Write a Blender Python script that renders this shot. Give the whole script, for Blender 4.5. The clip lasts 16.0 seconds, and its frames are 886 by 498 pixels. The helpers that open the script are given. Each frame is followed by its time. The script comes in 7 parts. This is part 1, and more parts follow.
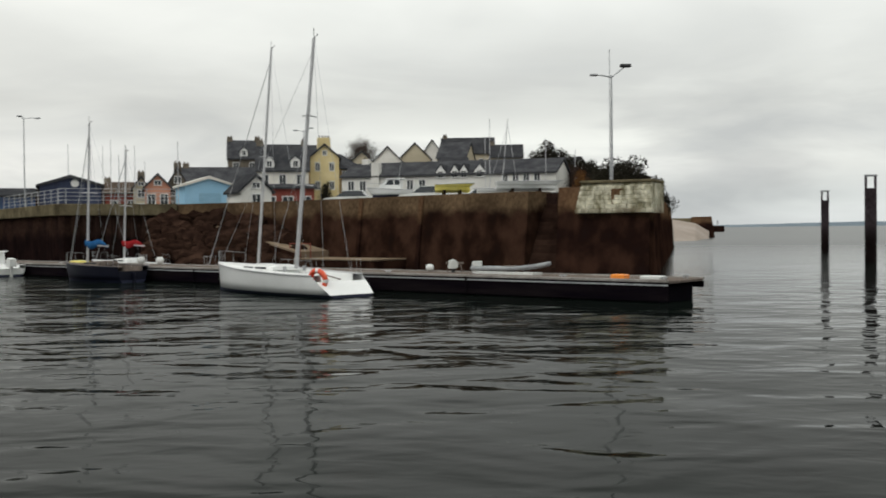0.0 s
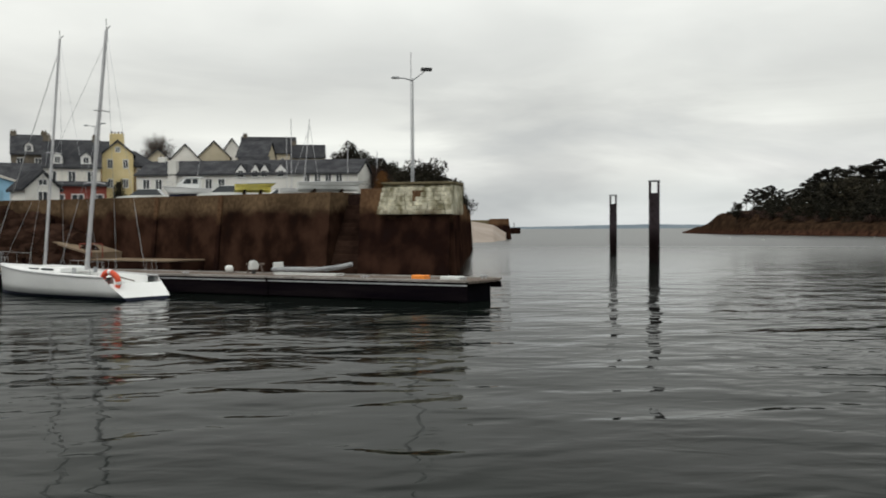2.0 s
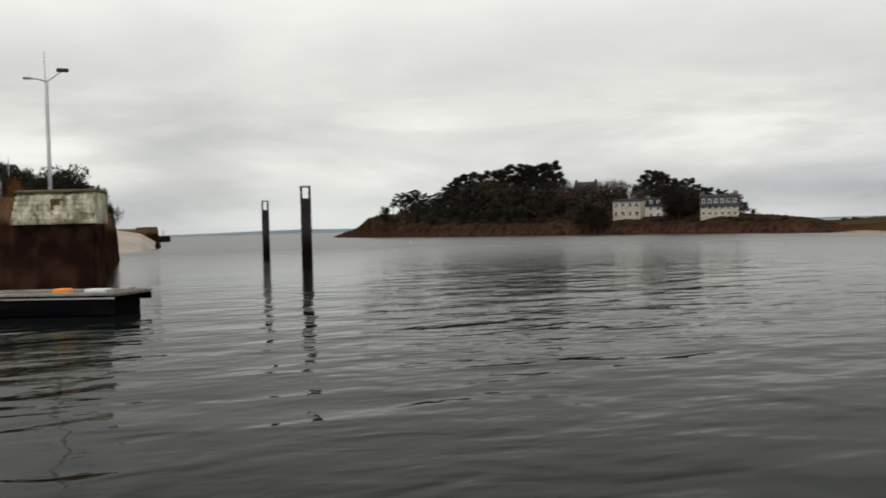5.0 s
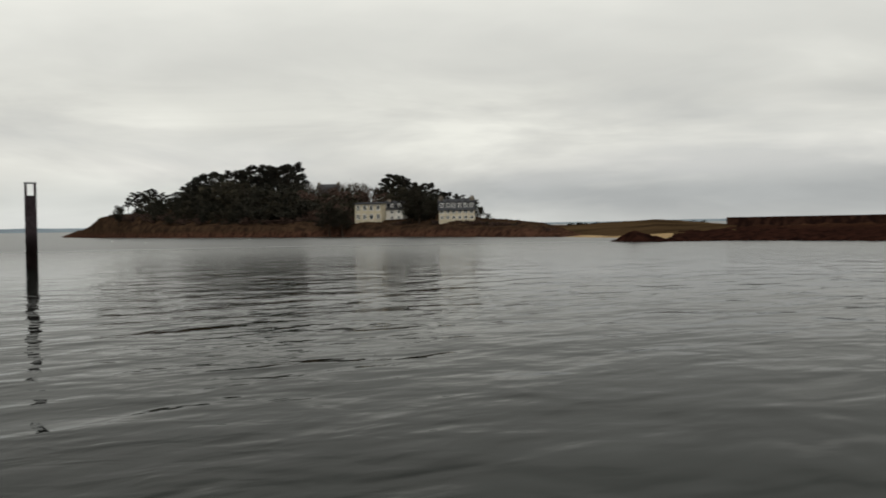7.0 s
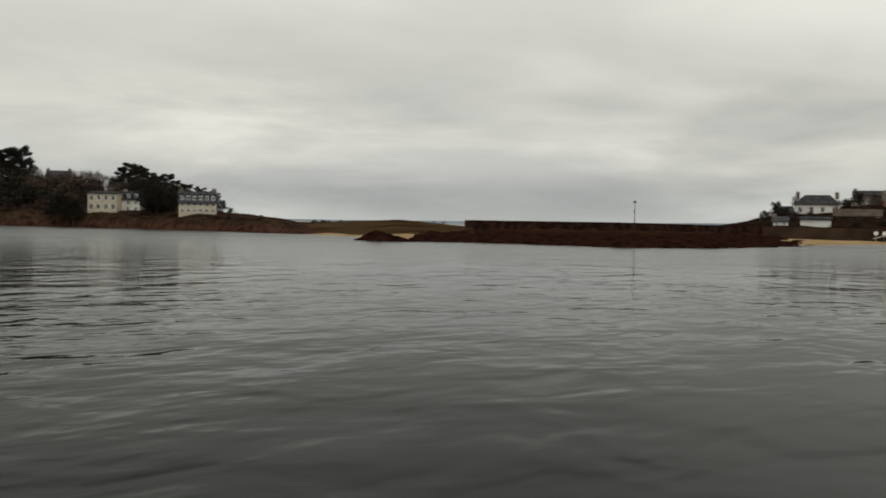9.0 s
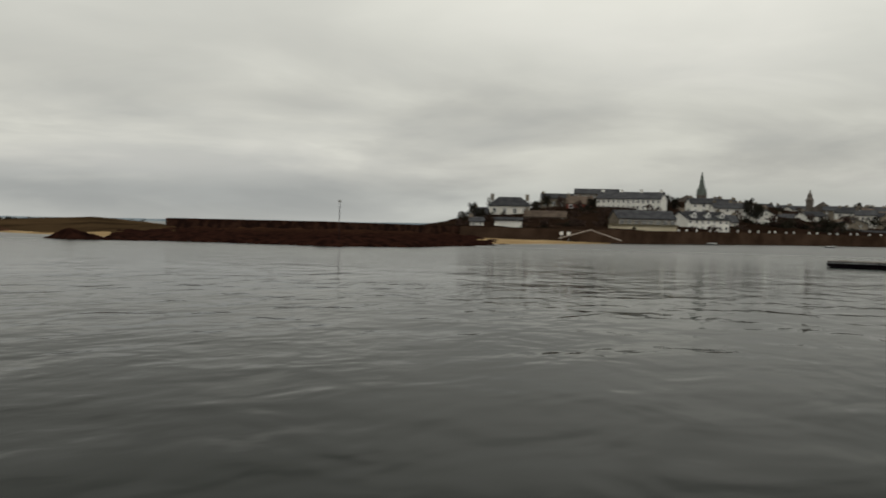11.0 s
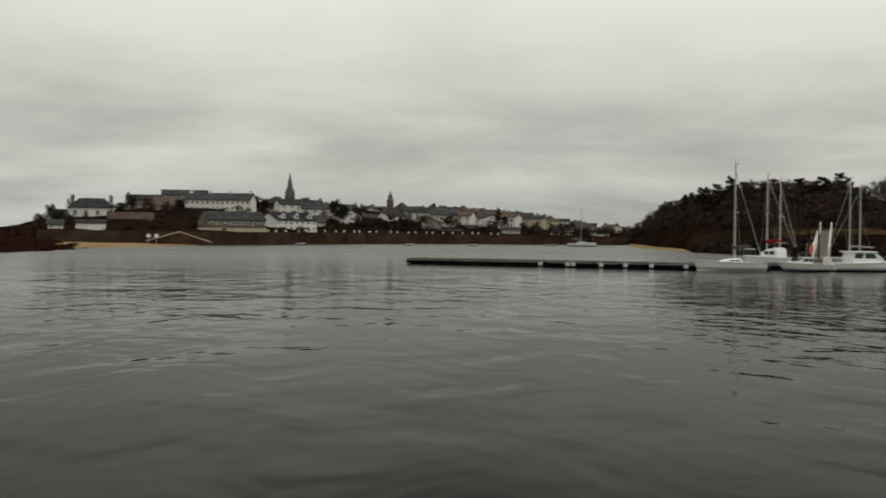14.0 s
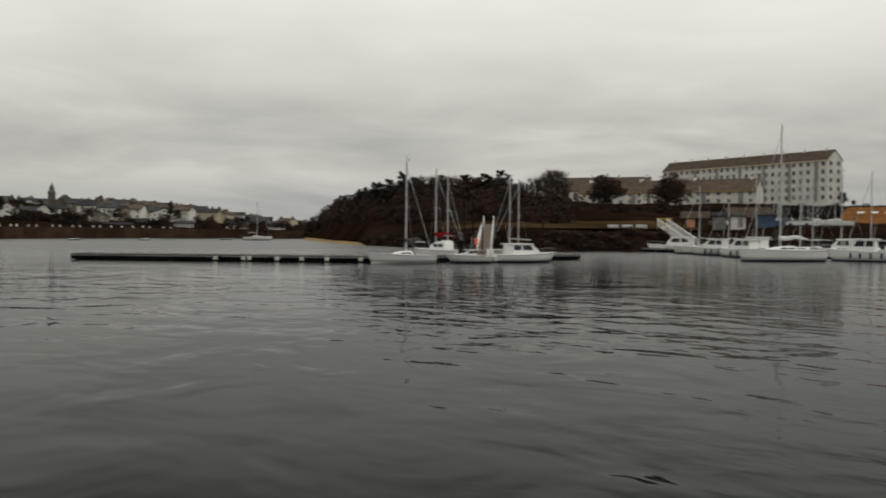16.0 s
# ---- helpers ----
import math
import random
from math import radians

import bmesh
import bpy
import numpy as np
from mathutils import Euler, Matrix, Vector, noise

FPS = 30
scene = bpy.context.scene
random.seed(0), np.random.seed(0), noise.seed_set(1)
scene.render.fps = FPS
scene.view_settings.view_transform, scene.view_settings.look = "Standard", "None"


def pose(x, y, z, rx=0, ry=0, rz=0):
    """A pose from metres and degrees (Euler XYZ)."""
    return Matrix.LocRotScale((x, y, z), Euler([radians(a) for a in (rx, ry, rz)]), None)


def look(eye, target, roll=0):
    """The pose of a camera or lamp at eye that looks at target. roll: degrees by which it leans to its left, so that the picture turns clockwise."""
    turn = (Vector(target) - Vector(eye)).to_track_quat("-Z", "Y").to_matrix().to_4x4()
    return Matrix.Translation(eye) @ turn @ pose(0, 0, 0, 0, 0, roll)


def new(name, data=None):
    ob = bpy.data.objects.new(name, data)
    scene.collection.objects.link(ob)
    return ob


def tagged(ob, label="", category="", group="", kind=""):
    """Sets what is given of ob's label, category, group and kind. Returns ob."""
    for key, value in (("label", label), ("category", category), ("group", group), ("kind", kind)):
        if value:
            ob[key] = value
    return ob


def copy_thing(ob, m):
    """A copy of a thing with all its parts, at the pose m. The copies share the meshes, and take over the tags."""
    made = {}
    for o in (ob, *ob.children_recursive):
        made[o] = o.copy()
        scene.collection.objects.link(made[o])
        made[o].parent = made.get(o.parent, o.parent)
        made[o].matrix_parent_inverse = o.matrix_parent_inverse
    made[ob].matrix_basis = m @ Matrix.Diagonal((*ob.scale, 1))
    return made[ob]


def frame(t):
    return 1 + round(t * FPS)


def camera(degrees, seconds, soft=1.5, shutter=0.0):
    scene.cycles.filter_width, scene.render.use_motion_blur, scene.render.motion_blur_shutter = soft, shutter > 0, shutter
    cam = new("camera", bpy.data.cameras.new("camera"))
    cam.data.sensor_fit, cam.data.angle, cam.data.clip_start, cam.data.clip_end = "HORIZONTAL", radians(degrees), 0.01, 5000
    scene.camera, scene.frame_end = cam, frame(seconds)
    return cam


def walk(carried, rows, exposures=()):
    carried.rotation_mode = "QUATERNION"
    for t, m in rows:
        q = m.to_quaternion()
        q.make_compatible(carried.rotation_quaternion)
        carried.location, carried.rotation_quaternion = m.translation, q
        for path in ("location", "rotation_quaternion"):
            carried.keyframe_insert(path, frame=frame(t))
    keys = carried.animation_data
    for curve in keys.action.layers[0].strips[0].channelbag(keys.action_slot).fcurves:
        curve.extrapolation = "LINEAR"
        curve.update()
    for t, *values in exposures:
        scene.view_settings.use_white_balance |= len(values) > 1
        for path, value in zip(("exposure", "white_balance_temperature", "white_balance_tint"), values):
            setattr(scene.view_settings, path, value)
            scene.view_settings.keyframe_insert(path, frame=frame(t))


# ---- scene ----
cam = camera(46.0, 16.0, soft=1.8, shutter=0.35)
EYE = (0.0, 0.0, 2.4)
# seconds, yaw, pitch, roll of a hand-held turn on the spot
TURN = [
    (0, 0.00, -1.08, 0.57),
    (0.5, -2.85, -1.17, 0.62),
    (1, -5.48, -1.09, 0.85),
    (1.5, -8.12, -1.10, 0.55),
    (2, -10.84, -1.11, 0.27),
    (2.5, -13.61, -1.13, 0.62),
    (3, -16.55, -1.19, 0.47),
    (3.5, -19.52, -1.16, 0.54),
    (4, -22.74, -1.18, 0.99),
    (6.5, -40.39, -1.13, 1.41),
    (7, -43.81, -1.30, 0.97),
    (7.5, -47.47, -1.34, 0.22),
    (8, -50.97, -1.35, -0.20),
    (8.5, -54.51, -1.39, -0.54),
    (9, -57.81, -1.44, -0.99),
    (11.5, -77.81, -1.15, -1.45),
    (12, -81.44, -1.11, -1.61),
    (12.5, -85.07, -0.92, -1.52),
    (13, -88.62, -0.85, -1.25),
    (13.5, -92.26, -0.81, -0.91),
    (14, -96.10, -0.74, -0.57),
    (14.5, -100.14, -0.75, -0.36),
    (15, -104.48, -0.83, -0.52),
    (15.5, -108.94, -0.85, -0.54),
    (16, -113.74, -0.93, -0.46),
]
walk(cam, [(t, pose(*EYE, 90 + p, r, y)) for t, y, p, r in TURN],
     exposures=[(0.0, 0.17, 6400, 9), (4.0, 0.17, 6450, 10), (9.0, -0.08, 6700, 9), (12.5, -0.20, 6740, 8), (16.0, -0.14, 6760, 10)])

# ---- world: an overcast sky ----
world = bpy.data.worlds.new("overcast")
scene.world = world
world.use_nodes = True
wn, wl = world.node_tree.nodes, world.node_tree.links
wn.clear()


def wnode(kind, **inputs):
    n = wn.new(kind)
    for k, v in inputs.items():
        n.inputs[k].default_value = v
    return n


def ramp_of(n, stops):
    r = n.color_ramp
    while len(r.elements) > 1:
        r.elements.remove(r.elements[-1])
    r.elements[0].position, r.elements[0].color = stops[0][0], (*stops[0][1], 1)
    for pos, col in stops[1:]:
        e = r.elements.new(pos)
        e.color = (*col, 1)


SUN_EL, SUN_ROT = radians(32), radians(-40)
sky = wn.new("ShaderNodeTexSky")
sky.sky_type, sky.sun_disc, sky.sun_elevation, sky.sun_rotation = "NISHITA", False, SUN_EL, SUN_ROT
sky.dust_density, sky.air_density = 3.0, 1.0
coord = wn.new("ShaderNodeTexCoord")
sep = wn.new("ShaderNodeSeparateXYZ")
wl.new(coord.outputs["Generated"], sep.inputs[0])
# cloud deck seen in perspective: direction divided by its height
lift = wn.new("ShaderNodeMath"); lift.operation = "MAXIMUM"; lift.inputs[1].default_value = 0.0
wl.new(sep.outputs["Z"], lift.inputs[0])
lift2 = wn.new("ShaderNodeMath"); lift2.operation = "ADD"; lift2.inputs[1].default_value = 0.22
wl.new(lift.outputs[0], lift2.inputs[0])
div = wn.new("ShaderNodeVectorMath"); div.operation = "DIVIDE"
wl.new(coord.outputs["Generated"], div.inputs[0])
comb = wn.new("ShaderNodeCombineXYZ")
for k in "XYZ":
    wl.new(lift2.outputs[0], comb.inputs[k])
wl.new(comb.outputs[0], div.inputs[1])
big = wnode("ShaderNodeTexNoise", Scale=0.75, Detail=3.0, Roughness=0.45, Distortion=0.3)
wl.new(div.outputs[0], big.inputs["Vector"])
small = wnode("ShaderNodeTexNoise", Scale=2.6, Detail=5.0, Roughness=0.5, Distortion=0.3)
wl.new(div.outputs[0], small.inputs["Vector"])
mixn = wn.new("ShaderNodeMix"); mixn.inputs["Factor"].default_value = 0.26
wl.new(big.outputs["Fac"], mixn.inputs["A"]); wl.new(small.outputs["Fac"], mixn.inputs["B"])
cloud = wn.new("ShaderNodeValToRGB")
ramp_of(cloud, [(0.33, (0.60, 0.605, 0.585)), (0.44, (0.655, 0.66, 0.635)), (0.54, (0.725, 0.73, 0.70)), (0.66, (0.80, 0.80, 0.77))])
wl.new(mixn.outputs["Result"], cloud.inputs["Fac"])
# towards the horizon the deck turns blue-grey, and it is brightest overhead
lowtint = wn.new("ShaderNodeValToRGB")
ramp_of(lowtint, [(0.0, (0.82, 0.84, 0.86)), (0.012, (0.80, 0.82, 0.84)), (0.03, (0.75, 0.77, 0.79)), (0.055, (0.95, 0.95, 0.95)), (0.075, (1.02, 1.02, 1.01)), (0.115, (0.93, 0.93, 0.92)), (0.22, (1.18, 1.18, 1.16)), (1.0, (1.3, 1.3, 1.28))])
wl.new(lift.outputs[0], lowtint.inputs["Fac"])
mul = wn.new("ShaderNodeMix"); mul.data_type, mul.blend_type = "RGBA", "MULTIPLY"; mul.inputs["Factor"].default_value = 1.0
wl.new(cloud.outputs["Color"], mul.inputs["A"]); wl.new(lowtint.outputs["Color"], mul.inputs["B"])
# broken brighter and darker cloud low over the horizon
stretch_ = wn.new("ShaderNodeMapping"); stretch_.inputs["Scale"].default_value = (3.2, 3.2, 15.0)
wl.new(coord.outputs["Generated"], stretch_.inputs["Vector"])
low = wnode("ShaderNodeTexNoise", Scale=1.0, Detail=5.0, Roughness=0.55, Distortion=0.4)
wl.new(stretch_.outputs[0], low.inputs["Vector"])
lowcol = wn.new("ShaderNodeValToRGB")
ramp_of(lowcol, [(0.36, (0.84, 0.85, 0.87)), (0.5, (1.0, 1.0, 1.0)), (0.62, (1.22, 1.22, 1.20))])
wl.new(low.outputs["Fac"], lowcol.inputs["Fac"])
band = wn.new("ShaderNodeValToRGB")
ramp_of(band, [(0.0, (0.35,) * 3), (0.02, (1, 1, 1)), (0.085, (1, 1, 1)), (0.16, (0.15,) * 3), (0.3, (0, 0, 0))])
wl.new(lift.outputs[0], band.inputs["Fac"])
mul2 = wn.new("ShaderNodeMix"); mul2.data_type, mul2.blend_type = "RGBA", "MULTIPLY"
wl.new(band.outputs["Color"], mul2.inputs["Factor"])
wl.new(mul.outputs["Result"], mul2.inputs["A"]); wl.new(lowcol.outputs["Color"], mul2.inputs["B"])
# the low cloud is thicker over the town, up the river
thick = wn.new("ShaderNodeMapRange")
thick.inputs["From Min"].default_value, thick.inputs["From Max"].default_value = -0.02, 0.34
thick.inputs["To Min"].default_value, thick.inputs["To Max"].default_value = 0.76, 1.0
wl.new(sep.outputs["Y"], thick.inputs["Value"])
base = wn.new("ShaderNodeValToRGB")
ramp_of(base, [(0.0, (1, 1, 1)), (0.07, (1, 1, 1)), (0.14, (0, 0, 0))])
wl.new(lift.outputs[0], base.inputs["Fac"])
mul3 = wn.new("ShaderNodeMix"); mul3.data_type, mul3.blend_type = "RGBA", "MULTIPLY"
wl.new(base.outputs["Color"], mul3.inputs["Factor"])
wl.new(mul2.outputs["Result"], mul3.inputs["A"]); wl.new(thick.outputs[0], mul3.inputs["B"])
bg_cloud, bg_sky = wnode("ShaderNodeBackground", Strength=1.0), wnode("ShaderNodeBackground", Strength=0.05)
wl.new(mul3.outputs["Result"], bg_cloud.inputs["Color"]); wl.new(sky.outputs["Color"], bg_sky.inputs["Color"])
mixs = wn.new("ShaderNodeMixShader"); mixs.inputs[0].default_value = 0.93
wl.new(bg_sky.outputs[0], mixs.inputs[1]); wl.new(bg_cloud.outputs[0], mixs.inputs[2])
wout = wn.new("ShaderNodeOutputWorld")
wl.new(mixs.outputs[0], wout.inputs["Surface"])

sun = new("sun", bpy.data.lights.new("sun", "SUN"))
sun.data.energy, sun.data.angle, sun.data.color = 0.9, radians(25), (1.0, 0.97, 0.92)
sun.matrix_world = look((math.sin(SUN_ROT) * 50, math.cos(SUN_ROT) * 50 * -1 + 60, 60), (0, 60, 0))

# ---- materials ----


def mat(name, a, b, scale=1.0, rough=0.8, fine=None, bump=0.3, grain=14.0, metal=0.0, mask=(0.35, 0.65), stretch=(1, 1, 1), vary=0.0, spec=None):
    """A surface of two tones: broad stains of b on a, a fine grain over both, and a fine relief."""
    m = bpy.data.materials.new(name)
    m.use_nodes = True
    n, l = m.node_tree.nodes, m.node_tree.links
    bs = n["Principled BSDF"]
    tc, mp = n.new("ShaderNodeTexCoord"), n.new("ShaderNodeMapping")
    mp.inputs["Scale"].default_value = stretch
    l.new(tc.outputs["Object"], mp.inputs["Vector"])
    n1, n2 = n.new("ShaderNodeTexNoise"), n.new("ShaderNodeTexNoise")
    n1.inputs["Scale"].default_value, n1.inputs["Detail"].default_value = scale, 5
    n2.inputs["Scale"].default_value, n2.inputs["Detail"].default_value = grain, 4
    l.new(mp.outputs[0], n1.inputs["Vector"]); l.new(mp.outputs[0], n2.inputs["Vector"])
    r = n.new("ShaderNodeValToRGB")
    ramp_of(r, [(mask[0], a), (mask[1], b)])
    l.new(n1.outputs["Fac"], r.inputs["Fac"])
    mr = n.new("ShaderNodeMapRange")
    mr.inputs["From Min"].default_value, mr.inputs["From Max"].default_value = 0.3, 0.7
    g = 0.16 if fine is None else fine
    mr.inputs["To Min"].default_value, mr.inputs["To Max"].default_value = 1 - g, 1 + g
    l.new(n2.outputs["Fac"], mr.inputs["Value"])
    hs = n.new("ShaderNodeHueSaturation")
    l.new(r.outputs["Color"], hs.inputs["Color"])
    if vary:
        info, mr2, mm = n.new("ShaderNodeObjectInfo"), n.new("ShaderNodeMapRange"), n.new("ShaderNodeMath")
        mr2.inputs["To Min"].default_value, mr2.inputs["To Max"].default_value = 1 - vary, 1 + vary
        l.new(info.outputs["Random"], mr2.inputs["Value"])
        mm.operation = "MULTIPLY"
        l.new(mr.outputs[0], mm.inputs[0]); l.new(mr2.outputs[0], mm.inputs[1])
        l.new(mm.outputs[0], hs.inputs["Value"])
    else:
        l.new(mr.outputs[0], hs.inputs["Value"])
    l.new(hs.outputs["Color"], bs.inputs["Base Color"])
    bs.inputs["Roughness"].default_value, bs.inputs["Metallic"].default_value = rough, metal
    bs.inputs["Specular IOR Level"].default_value = (0.5 if rough < 0.7 else 0.0) if spec is None else spec
    if bump:
        bp = n.new("ShaderNodeBump")
        bp.inputs["Strength"].default_value, bp.inputs["Distance"].default_value = bump, 0.05
        l.new(n2.outputs["Fac"], bp.inputs["Height"]); l.new(bp.outputs[0], bs.inputs["Normal"])
    return m


def tide_mat(name, dry, dry2, wet, wet2, line=2.9, soft=0.5, scale=0.5, bump=0.6, rough=0.75, weed=None, streak=(1, 1, 0.7)):
    """Masonry above the tide line, stained and weed-covered below it, where the line wanders."""
    m = mat(name, dry, dry2, scale=scale, rough=rough, bump=bump, grain=6.0, fine=0.3, stretch=streak)
    n, l = m.node_tree.nodes, m.node_tree.links
    bs = n["Principled BSDF"]
    bs.inputs["Specular IOR Level"].default_value = 0.0
    top = bs.inputs["Base Color"].links[0].from_socket
    geo, sp = n.new("ShaderNodeNewGeometry"), n.new("ShaderNodeSeparateXYZ")
    l.new(geo.outputs["Position"], sp.inputs[0])
    wob = n.new("ShaderNodeTexNoise")
    wob.inputs["Scale"].default_value, wob.inputs["Detail"].default_value = 0.55, 6
    l.new(geo.outputs["Position"], wob.inputs["Vector"])
    k = n.new("ShaderNodeMath"); k.operation = "MULTIPLY_ADD"
    k.inputs[1].default_value = 1.6
    l.new(wob.outputs["Fac"], k.inputs[0]); l.new(sp.outputs["Z"], k.inputs[2])
    mr = n.new("ShaderNodeMapRange")
    mr.interpolation_type = "SMOOTHSTEP"
    mr.inputs["From Min"].default_value, mr.inputs["From Max"].default_value = line + 0.8 - soft, line + 0.8 + soft
    l.new(k.outputs[0], mr.inputs["Value"])
    w1 = n.new("ShaderNodeTexNoise")
    w1.inputs["Scale"].default_value, w1.inputs["Detail"].default_value = 0.9, 7
    mp = n.new("ShaderNodeMapping")
    mp.inputs["Scale"].default_value = (1, 1, 0.75)
    l.new(geo.outputs["Position"], mp.inputs["Vector"]); l.new(mp.outputs[0], w1.inputs["Vector"])
    wr = n.new("ShaderNodeValToRGB")
    stops = [(0.36, wet), (0.62, wet2)]
    if weed:
        stops = [(0.30, weed)] + [(0.42, wet), (0.64, wet2)]
    ramp_of(wr, stops)
    l.new(w1.outputs["Fac"], wr.inputs["Fac"])
    mx = n.new("ShaderNodeMix"); mx.data_type = "RGBA"
    l.new(mr.outputs[0], mx.inputs["Factor"])
    l.new(wr.outputs["Color"], mx.inputs["A"]); l.new(top, mx.inputs["B"])
    l.new(mx.outputs["Result"], bs.inputs["Base Color"])
    return m


def water_mat():
    m = bpy.data.materials.new("sea_water")
    m.use_nodes = True
    n, l = m.node_tree.nodes, m.node_tree.links
    bs = n["Principled BSDF"]
    bs.inputs["Base Color"].default_value = (0.0045, 0.0068, 0.0054, 1)
    bs.inputs["Roughness"].default_value, bs.inputs["IOR"].default_value = 0.05, 1.333
    bs.inputs["Specular IOR Level"].default_value = 0.0195
    geo = n.new("ShaderNodeNewGeometry")

    def layer(scale, rot, stretch, detail, rough=0.5):
        mp, t = n.new("ShaderNodeMapping"), n.new("ShaderNodeTexNoise")
        mp.inputs["Rotation"].default_value = (0, 0, radians(rot))
        mp.inputs["Scale"].default_value = stretch
        l.new(geo.outputs["Position"], mp.inputs["Vector"])
        t.inputs["Scale"].default_value, t.inputs["Detail"].default_value, t.inputs["Roughness"].default_value = scale, detail, rough
        t.inputs["Distortion"].default_value = 0.4
        l.new(mp.outputs[0], t.inputs["Vector"])
        return t.outputs["Fac"]

    def scaled(sock, amount, other=None):
        k = n.new("ShaderNodeMath"); k.operation = "MULTIPLY_ADD"
        k.inputs[1].default_value = amount
        l.new(sock, k.inputs[0])
        if other is not None:
            l.new(other, k.inputs[2])
        else:
            k.inputs[2].default_value = 0
        return k.outputs[0]

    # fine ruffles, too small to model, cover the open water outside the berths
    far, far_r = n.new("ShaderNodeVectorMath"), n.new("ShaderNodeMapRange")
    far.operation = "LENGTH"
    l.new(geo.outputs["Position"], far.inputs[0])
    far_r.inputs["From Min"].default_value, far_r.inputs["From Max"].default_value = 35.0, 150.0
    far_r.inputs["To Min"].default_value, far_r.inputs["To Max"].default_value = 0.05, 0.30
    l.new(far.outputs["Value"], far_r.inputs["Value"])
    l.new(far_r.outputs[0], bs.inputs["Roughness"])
    # specular level climbs with distance, brightness added in the material for the far water
    far_brighten = n.new("ShaderNodeMapRange")
    far_brighten.inputs["From Min"].default_value, far_brighten.inputs["From Max"].default_value = 45.0, 200.0
    far_brighten.inputs["To Min"].default_value, far_brighten.inputs["To Max"].default_value = 0.0195, 0.36
    l.new(far.outputs["Value"], far_brighten.inputs["Value"])
    l.new(far_brighten.outputs[0], bs.inputs["Specular IOR Level"])
    # calm and ruffled patches
    patch = layer(0.035, 20, (1, 1, 1), 3)
    pr = n.new("ShaderNodeMapRange")
    pr.inputs["From Min"].default_value, pr.inputs["From Max"].default_value = 0.35, 0.65
    pr.inputs["To Min"].default_value, pr.inputs["To Max"].default_value = 0.12, 1.0
    l.new(patch, pr.inputs["Value"])
    # a breeze ruffles the fairway by the quay, the far basin lies in the lee
    lee, spx = n.new("ShaderNodeMapRange"), n.new("ShaderNodeSeparateXYZ")
    l.new(geo.outputs["Position"], spx.inputs[0])
    lee.inputs["From Min"].default_value, lee.inputs["From Max"].default_value = 0.0, 45.0
    lee.inputs["To Min"].default_value, lee.inputs["To Max"].default_value = 1.0, 0.55
    l.new(spx.outputs["X"], lee.inputs["Value"])
    h = scaled(layer(0.16, 25, (0.9, 1.0, 1), 2), 0.11)
    h = scaled(layer(0.55, 40, (0.65, 1.0, 1), 2), 0.105, h)
    rip = n.new("ShaderNodeMath"); rip.operation = "MULTIPLY"
    l.new(layer(1.9, 52, (0.6, 1.0, 1), 2), rip.inputs[0]); l.new(pr.outputs[0], rip.inputs[1])
    h = scaled(rip.outputs[0], 0.042, h)
    calm = n.new("ShaderNodeMath"); calm.operation = "MULTIPLY"
    # and the moorings below the hill are calmer still
    lee2, both = n.new("ShaderNodeMapRange"), n.new("ShaderNodeMath")
    lee2.inputs["From Min"].default_value, lee2.inputs["From Max"].default_value = -30.0, -4.0
    lee2.inputs["To Min"].default_value, lee2.inputs["To Max"].default_value = 0.75, 1.0
    l.new(spx.outputs["Y"], lee2.inputs["Value"])
    both.operation = "MULTIPLY"
    l.new(lee.outputs[0], both.inputs[0]); l.new(lee2.outputs[0], both.inputs[1])
    l.new(h, calm.inputs[0]); l.new(both.outputs[0], calm.inputs[1])
    h = calm.outputs[0]
    bp = n.new("ShaderNodeBump")
    bp.inputs["Strength"].default_value, bp.inputs["Distance"].default_value = 1.0, 1.0
    l.new(h, bp.inputs["Height"]); l.new(bp.outputs[0], bs.inputs["Normal"])
    return m


def glass_mat():
    m = bpy.data.materials.new("window_glass")
    m.use_nodes = True
    b = m.node_tree.nodes["Principled BSDF"]
    b.inputs["Base Color"].default_value, b.inputs["Roughness"].default_value = (0.03, 0.035, 0.04, 1), 0.05
    return m


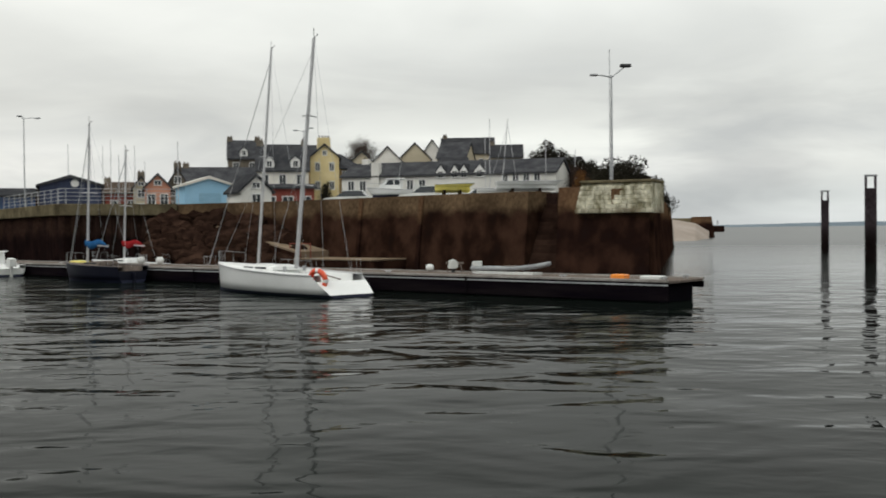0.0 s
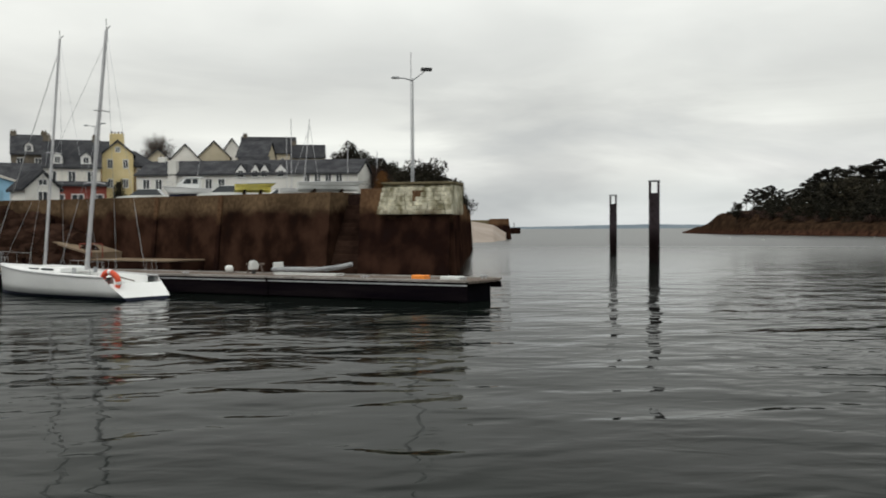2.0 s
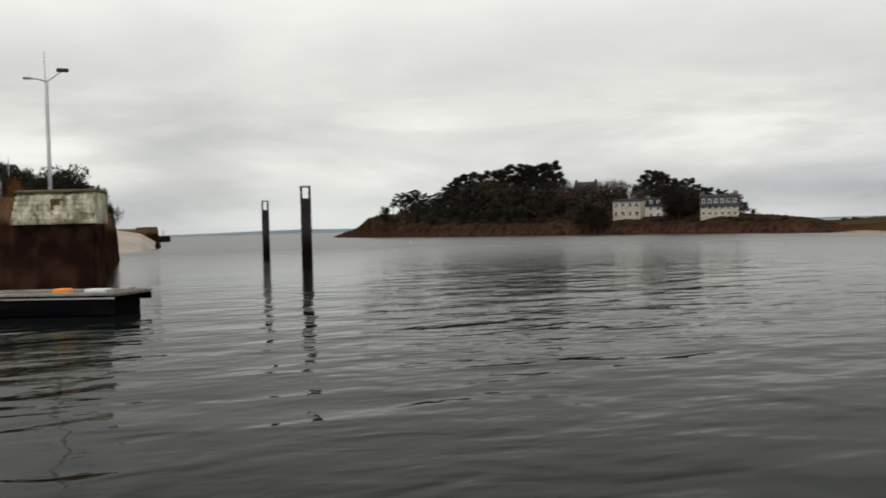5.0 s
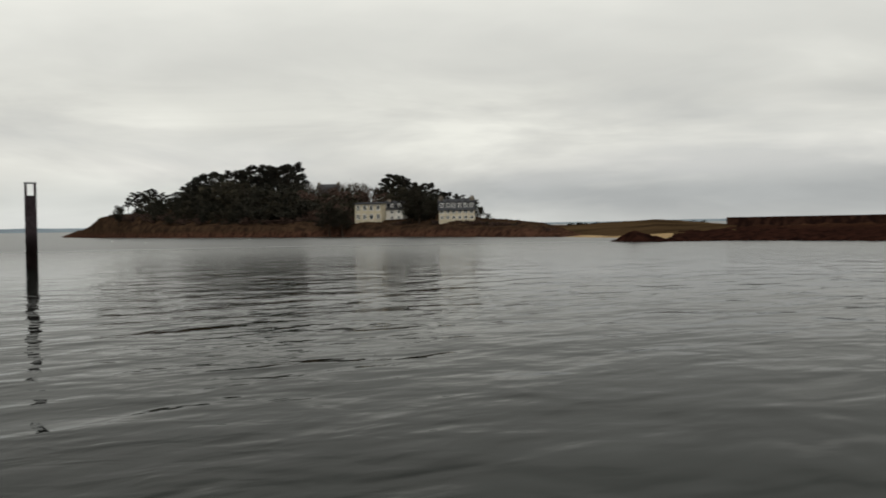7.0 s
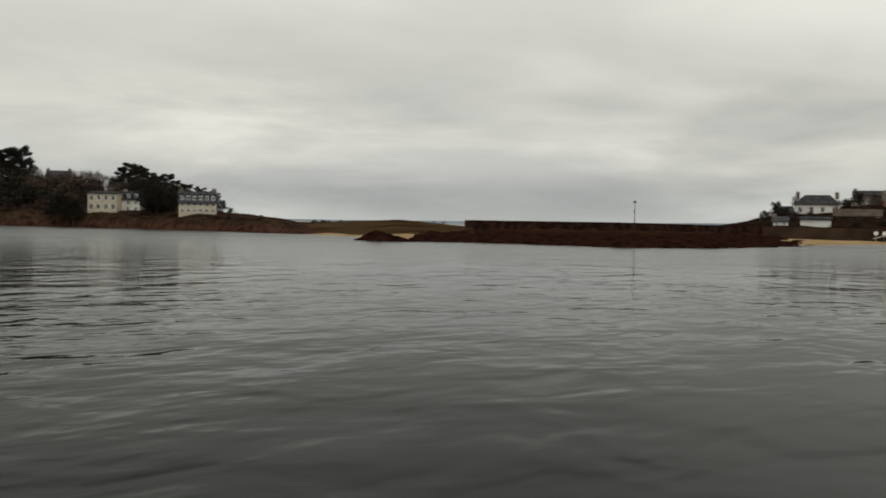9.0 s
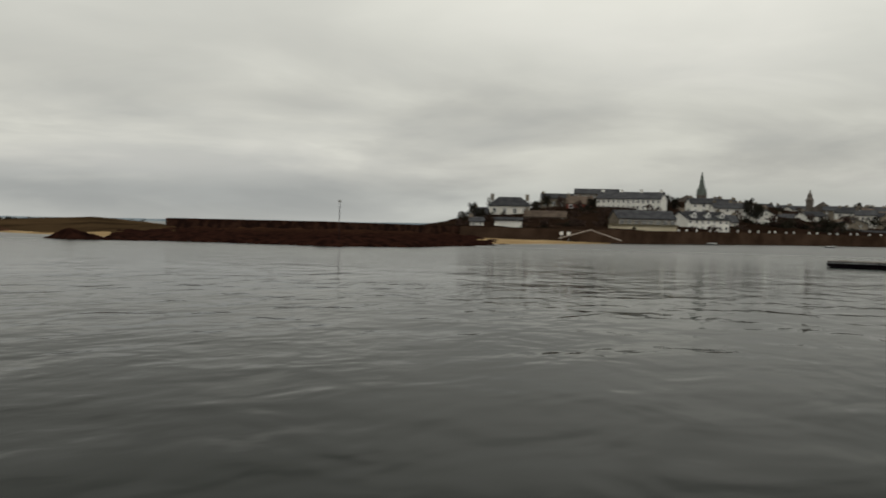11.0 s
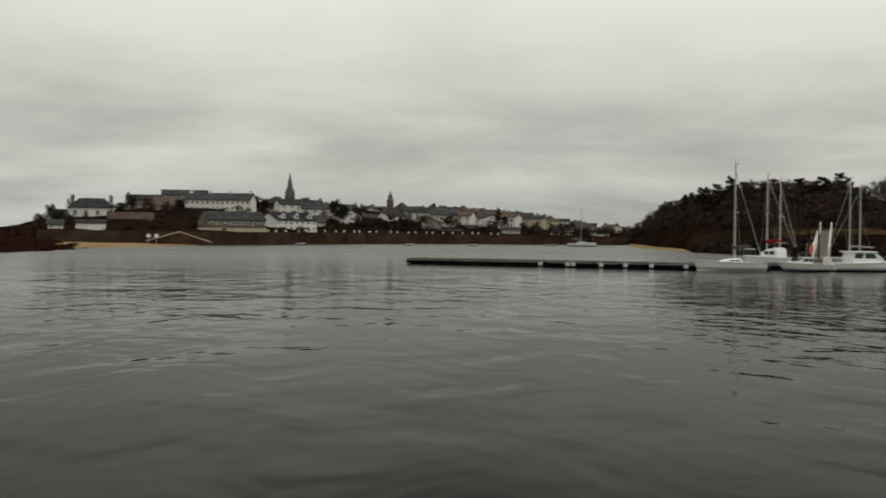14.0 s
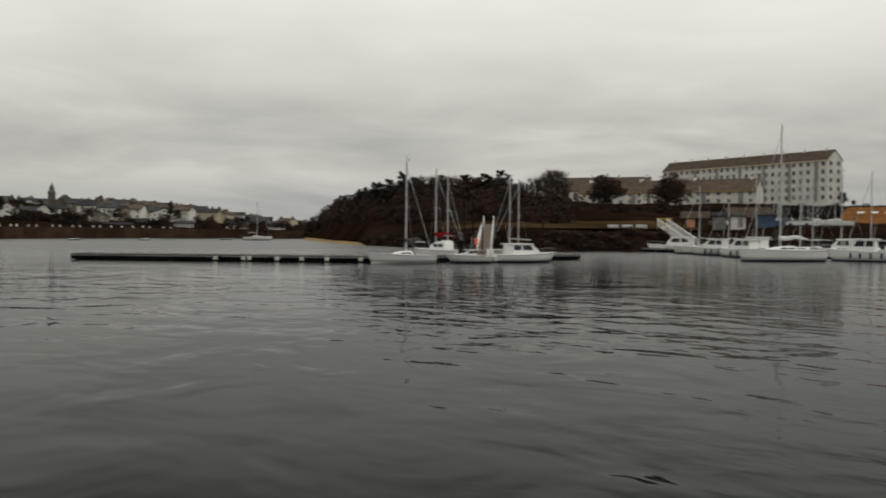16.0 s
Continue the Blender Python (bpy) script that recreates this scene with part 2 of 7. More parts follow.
M = {
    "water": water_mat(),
    "glass": glass_mat(),
    "quay": tide_mat("quay_masonry", (0.060, 0.040, 0.024), (0.125, 0.084, 0.050), (0.017, 0.0085, 0.006), (0.046, 0.024, 0.016), line=3.40, soft=0.30, weed=(0.012, 0.007, 0.0055)),
    "head": tide_mat("head_masonry", (0.09, 0.052, 0.03), (0.15, 0.09, 0.05), (0.014, 0.007, 0.0055), (0.040, 0.020, 0.0135), line=3.25, soft=0.4, weed=(0.014, 0.008, 0.007)),
    "lime": tide_mat("limewashed_stone", (0.19, 0.175, 0.11), (0.66, 0.63, 0.50), (0.05, 0.03, 0.02), (0.15, 0.11, 0.07), line=3.2, soft=0.4, scale=2.2),
    "coping": mat("concrete_coping", (0.17, 0.145, 0.09), (0.08, 0.066, 0.042), 0.8, 0.9),
    "sheetpile": tide_mat("rusty_sheet_piling", (0.022, 0.013, 0.011), (0.045, 0.026, 0.019), (0.009, 0.006, 0.006), (0.020, 0.011, 0.010), line=2.2),
    "rock": mat("dark_boulder", (0.012, 0.0065, 0.005), (0.042, 0.024, 0.017), 0.6, 0.85, bump=0.7, grain=4, vary=0.35),
    "weedrock": tide_mat("weedy_shore_rock", (0.030, 0.014, 0.008), (0.060, 0.031, 0.016), (0.007, 0.0035, 0.003), (0.024, 0.010, 0.007), line=1.7, soft=0.7),
    "cliff": tide_mat("red_brown_cliff", (0.015, 0.0095, 0.0065), (0.046, 0.028, 0.017), (0.016, 0.008, 0.006), (0.066, 0.033, 0.022), line=1.4, soft=0.8),
    "sand": mat("pale_sand", (0.24, 0.165, 0.085), (0.31, 0.225, 0.125), 0.2, 0.95),
    "slip": mat("wet_slipway_concrete", (0.16, 0.12, 0.085), (0.24, 0.185, 0.13), 0.6, 0.7),
    "asphalt": mat("quay_asphalt", (0.05, 0.05, 0.05), (0.075, 0.072, 0.068), 0.3, 0.9),
    "grass": mat("winter_grass", (0.026, 0.017, 0.009), (0.066, 0.042, 0.022), 0.08, 0.95, grain=2),
    "scrub": mat("brown_scrub_ground", (0.010, 0.006, 0.004), (0.021, 0.0125, 0.0085), 0.1, 0.95, grain=2),
    # blue-grey of sea haze is painted into the coast's base colour
    "far": mat("haze_tinted_coast", (0.15, 0.185, 0.215), (0.20, 0.24, 0.27), 0.004, 1.0, bump=0),
    "white": mat("white_render", (0.62, 0.61, 0.57), (0.74, 0.73, 0.69), 0.3, 0.85, fine=0.06),
    "offwhite": mat("aged_white_render", (0.58, 0.56, 0.51), (0.72, 0.70, 0.65), 0.4, 0.85, fine=0.08, vary=0.12),
    "cream": mat("cream_render", (0.43, 0.38, 0.28), (0.53, 0.47, 0.35), 0.4, 0.85, fine=0.08),
    "yellow": mat("yellow_render", (0.60, 0.49, 0.25), (0.70, 0.59, 0.34), 0.5, 0.85, fine=0.1),
    "ochre": mat("ochre_stone", (0.22, 0.16, 0.085), (0.31, 0.225, 0.125), 0.8, 0.85, fine=0.15),
    "blue": mat("sky_blue_render", (0.26, 0.46, 0.62), (0.33, 0.54, 0.70), 0.4, 0.8, fine=0.08),
    "navy": mat("navy_boards", (0.012, 0.020, 0.055), (0.022, 0.034, 0.085), 0.5, 0.6, stretch=(4, 4, 1)),
    "pink": mat("salmon_render", (0.48, 0.22, 0.15), (0.56, 0.29, 0.20), 0.5, 0.85, fine=0.1),
    "redbrown": mat("red_brown_front", (0.18, 0.05, 0.04), (0.26, 0.08, 0.06), 0.6, 0.8),
    "stone": mat("grey_granite", (0.11, 0.093, 0.073), (0.21, 0.182, 0.145), 1.2, 0.9, fine=0.2, vary=0.2),
    "slate": mat("slate_roof", (0.036, 0.037, 0.041), (0.064, 0.065, 0.069), 0.7, 0.75, fine=0.2, grain=5, vary=0.2),
    "tile": mat("rust_tile_roof", (0.075, 0.058, 0.047), (0.115, 0.09, 0.072), 0.7, 0.8, vary=0.2),
    "frame": mat("white_window_frame", (0.66, 0.66, 0.64), (0.74, 0.74, 0.72), 2, 0.5, bump=0),
    "gel": mat("white_gelcoat", (0.74, 0.75, 0.74), (0.80, 0.81, 0.80), 0.5, 0.25, fine=0.03, bump=0),
    "geldirty": mat("weathered_gelcoat", (0.55, 0.56, 0.54), (0.70, 0.71, 0.69), 0.8, 0.35, fine=0.06, bump=0, vary=0.1),
    "navygel": mat("navy_gelcoat", (0.005, 0.006, 0.013), (0.009, 0.010, 0.020), 0.6, 0.5, bump=0, spec=0.15),
    "antifoul": mat("navy_antifouling", (0.008, 0.012, 0.035), (0.014, 0.018, 0.05), 1, 0.6),
    "alu": mat("anodised_aluminium", (0.42, 0.42, 0.43), (0.52, 0.52, 0.53), 1.5, 0.45, metal=0.6, fine=0.05, bump=0),
    "steel": mat("galvanised_steel", (0.30, 0.31, 0.32), (0.42, 0.43, 0.44), 1.5, 0.5, metal=0.5),
    "rust": tide_mat("weathered_steel_pile", (0.035, 0.027, 0.030), (0.065, 0.054, 0.060), (0.007, 0.005, 0.005), (0.016, 0.011, 0.011), line=2.0, soft=1.0),
    "deck": mat("grey_timber_deck", (0.11, 0.090, 0.078), (0.19, 0.16, 0.14), 2.0, 0.85, stretch=(1, 7, 1), fine=0.25),
    "float": mat("black_plastic_float", (0.004, 0.004, 0.006), (0.008, 0.007, 0.009), 1.2, 0.75),
    "fascia": mat("dark_timber_fascia", (0.004, 0.003, 0.005), (0.010, 0.008, 0.009), 1.0, 0.8, stretch=(0.3, 1, 3)),
    "timber": mat("tarred_timber", (0.014, 0.010, 0.009), (0.030, 0.022, 0.018), 1.0, 0.9),
    "orange": mat("orange_plastic", (0.78, 0.22, 0.02), (0.86, 0.28, 0.03), 2, 0.5, bump=0),
    "lifered": mat("lifebuoy_red", (0.70, 0.075, 0.03), (0.78, 0.11, 0.045), 2, 0.5, bump=0),
    "bluecloth": mat("blue_sail_cover", (0.015, 0.07, 0.18), (0.03, 0.11, 0.26), 3, 0.8),
    "redcloth": mat("red_sail_cover", (0.17, 0.012, 0.015), (0.27, 0.022, 0.025), 3, 0.8),
    "yellowgel": mat("yellow_hull", (0.66, 0.56, 0.10), (0.75, 0.66, 0.18), 1, 0.4, bump=0),
    "rubber": mat("grey_rubber", (0.22, 0.23, 0.24), (0.32, 0.33, 0.34), 2, 0.6),
    "black": mat("black_rubber", (0.012, 0.012, 0.013), (0.022, 0.022, 0.024), 2, 0.6),
    "bark": mat("dark_bark", (0.030, 0.022, 0.017), (0.058, 0.044, 0.034), 3, 0.95, stretch=(1, 1, 0.3)),
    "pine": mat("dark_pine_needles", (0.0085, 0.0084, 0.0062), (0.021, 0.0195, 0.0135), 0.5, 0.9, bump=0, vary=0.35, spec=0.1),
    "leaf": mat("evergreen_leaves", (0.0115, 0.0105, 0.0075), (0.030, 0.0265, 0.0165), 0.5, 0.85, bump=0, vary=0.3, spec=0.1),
    "twig": mat("bare_twigs", (0.036, 0.025, 0.019), (0.070, 0.050, 0.038), 0.6, 0.95, bump=0, vary=0.25, spec=0.1),
    "brownleaf": mat("dry_brown_leaves", (0.033, 0.0205, 0.016), (0.066, 0.042, 0.033), 0.6, 0.95, bump=0, vary=0.25, spec=0.1),
    "rustleaf": mat("orange_brown_leaves", (0.10, 0.045, 0.014), (0.17, 0.080, 0.024), 0.6, 0.95, bump=0, spec=0.1),
    "baypanel": mat("grey_bay_panels", (0.20, 0.20, 0.19), (0.28, 0.28, 0.26), 0.4, 0.8, bump=0),
    "mustard": mat("mustard_paint", (0.36, 0.25, 0.05), (0.44, 0.31, 0.07), 1, 0.6, bump=0),
    "paleedge": mat("worn_pale_edge_timber", (0.20, 0.185, 0.17), (0.33, 0.31, 0.29), 1.5, 0.8, stretch=(0.6, 4, 1), fine=0.25),
    "copper": mat("green_grey_spire_slate", (0.075, 0.088, 0.080), (0.12, 0.135, 0.122), 0.6, 0.7),
    "townwall": mat("brown_town_wall", (0.030, 0.018, 0.012), (0.060, 0.038, 0.026), 0.25, 0.9),
    "paleslope": mat("pale_concrete_slope", (0.30, 0.255, 0.22), (0.38, 0.33, 0.29), 0.1, 0.9),
    "rustroof": mat("rust_orange_roof", (0.14, 0.062, 0.024), (0.20, 0.09, 0.036), 0.5, 0.9),
    "darkstone": mat("dark_weathered_granite", (0.075, 0.064, 0.056), (0.13, 0.114, 0.10), 0.8, 0.9),
    "sign": mat("white_sign_board", (0.66, 0.66, 0.64), (0.74, 0.74, 0.72), 2, 0.6, bump=0),
    "carblue": mat("blue_paint", (0.02, 0.045, 0.11), (0.035, 0.07, 0.16), 1, 0.4, bump=0),
}

# ---- mesh helpers ----


def at(az, d, z=0.0):
    """The place d metres from the eye's foot in the compass direction az (degrees, left positive), at height z."""
    a = radians(az)
    return Vector((-math.sin(a) * d, math.cos(a) * d, z))


def mesh_of(bm, material, smooth=False):
    me = bpy.data.meshes.new("mesh")
    bmesh.ops.recalc_face_normals(bm, faces=bm.faces)
    if smooth:
        for f in bm.faces:
            f.smooth = True
    bm.to_mesh(me)
    bm.free()
    me.materials.append(material)
    return me


def part(name, bm, material, parent, label="", smooth=False):
    me = mesh_of(bm, material, smooth) if isinstance(bm, bmesh.types.BMesh) else bm
    ob = new(name, me)
    if parent is not None:
        ob.parent = parent
    return tagged(ob, label)


def thing(name, m, label, category, group="", kind=""):
    ob = new(name)
    ob.empty_display_size = 0.2
    ob.matrix_world = m
    return tagged(ob, label, category, group, kind)


def single(name, bm, material, label, category, group="", kind="", m=None, smooth=False):
    ob = new(name, mesh_of(bm, material, smooth))
    if m is not None:
        ob.matrix_world = m
    return tagged(ob, label, category, group, kind)


def box(bm, x0, x1, y0, y1, z0, z1):
    v = [bm.verts.new(p) for p in ((x0, y0, z0), (x1, y0, z0), (x1, y1, z0), (x0, y1, z0), (x0, y0, z1), (x1, y0, z1), (x1, y1, z1), (x0, y1, z1))]
    for f in ((0, 1, 2, 3), (4, 5, 6, 7), (0, 1, 5, 4), (1, 2, 6, 5), (2, 3, 7, 6), (3, 0, 4, 7)):
        bm.faces.new([v[i] for i in f])
    return bm


def bevelled(x0, x1, y0, y1, z0, z1, w=0.03, n=1):
    bm = box(bmesh.new(), x0, x1, y0, y1, z0, z1)
    bmesh.ops.bevel(bm, geom=bm.edges[:], offset=w, segments=n, affect="EDGES", profile=0.6)
    return bm


def loft(bm, rings, closed=True, caps=True):
    vs = [[bm.verts.new(p) for p in r] for r in rings]
    n = len(vs[0])
    for a, b in zip(vs, vs[1:]):
        for i in range(n if closed else n - 1):
            j = (i + 1) % n
            bm.faces.new((a[i], a[j], b[j], b[i]))
    if caps and closed:
        bm.faces.new(vs[0][::-1])
        bm.faces.new(vs[-1])
    return bm


def tube(bm, pts, r0, r1=None, n=6):
    """A round bar along pts, tapering from r0 to r1."""
    pts = [Vector(p) for p in pts]
    r1 = r0 if r1 is None else r1
    rings = []
    for i, p in enumerate(pts):
        d = (pts[min(i + 1, len(pts) - 1)] - pts[max(i - 1, 0)]).normalized()
        u = d.orthogonal().normalized() if abs(d.z) > 0.99 else d.cross(Vector((0, 0, 1))).normalized()
        w = d.cross(u)
        r = r0 + (r1 - r0) * i / (len(pts) - 1)
        rings.append([p + (u * math.cos(a) + w * math.sin(a)) * r for a in (2 * math.pi * k / n for k in range(n))])
    return loft(bm, rings)


def prism(bm, poly, lo, hi, axis="z"):
    """poly (two coordinates) drawn out from lo to hi along an axis."""
    def put(a, b, c):
        return {"z": (a, b, c), "y": (a, c, b), "x": (c, a, b)}[axis]
    return loft(bm, [[put(a, b, lo) for a, b in poly], [put(a, b, hi) for a, b in poly]])


def ball(bm, c, r, squash=1.0, n=10, m=6):
    c = Vector(c)
    rings = []
    for i in range(1, m):
        t = math.pi * i / m
        rings.append([c + Vector((math.sin(t) * math.cos(p) * r, math.sin(t) * math.sin(p) * r, -math.cos(t) * r * squash)) for p in (2 * math.pi * k / n for k in range(n))])
    return loft(bm, rings)


def face_to(p0, p1):
    """The pose of a front that runs from p0 to p1 (left to right as one looks at it); y points inwards."""
    p0, p1 = Vector(p0), Vector(p1)
    return Matrix.Translation(p0) @ Matrix.Rotation(math.atan2(p1.y - p0.y, p1.x - p0.x), 4, "Z")


def land(name, rows, material, label, category="land", n_az=140, n_in=34, rough=0.5, detail=0.08, kind="structure"):
    """A landform: for a few directions, the distance and height of its profile from the shore inwards."""
    az = [r[0] for r in rows][::-1] if rows[0][0] > rows[-1][0] else [r[0] for r in rows]
    prof = np.array([[c for dz in r[1:] for c in dz] for r in (rows[::-1] if rows[0][0] > rows[-1][0] else rows)])
    k = prof.shape[1] // 2
    verts, faces = [], []
    for i in range(n_az + 1):
        a = az[0] + (az[-1] - az[0]) * i / n_az
        cols = [np.interp(a, az, prof[:, j]) for j in range(2 * k)]
        for j in range(n_in + 1):
            s = (k - 1) * j / n_in
            q = min(int(s), k - 2)
            f = s - q
            d, z = (cols[2 * q] * (1 - f) + cols[2 * q + 2] * f), (cols[2 * q + 1] * (1 - f) + cols[2 * q + 3] * f)
            p = at(a, d, z)
            e = noise.fractal(p * detail, 0.9, 2.0, 5) * rough
            w = noise.fractal(p * detail * 1.7 + Vector((40, 7, 0)), 0.9, 2.0, 4) * rough * 1.5
            edge = min(1.0, j / 3.0)
            p = at(a, d + w * (1.0 if j else 0.3), z + e * edge)
            verts.append(p)
    for i in range(n_az):
        for j in range(n_in):
            q = i * (n_in + 1) + j
            faces.append((q, q + 1, q + n_in + 2, q + n_in + 1))
    me = bpy.data.meshes.new("land")
    me.from_pydata(verts, [], faces)
    me.materials.append(material)
    for p in me.polygons:
        p.use_smooth = True
    return tagged(new(name, me), label, category, "", kind)

# ---- the water ----


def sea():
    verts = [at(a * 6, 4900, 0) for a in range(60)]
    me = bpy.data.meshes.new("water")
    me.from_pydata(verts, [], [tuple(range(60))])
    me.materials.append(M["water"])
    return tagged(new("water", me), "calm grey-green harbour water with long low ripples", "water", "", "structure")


sea()

# ---- land and quays ----
QZ = 4.4                                        # height of the quay over the water
Q = {"a": (-37.5, 88.0), "b": (-26.5, 72.0), "c": (-19.2, 75.4), "e": (-11.6, 71.0), "f": (4.6, 56.0), "g": (10.6, 53.2), "h": (24.5, 112.0)}


def quay_wall(name, p, q, z1, material, label, thick=2.0, batter=0.5, z0=-2.0, split=()):
    """A battered wall whose face runs from p to q; split: stretches left open, in metres from p."""
    m = face_to((*p, 0), (*q, 0))
    length = (Vector(q) - Vector(p)).length
    cuts = [0.0] + [c for s in split for c in s] + [length]
    ob = thing(name, m, label, "quay wall", "", "structure")
    for x0, x1 in zip(cuts[::2], cuts[1::2]):
        bm = bmesh.new()
        nx, nz = max(2, int((x1 - x0) / 0.8)), 8
        rings = []
        for i in range(nx + 1):
            x = x0 + (x1 - x0) * i / nx
            ring = []
            for k in range(nz + 1):
                z = z0 + (z1 - z0) * k / nz
                y = -batter * (z1 - z) / (z1 - 0.0) + 0.05 * noise.noise(Vector((x * 0.9, z * 0.9, p[0])))
                ring.append((x, y, z))
            ring += [(x, thick, z1), (x, thick, z0)]
            rings.append(ring)
        loft(bm, rings)
        part("wall_body", bm, material, ob)
    return ob


# long quay wall with an open stair slot near the head
L_EF = (Vector(Q["f"]) - Vector(Q["e"])).length
wall_long = quay_wall("wall_long", Q["e"], Q["f"], QZ, M["quay"], "tall brown stained masonry quay wall with weed below the tide line")
wall_back = quay_wall("wall_back", Q["c"], Q["e"], QZ, M["quay"], "brown quay wall behind a slope of boulders")
wall_head = quay_wall("wall_head", (6.15, 55.3), Q["g"], 4.55, M["head"], "dark stained battered wall at the head of the quay", batter=0.65)
wall_side = quay_wall("wall_side", Q["g"], Q["h"], 4.4, M["head"], "dark battered side wall of the quay head", batter=0.3)

# stair slot between the long wall and the head
slot = thing("quay_stair", face_to((*Q["f"], 0), (6.15, 55.3, 0)), "narrow dark stone stair let into the quay wall", "stair", "", "structure")
part("stair_back", box(bmesh.new(), -0.2, 1.9, 1.5, 2.2, -2, QZ - 0.1), M["sheetpile"], slot)
for i in range(16):
    part("tread", bevelled(0.0 + 0.03 * i, 1.62, -0.55 + 0.12 * i, 1.6, 0.1 + 0.24 * i - 0.5, 0.1 + 0.24 * i, 0.02), M["rock"], slot)

# limewashed head stones, a course at a time
head = thing("quay_head", face_to((7.25, 54.77, 0), (10.72, 53.17, 0)), "limewashed rough stone block at the quay head", "quay block", "", "structure")
w_head = (Vector((10.72, 53.17)) - Vector((7.25, 54.77))).length
bm = bmesh.new()
prism(bm, [(-0.42, 3.15), (-0.04, 4.86), (2.6, 4.86), (2.6, 3.15)], 0.06, w_head - 0.06, "x")
part("core", bm, M["lime"], head)
rnd = random.Random(4)
for c in range(6):
    z0 = 3.15 + 0.235 * c
    x = -0.16 + 0.04 * c
    stop = w_head + 0.10 - 0.02 * c
    y = -0.54 + 0.052 * c
    while x < stop - 0.12:
        w = min(rnd.uniform(0.3, 0.62), stop - x)
        part("stone", bevelled(x, x + w - rnd.uniform(0.008, 0.02), y - rnd.uniform(0, 0.03), y + 0.4, z0, z0 + 0.224, 0.022), M["lime"], head)
        x += w
part("coping", bevelled(0.02, w_head - 0.02, -0.26, 2.6, 4.70, 4.86, 0.04), M["coping"], head, "grey concrete coping")

# upright timber fenders on the long wall
for s in (9.0, 14.2):
    m = face_to((*Q["e"], 0), (*Q["f"], 0)) @ Matrix.Translation((s, 0, 0))
    bm = bmesh.new()
    loft(bm, [[(x, y + 0.5 * (z / QZ) - 0.62 + (0.14 if y else 0), z) for x, y in ((-0.15, 0), (0.15, 0), (0.15, 0.3), (-0.15, 0.3))] for z in (-1.0, 1.5, 4.35)])
    single("fender_post", bm, M["head"], "upright tarred timber fender on the quay wall", "fender post", "fenders on the quay wall", m=m)

# sheet piling with a concrete cap
for key, (p, q, lab) in {"wall_sheet_1": ("a", "b", "rusty dark sheet piling under a concrete cap, running back"), "wall_sheet_2": ("b", "c", "rusty dark sheet piling under a concrete cap")}.items():
    m = face_to((*Q[p], 0), (*Q[q], 0))
    ln = (Vector(Q[q]) - Vector(Q[p])).length
    ob = thing(key, m, lab, "sheet piling", "", "structure")
    poly, x = [], 0.0
    while x < ln:
        poly += [(x, 0.0), (x + 0.28, 0.0), (x + 0.40, 0.26), (x + 0.68, 0.26)]
        x += 0.8
    poly += [(ln, 0.26), (ln, 1.4), (0, 1.4)]
    part("piling", prism(bmesh.new(), poly, -2, 3.62), M["sheetpile"], ob)
    n = int(ln // 4) + 1
    for i in range(n):
        part("cap_block", bevelled(ln * i / n + 0.015, ln * (i + 1) / n - 0.015, -0.25, 1.8, 3.6, 4.42, 0.04), M["coping"], ob)

# ground of the quay, in one sheet, with the hillside of the old village behind
bm = bmesh.new()
pts = [Q["a"], Q["b"], Q["c"], Q["e"], Q["f"], (6.15, 56.6), Q["g"], Q["h"], (30, 150), (-60, 150), (-75, 120)]
inset = [(p[0], p[1] + 0.9) for p in pts]
prism(bm, inset, 3.4, QZ - 0.02)
single("ground_quay", bm, M["asphalt"], "worn asphalt of the boat park on the quay", "ground", kind="structure")
land("ground_village", [(30, (96, 4.2), (120, 4.3), (170, 5.5), (260, 12), (420, 14)), (12, (96, 4.2), (120, 4.3), (170, 7.5), (260, 14), (420, 16)),
                        (0, (96, 4.2), (120, 4.3), (165, 9.0), (240, 15), (420, 16)), (-6, (96, 4.2), (115, 4.3), (150, 8.5), (200, 10), (420, 10)),
                        (-11.5, (96, 3.6), (110, 4.3), (140, 4.8), (190, 5.0), (420, 4.0)), (-12.5, (100, -1.5), (112, -1.0), (140, -0.8), (190, -0.5), (420, -1.0))],
     M["scrub"], "rough hillside under the village houses", rough=0.3)
land("ground_headland", [(-10.9, (150, 3), (190, 4), (260, 5), (300, 5)), (-12.4, (170, -0.6), (190, 1.2), (225, 4.0), (300, 4.2)), (-13.6, (176, -0.6), (200, 1.0), (226, 3.2), (300, 3.4)), (-14.3, (205, -0.8), (212, -0.2), (228, 1.5), (300, 1.5))],
     M["paleslope"], "pale slope below a stone mole", rough=0.15, n_az=40, n_in=20)

# slipway and landing by the long wall
m = face_to((*Q["e"], 0), (*Q["f"], 0))
slipway = thing("slipway", m, "sloping concrete slipway beside the quay wall with a low landing", "slipway", "", "structure")
bm = bmesh.new()
prism(bm, [(-3.4, 3.0), (6.2, 1.1), (6.2, -1.5), (-3.4, -1.5)], -3.0, -0.35, "y")
part("ramp", bm, M["slip"], slipway)
bm = bmesh.new()
prism(bm, [(-3.4, 2.9), (6.2, 1.0), (6.2, -1.5), (-3.4, -1.5)], -3.03, -2.9, "y")
part("ramp_face", bm, M["head"], slipway, "dark weedy face of the ramp")
part("landing", bevelled(3.0, 13.2, -3.15, -0.4, -1.5, 0.60, 0.05), M["head"], slipway)
part("landing_slab", bevelled(3.0, 13.2, -3.2, -0.4, 0.61, 0.72, 0.03), M["slip"], slipway)
bm = bmesh.new()
for x in (5.2, 6.2, 7.2):
    tube(bm, [(x, -2.7, 0.7), (x, -2.7, 1.6)], 0.03)
tube(bm, [(5.2, -2.7, 1.6), (7.2, -2.7, 1.6)], 0.03)
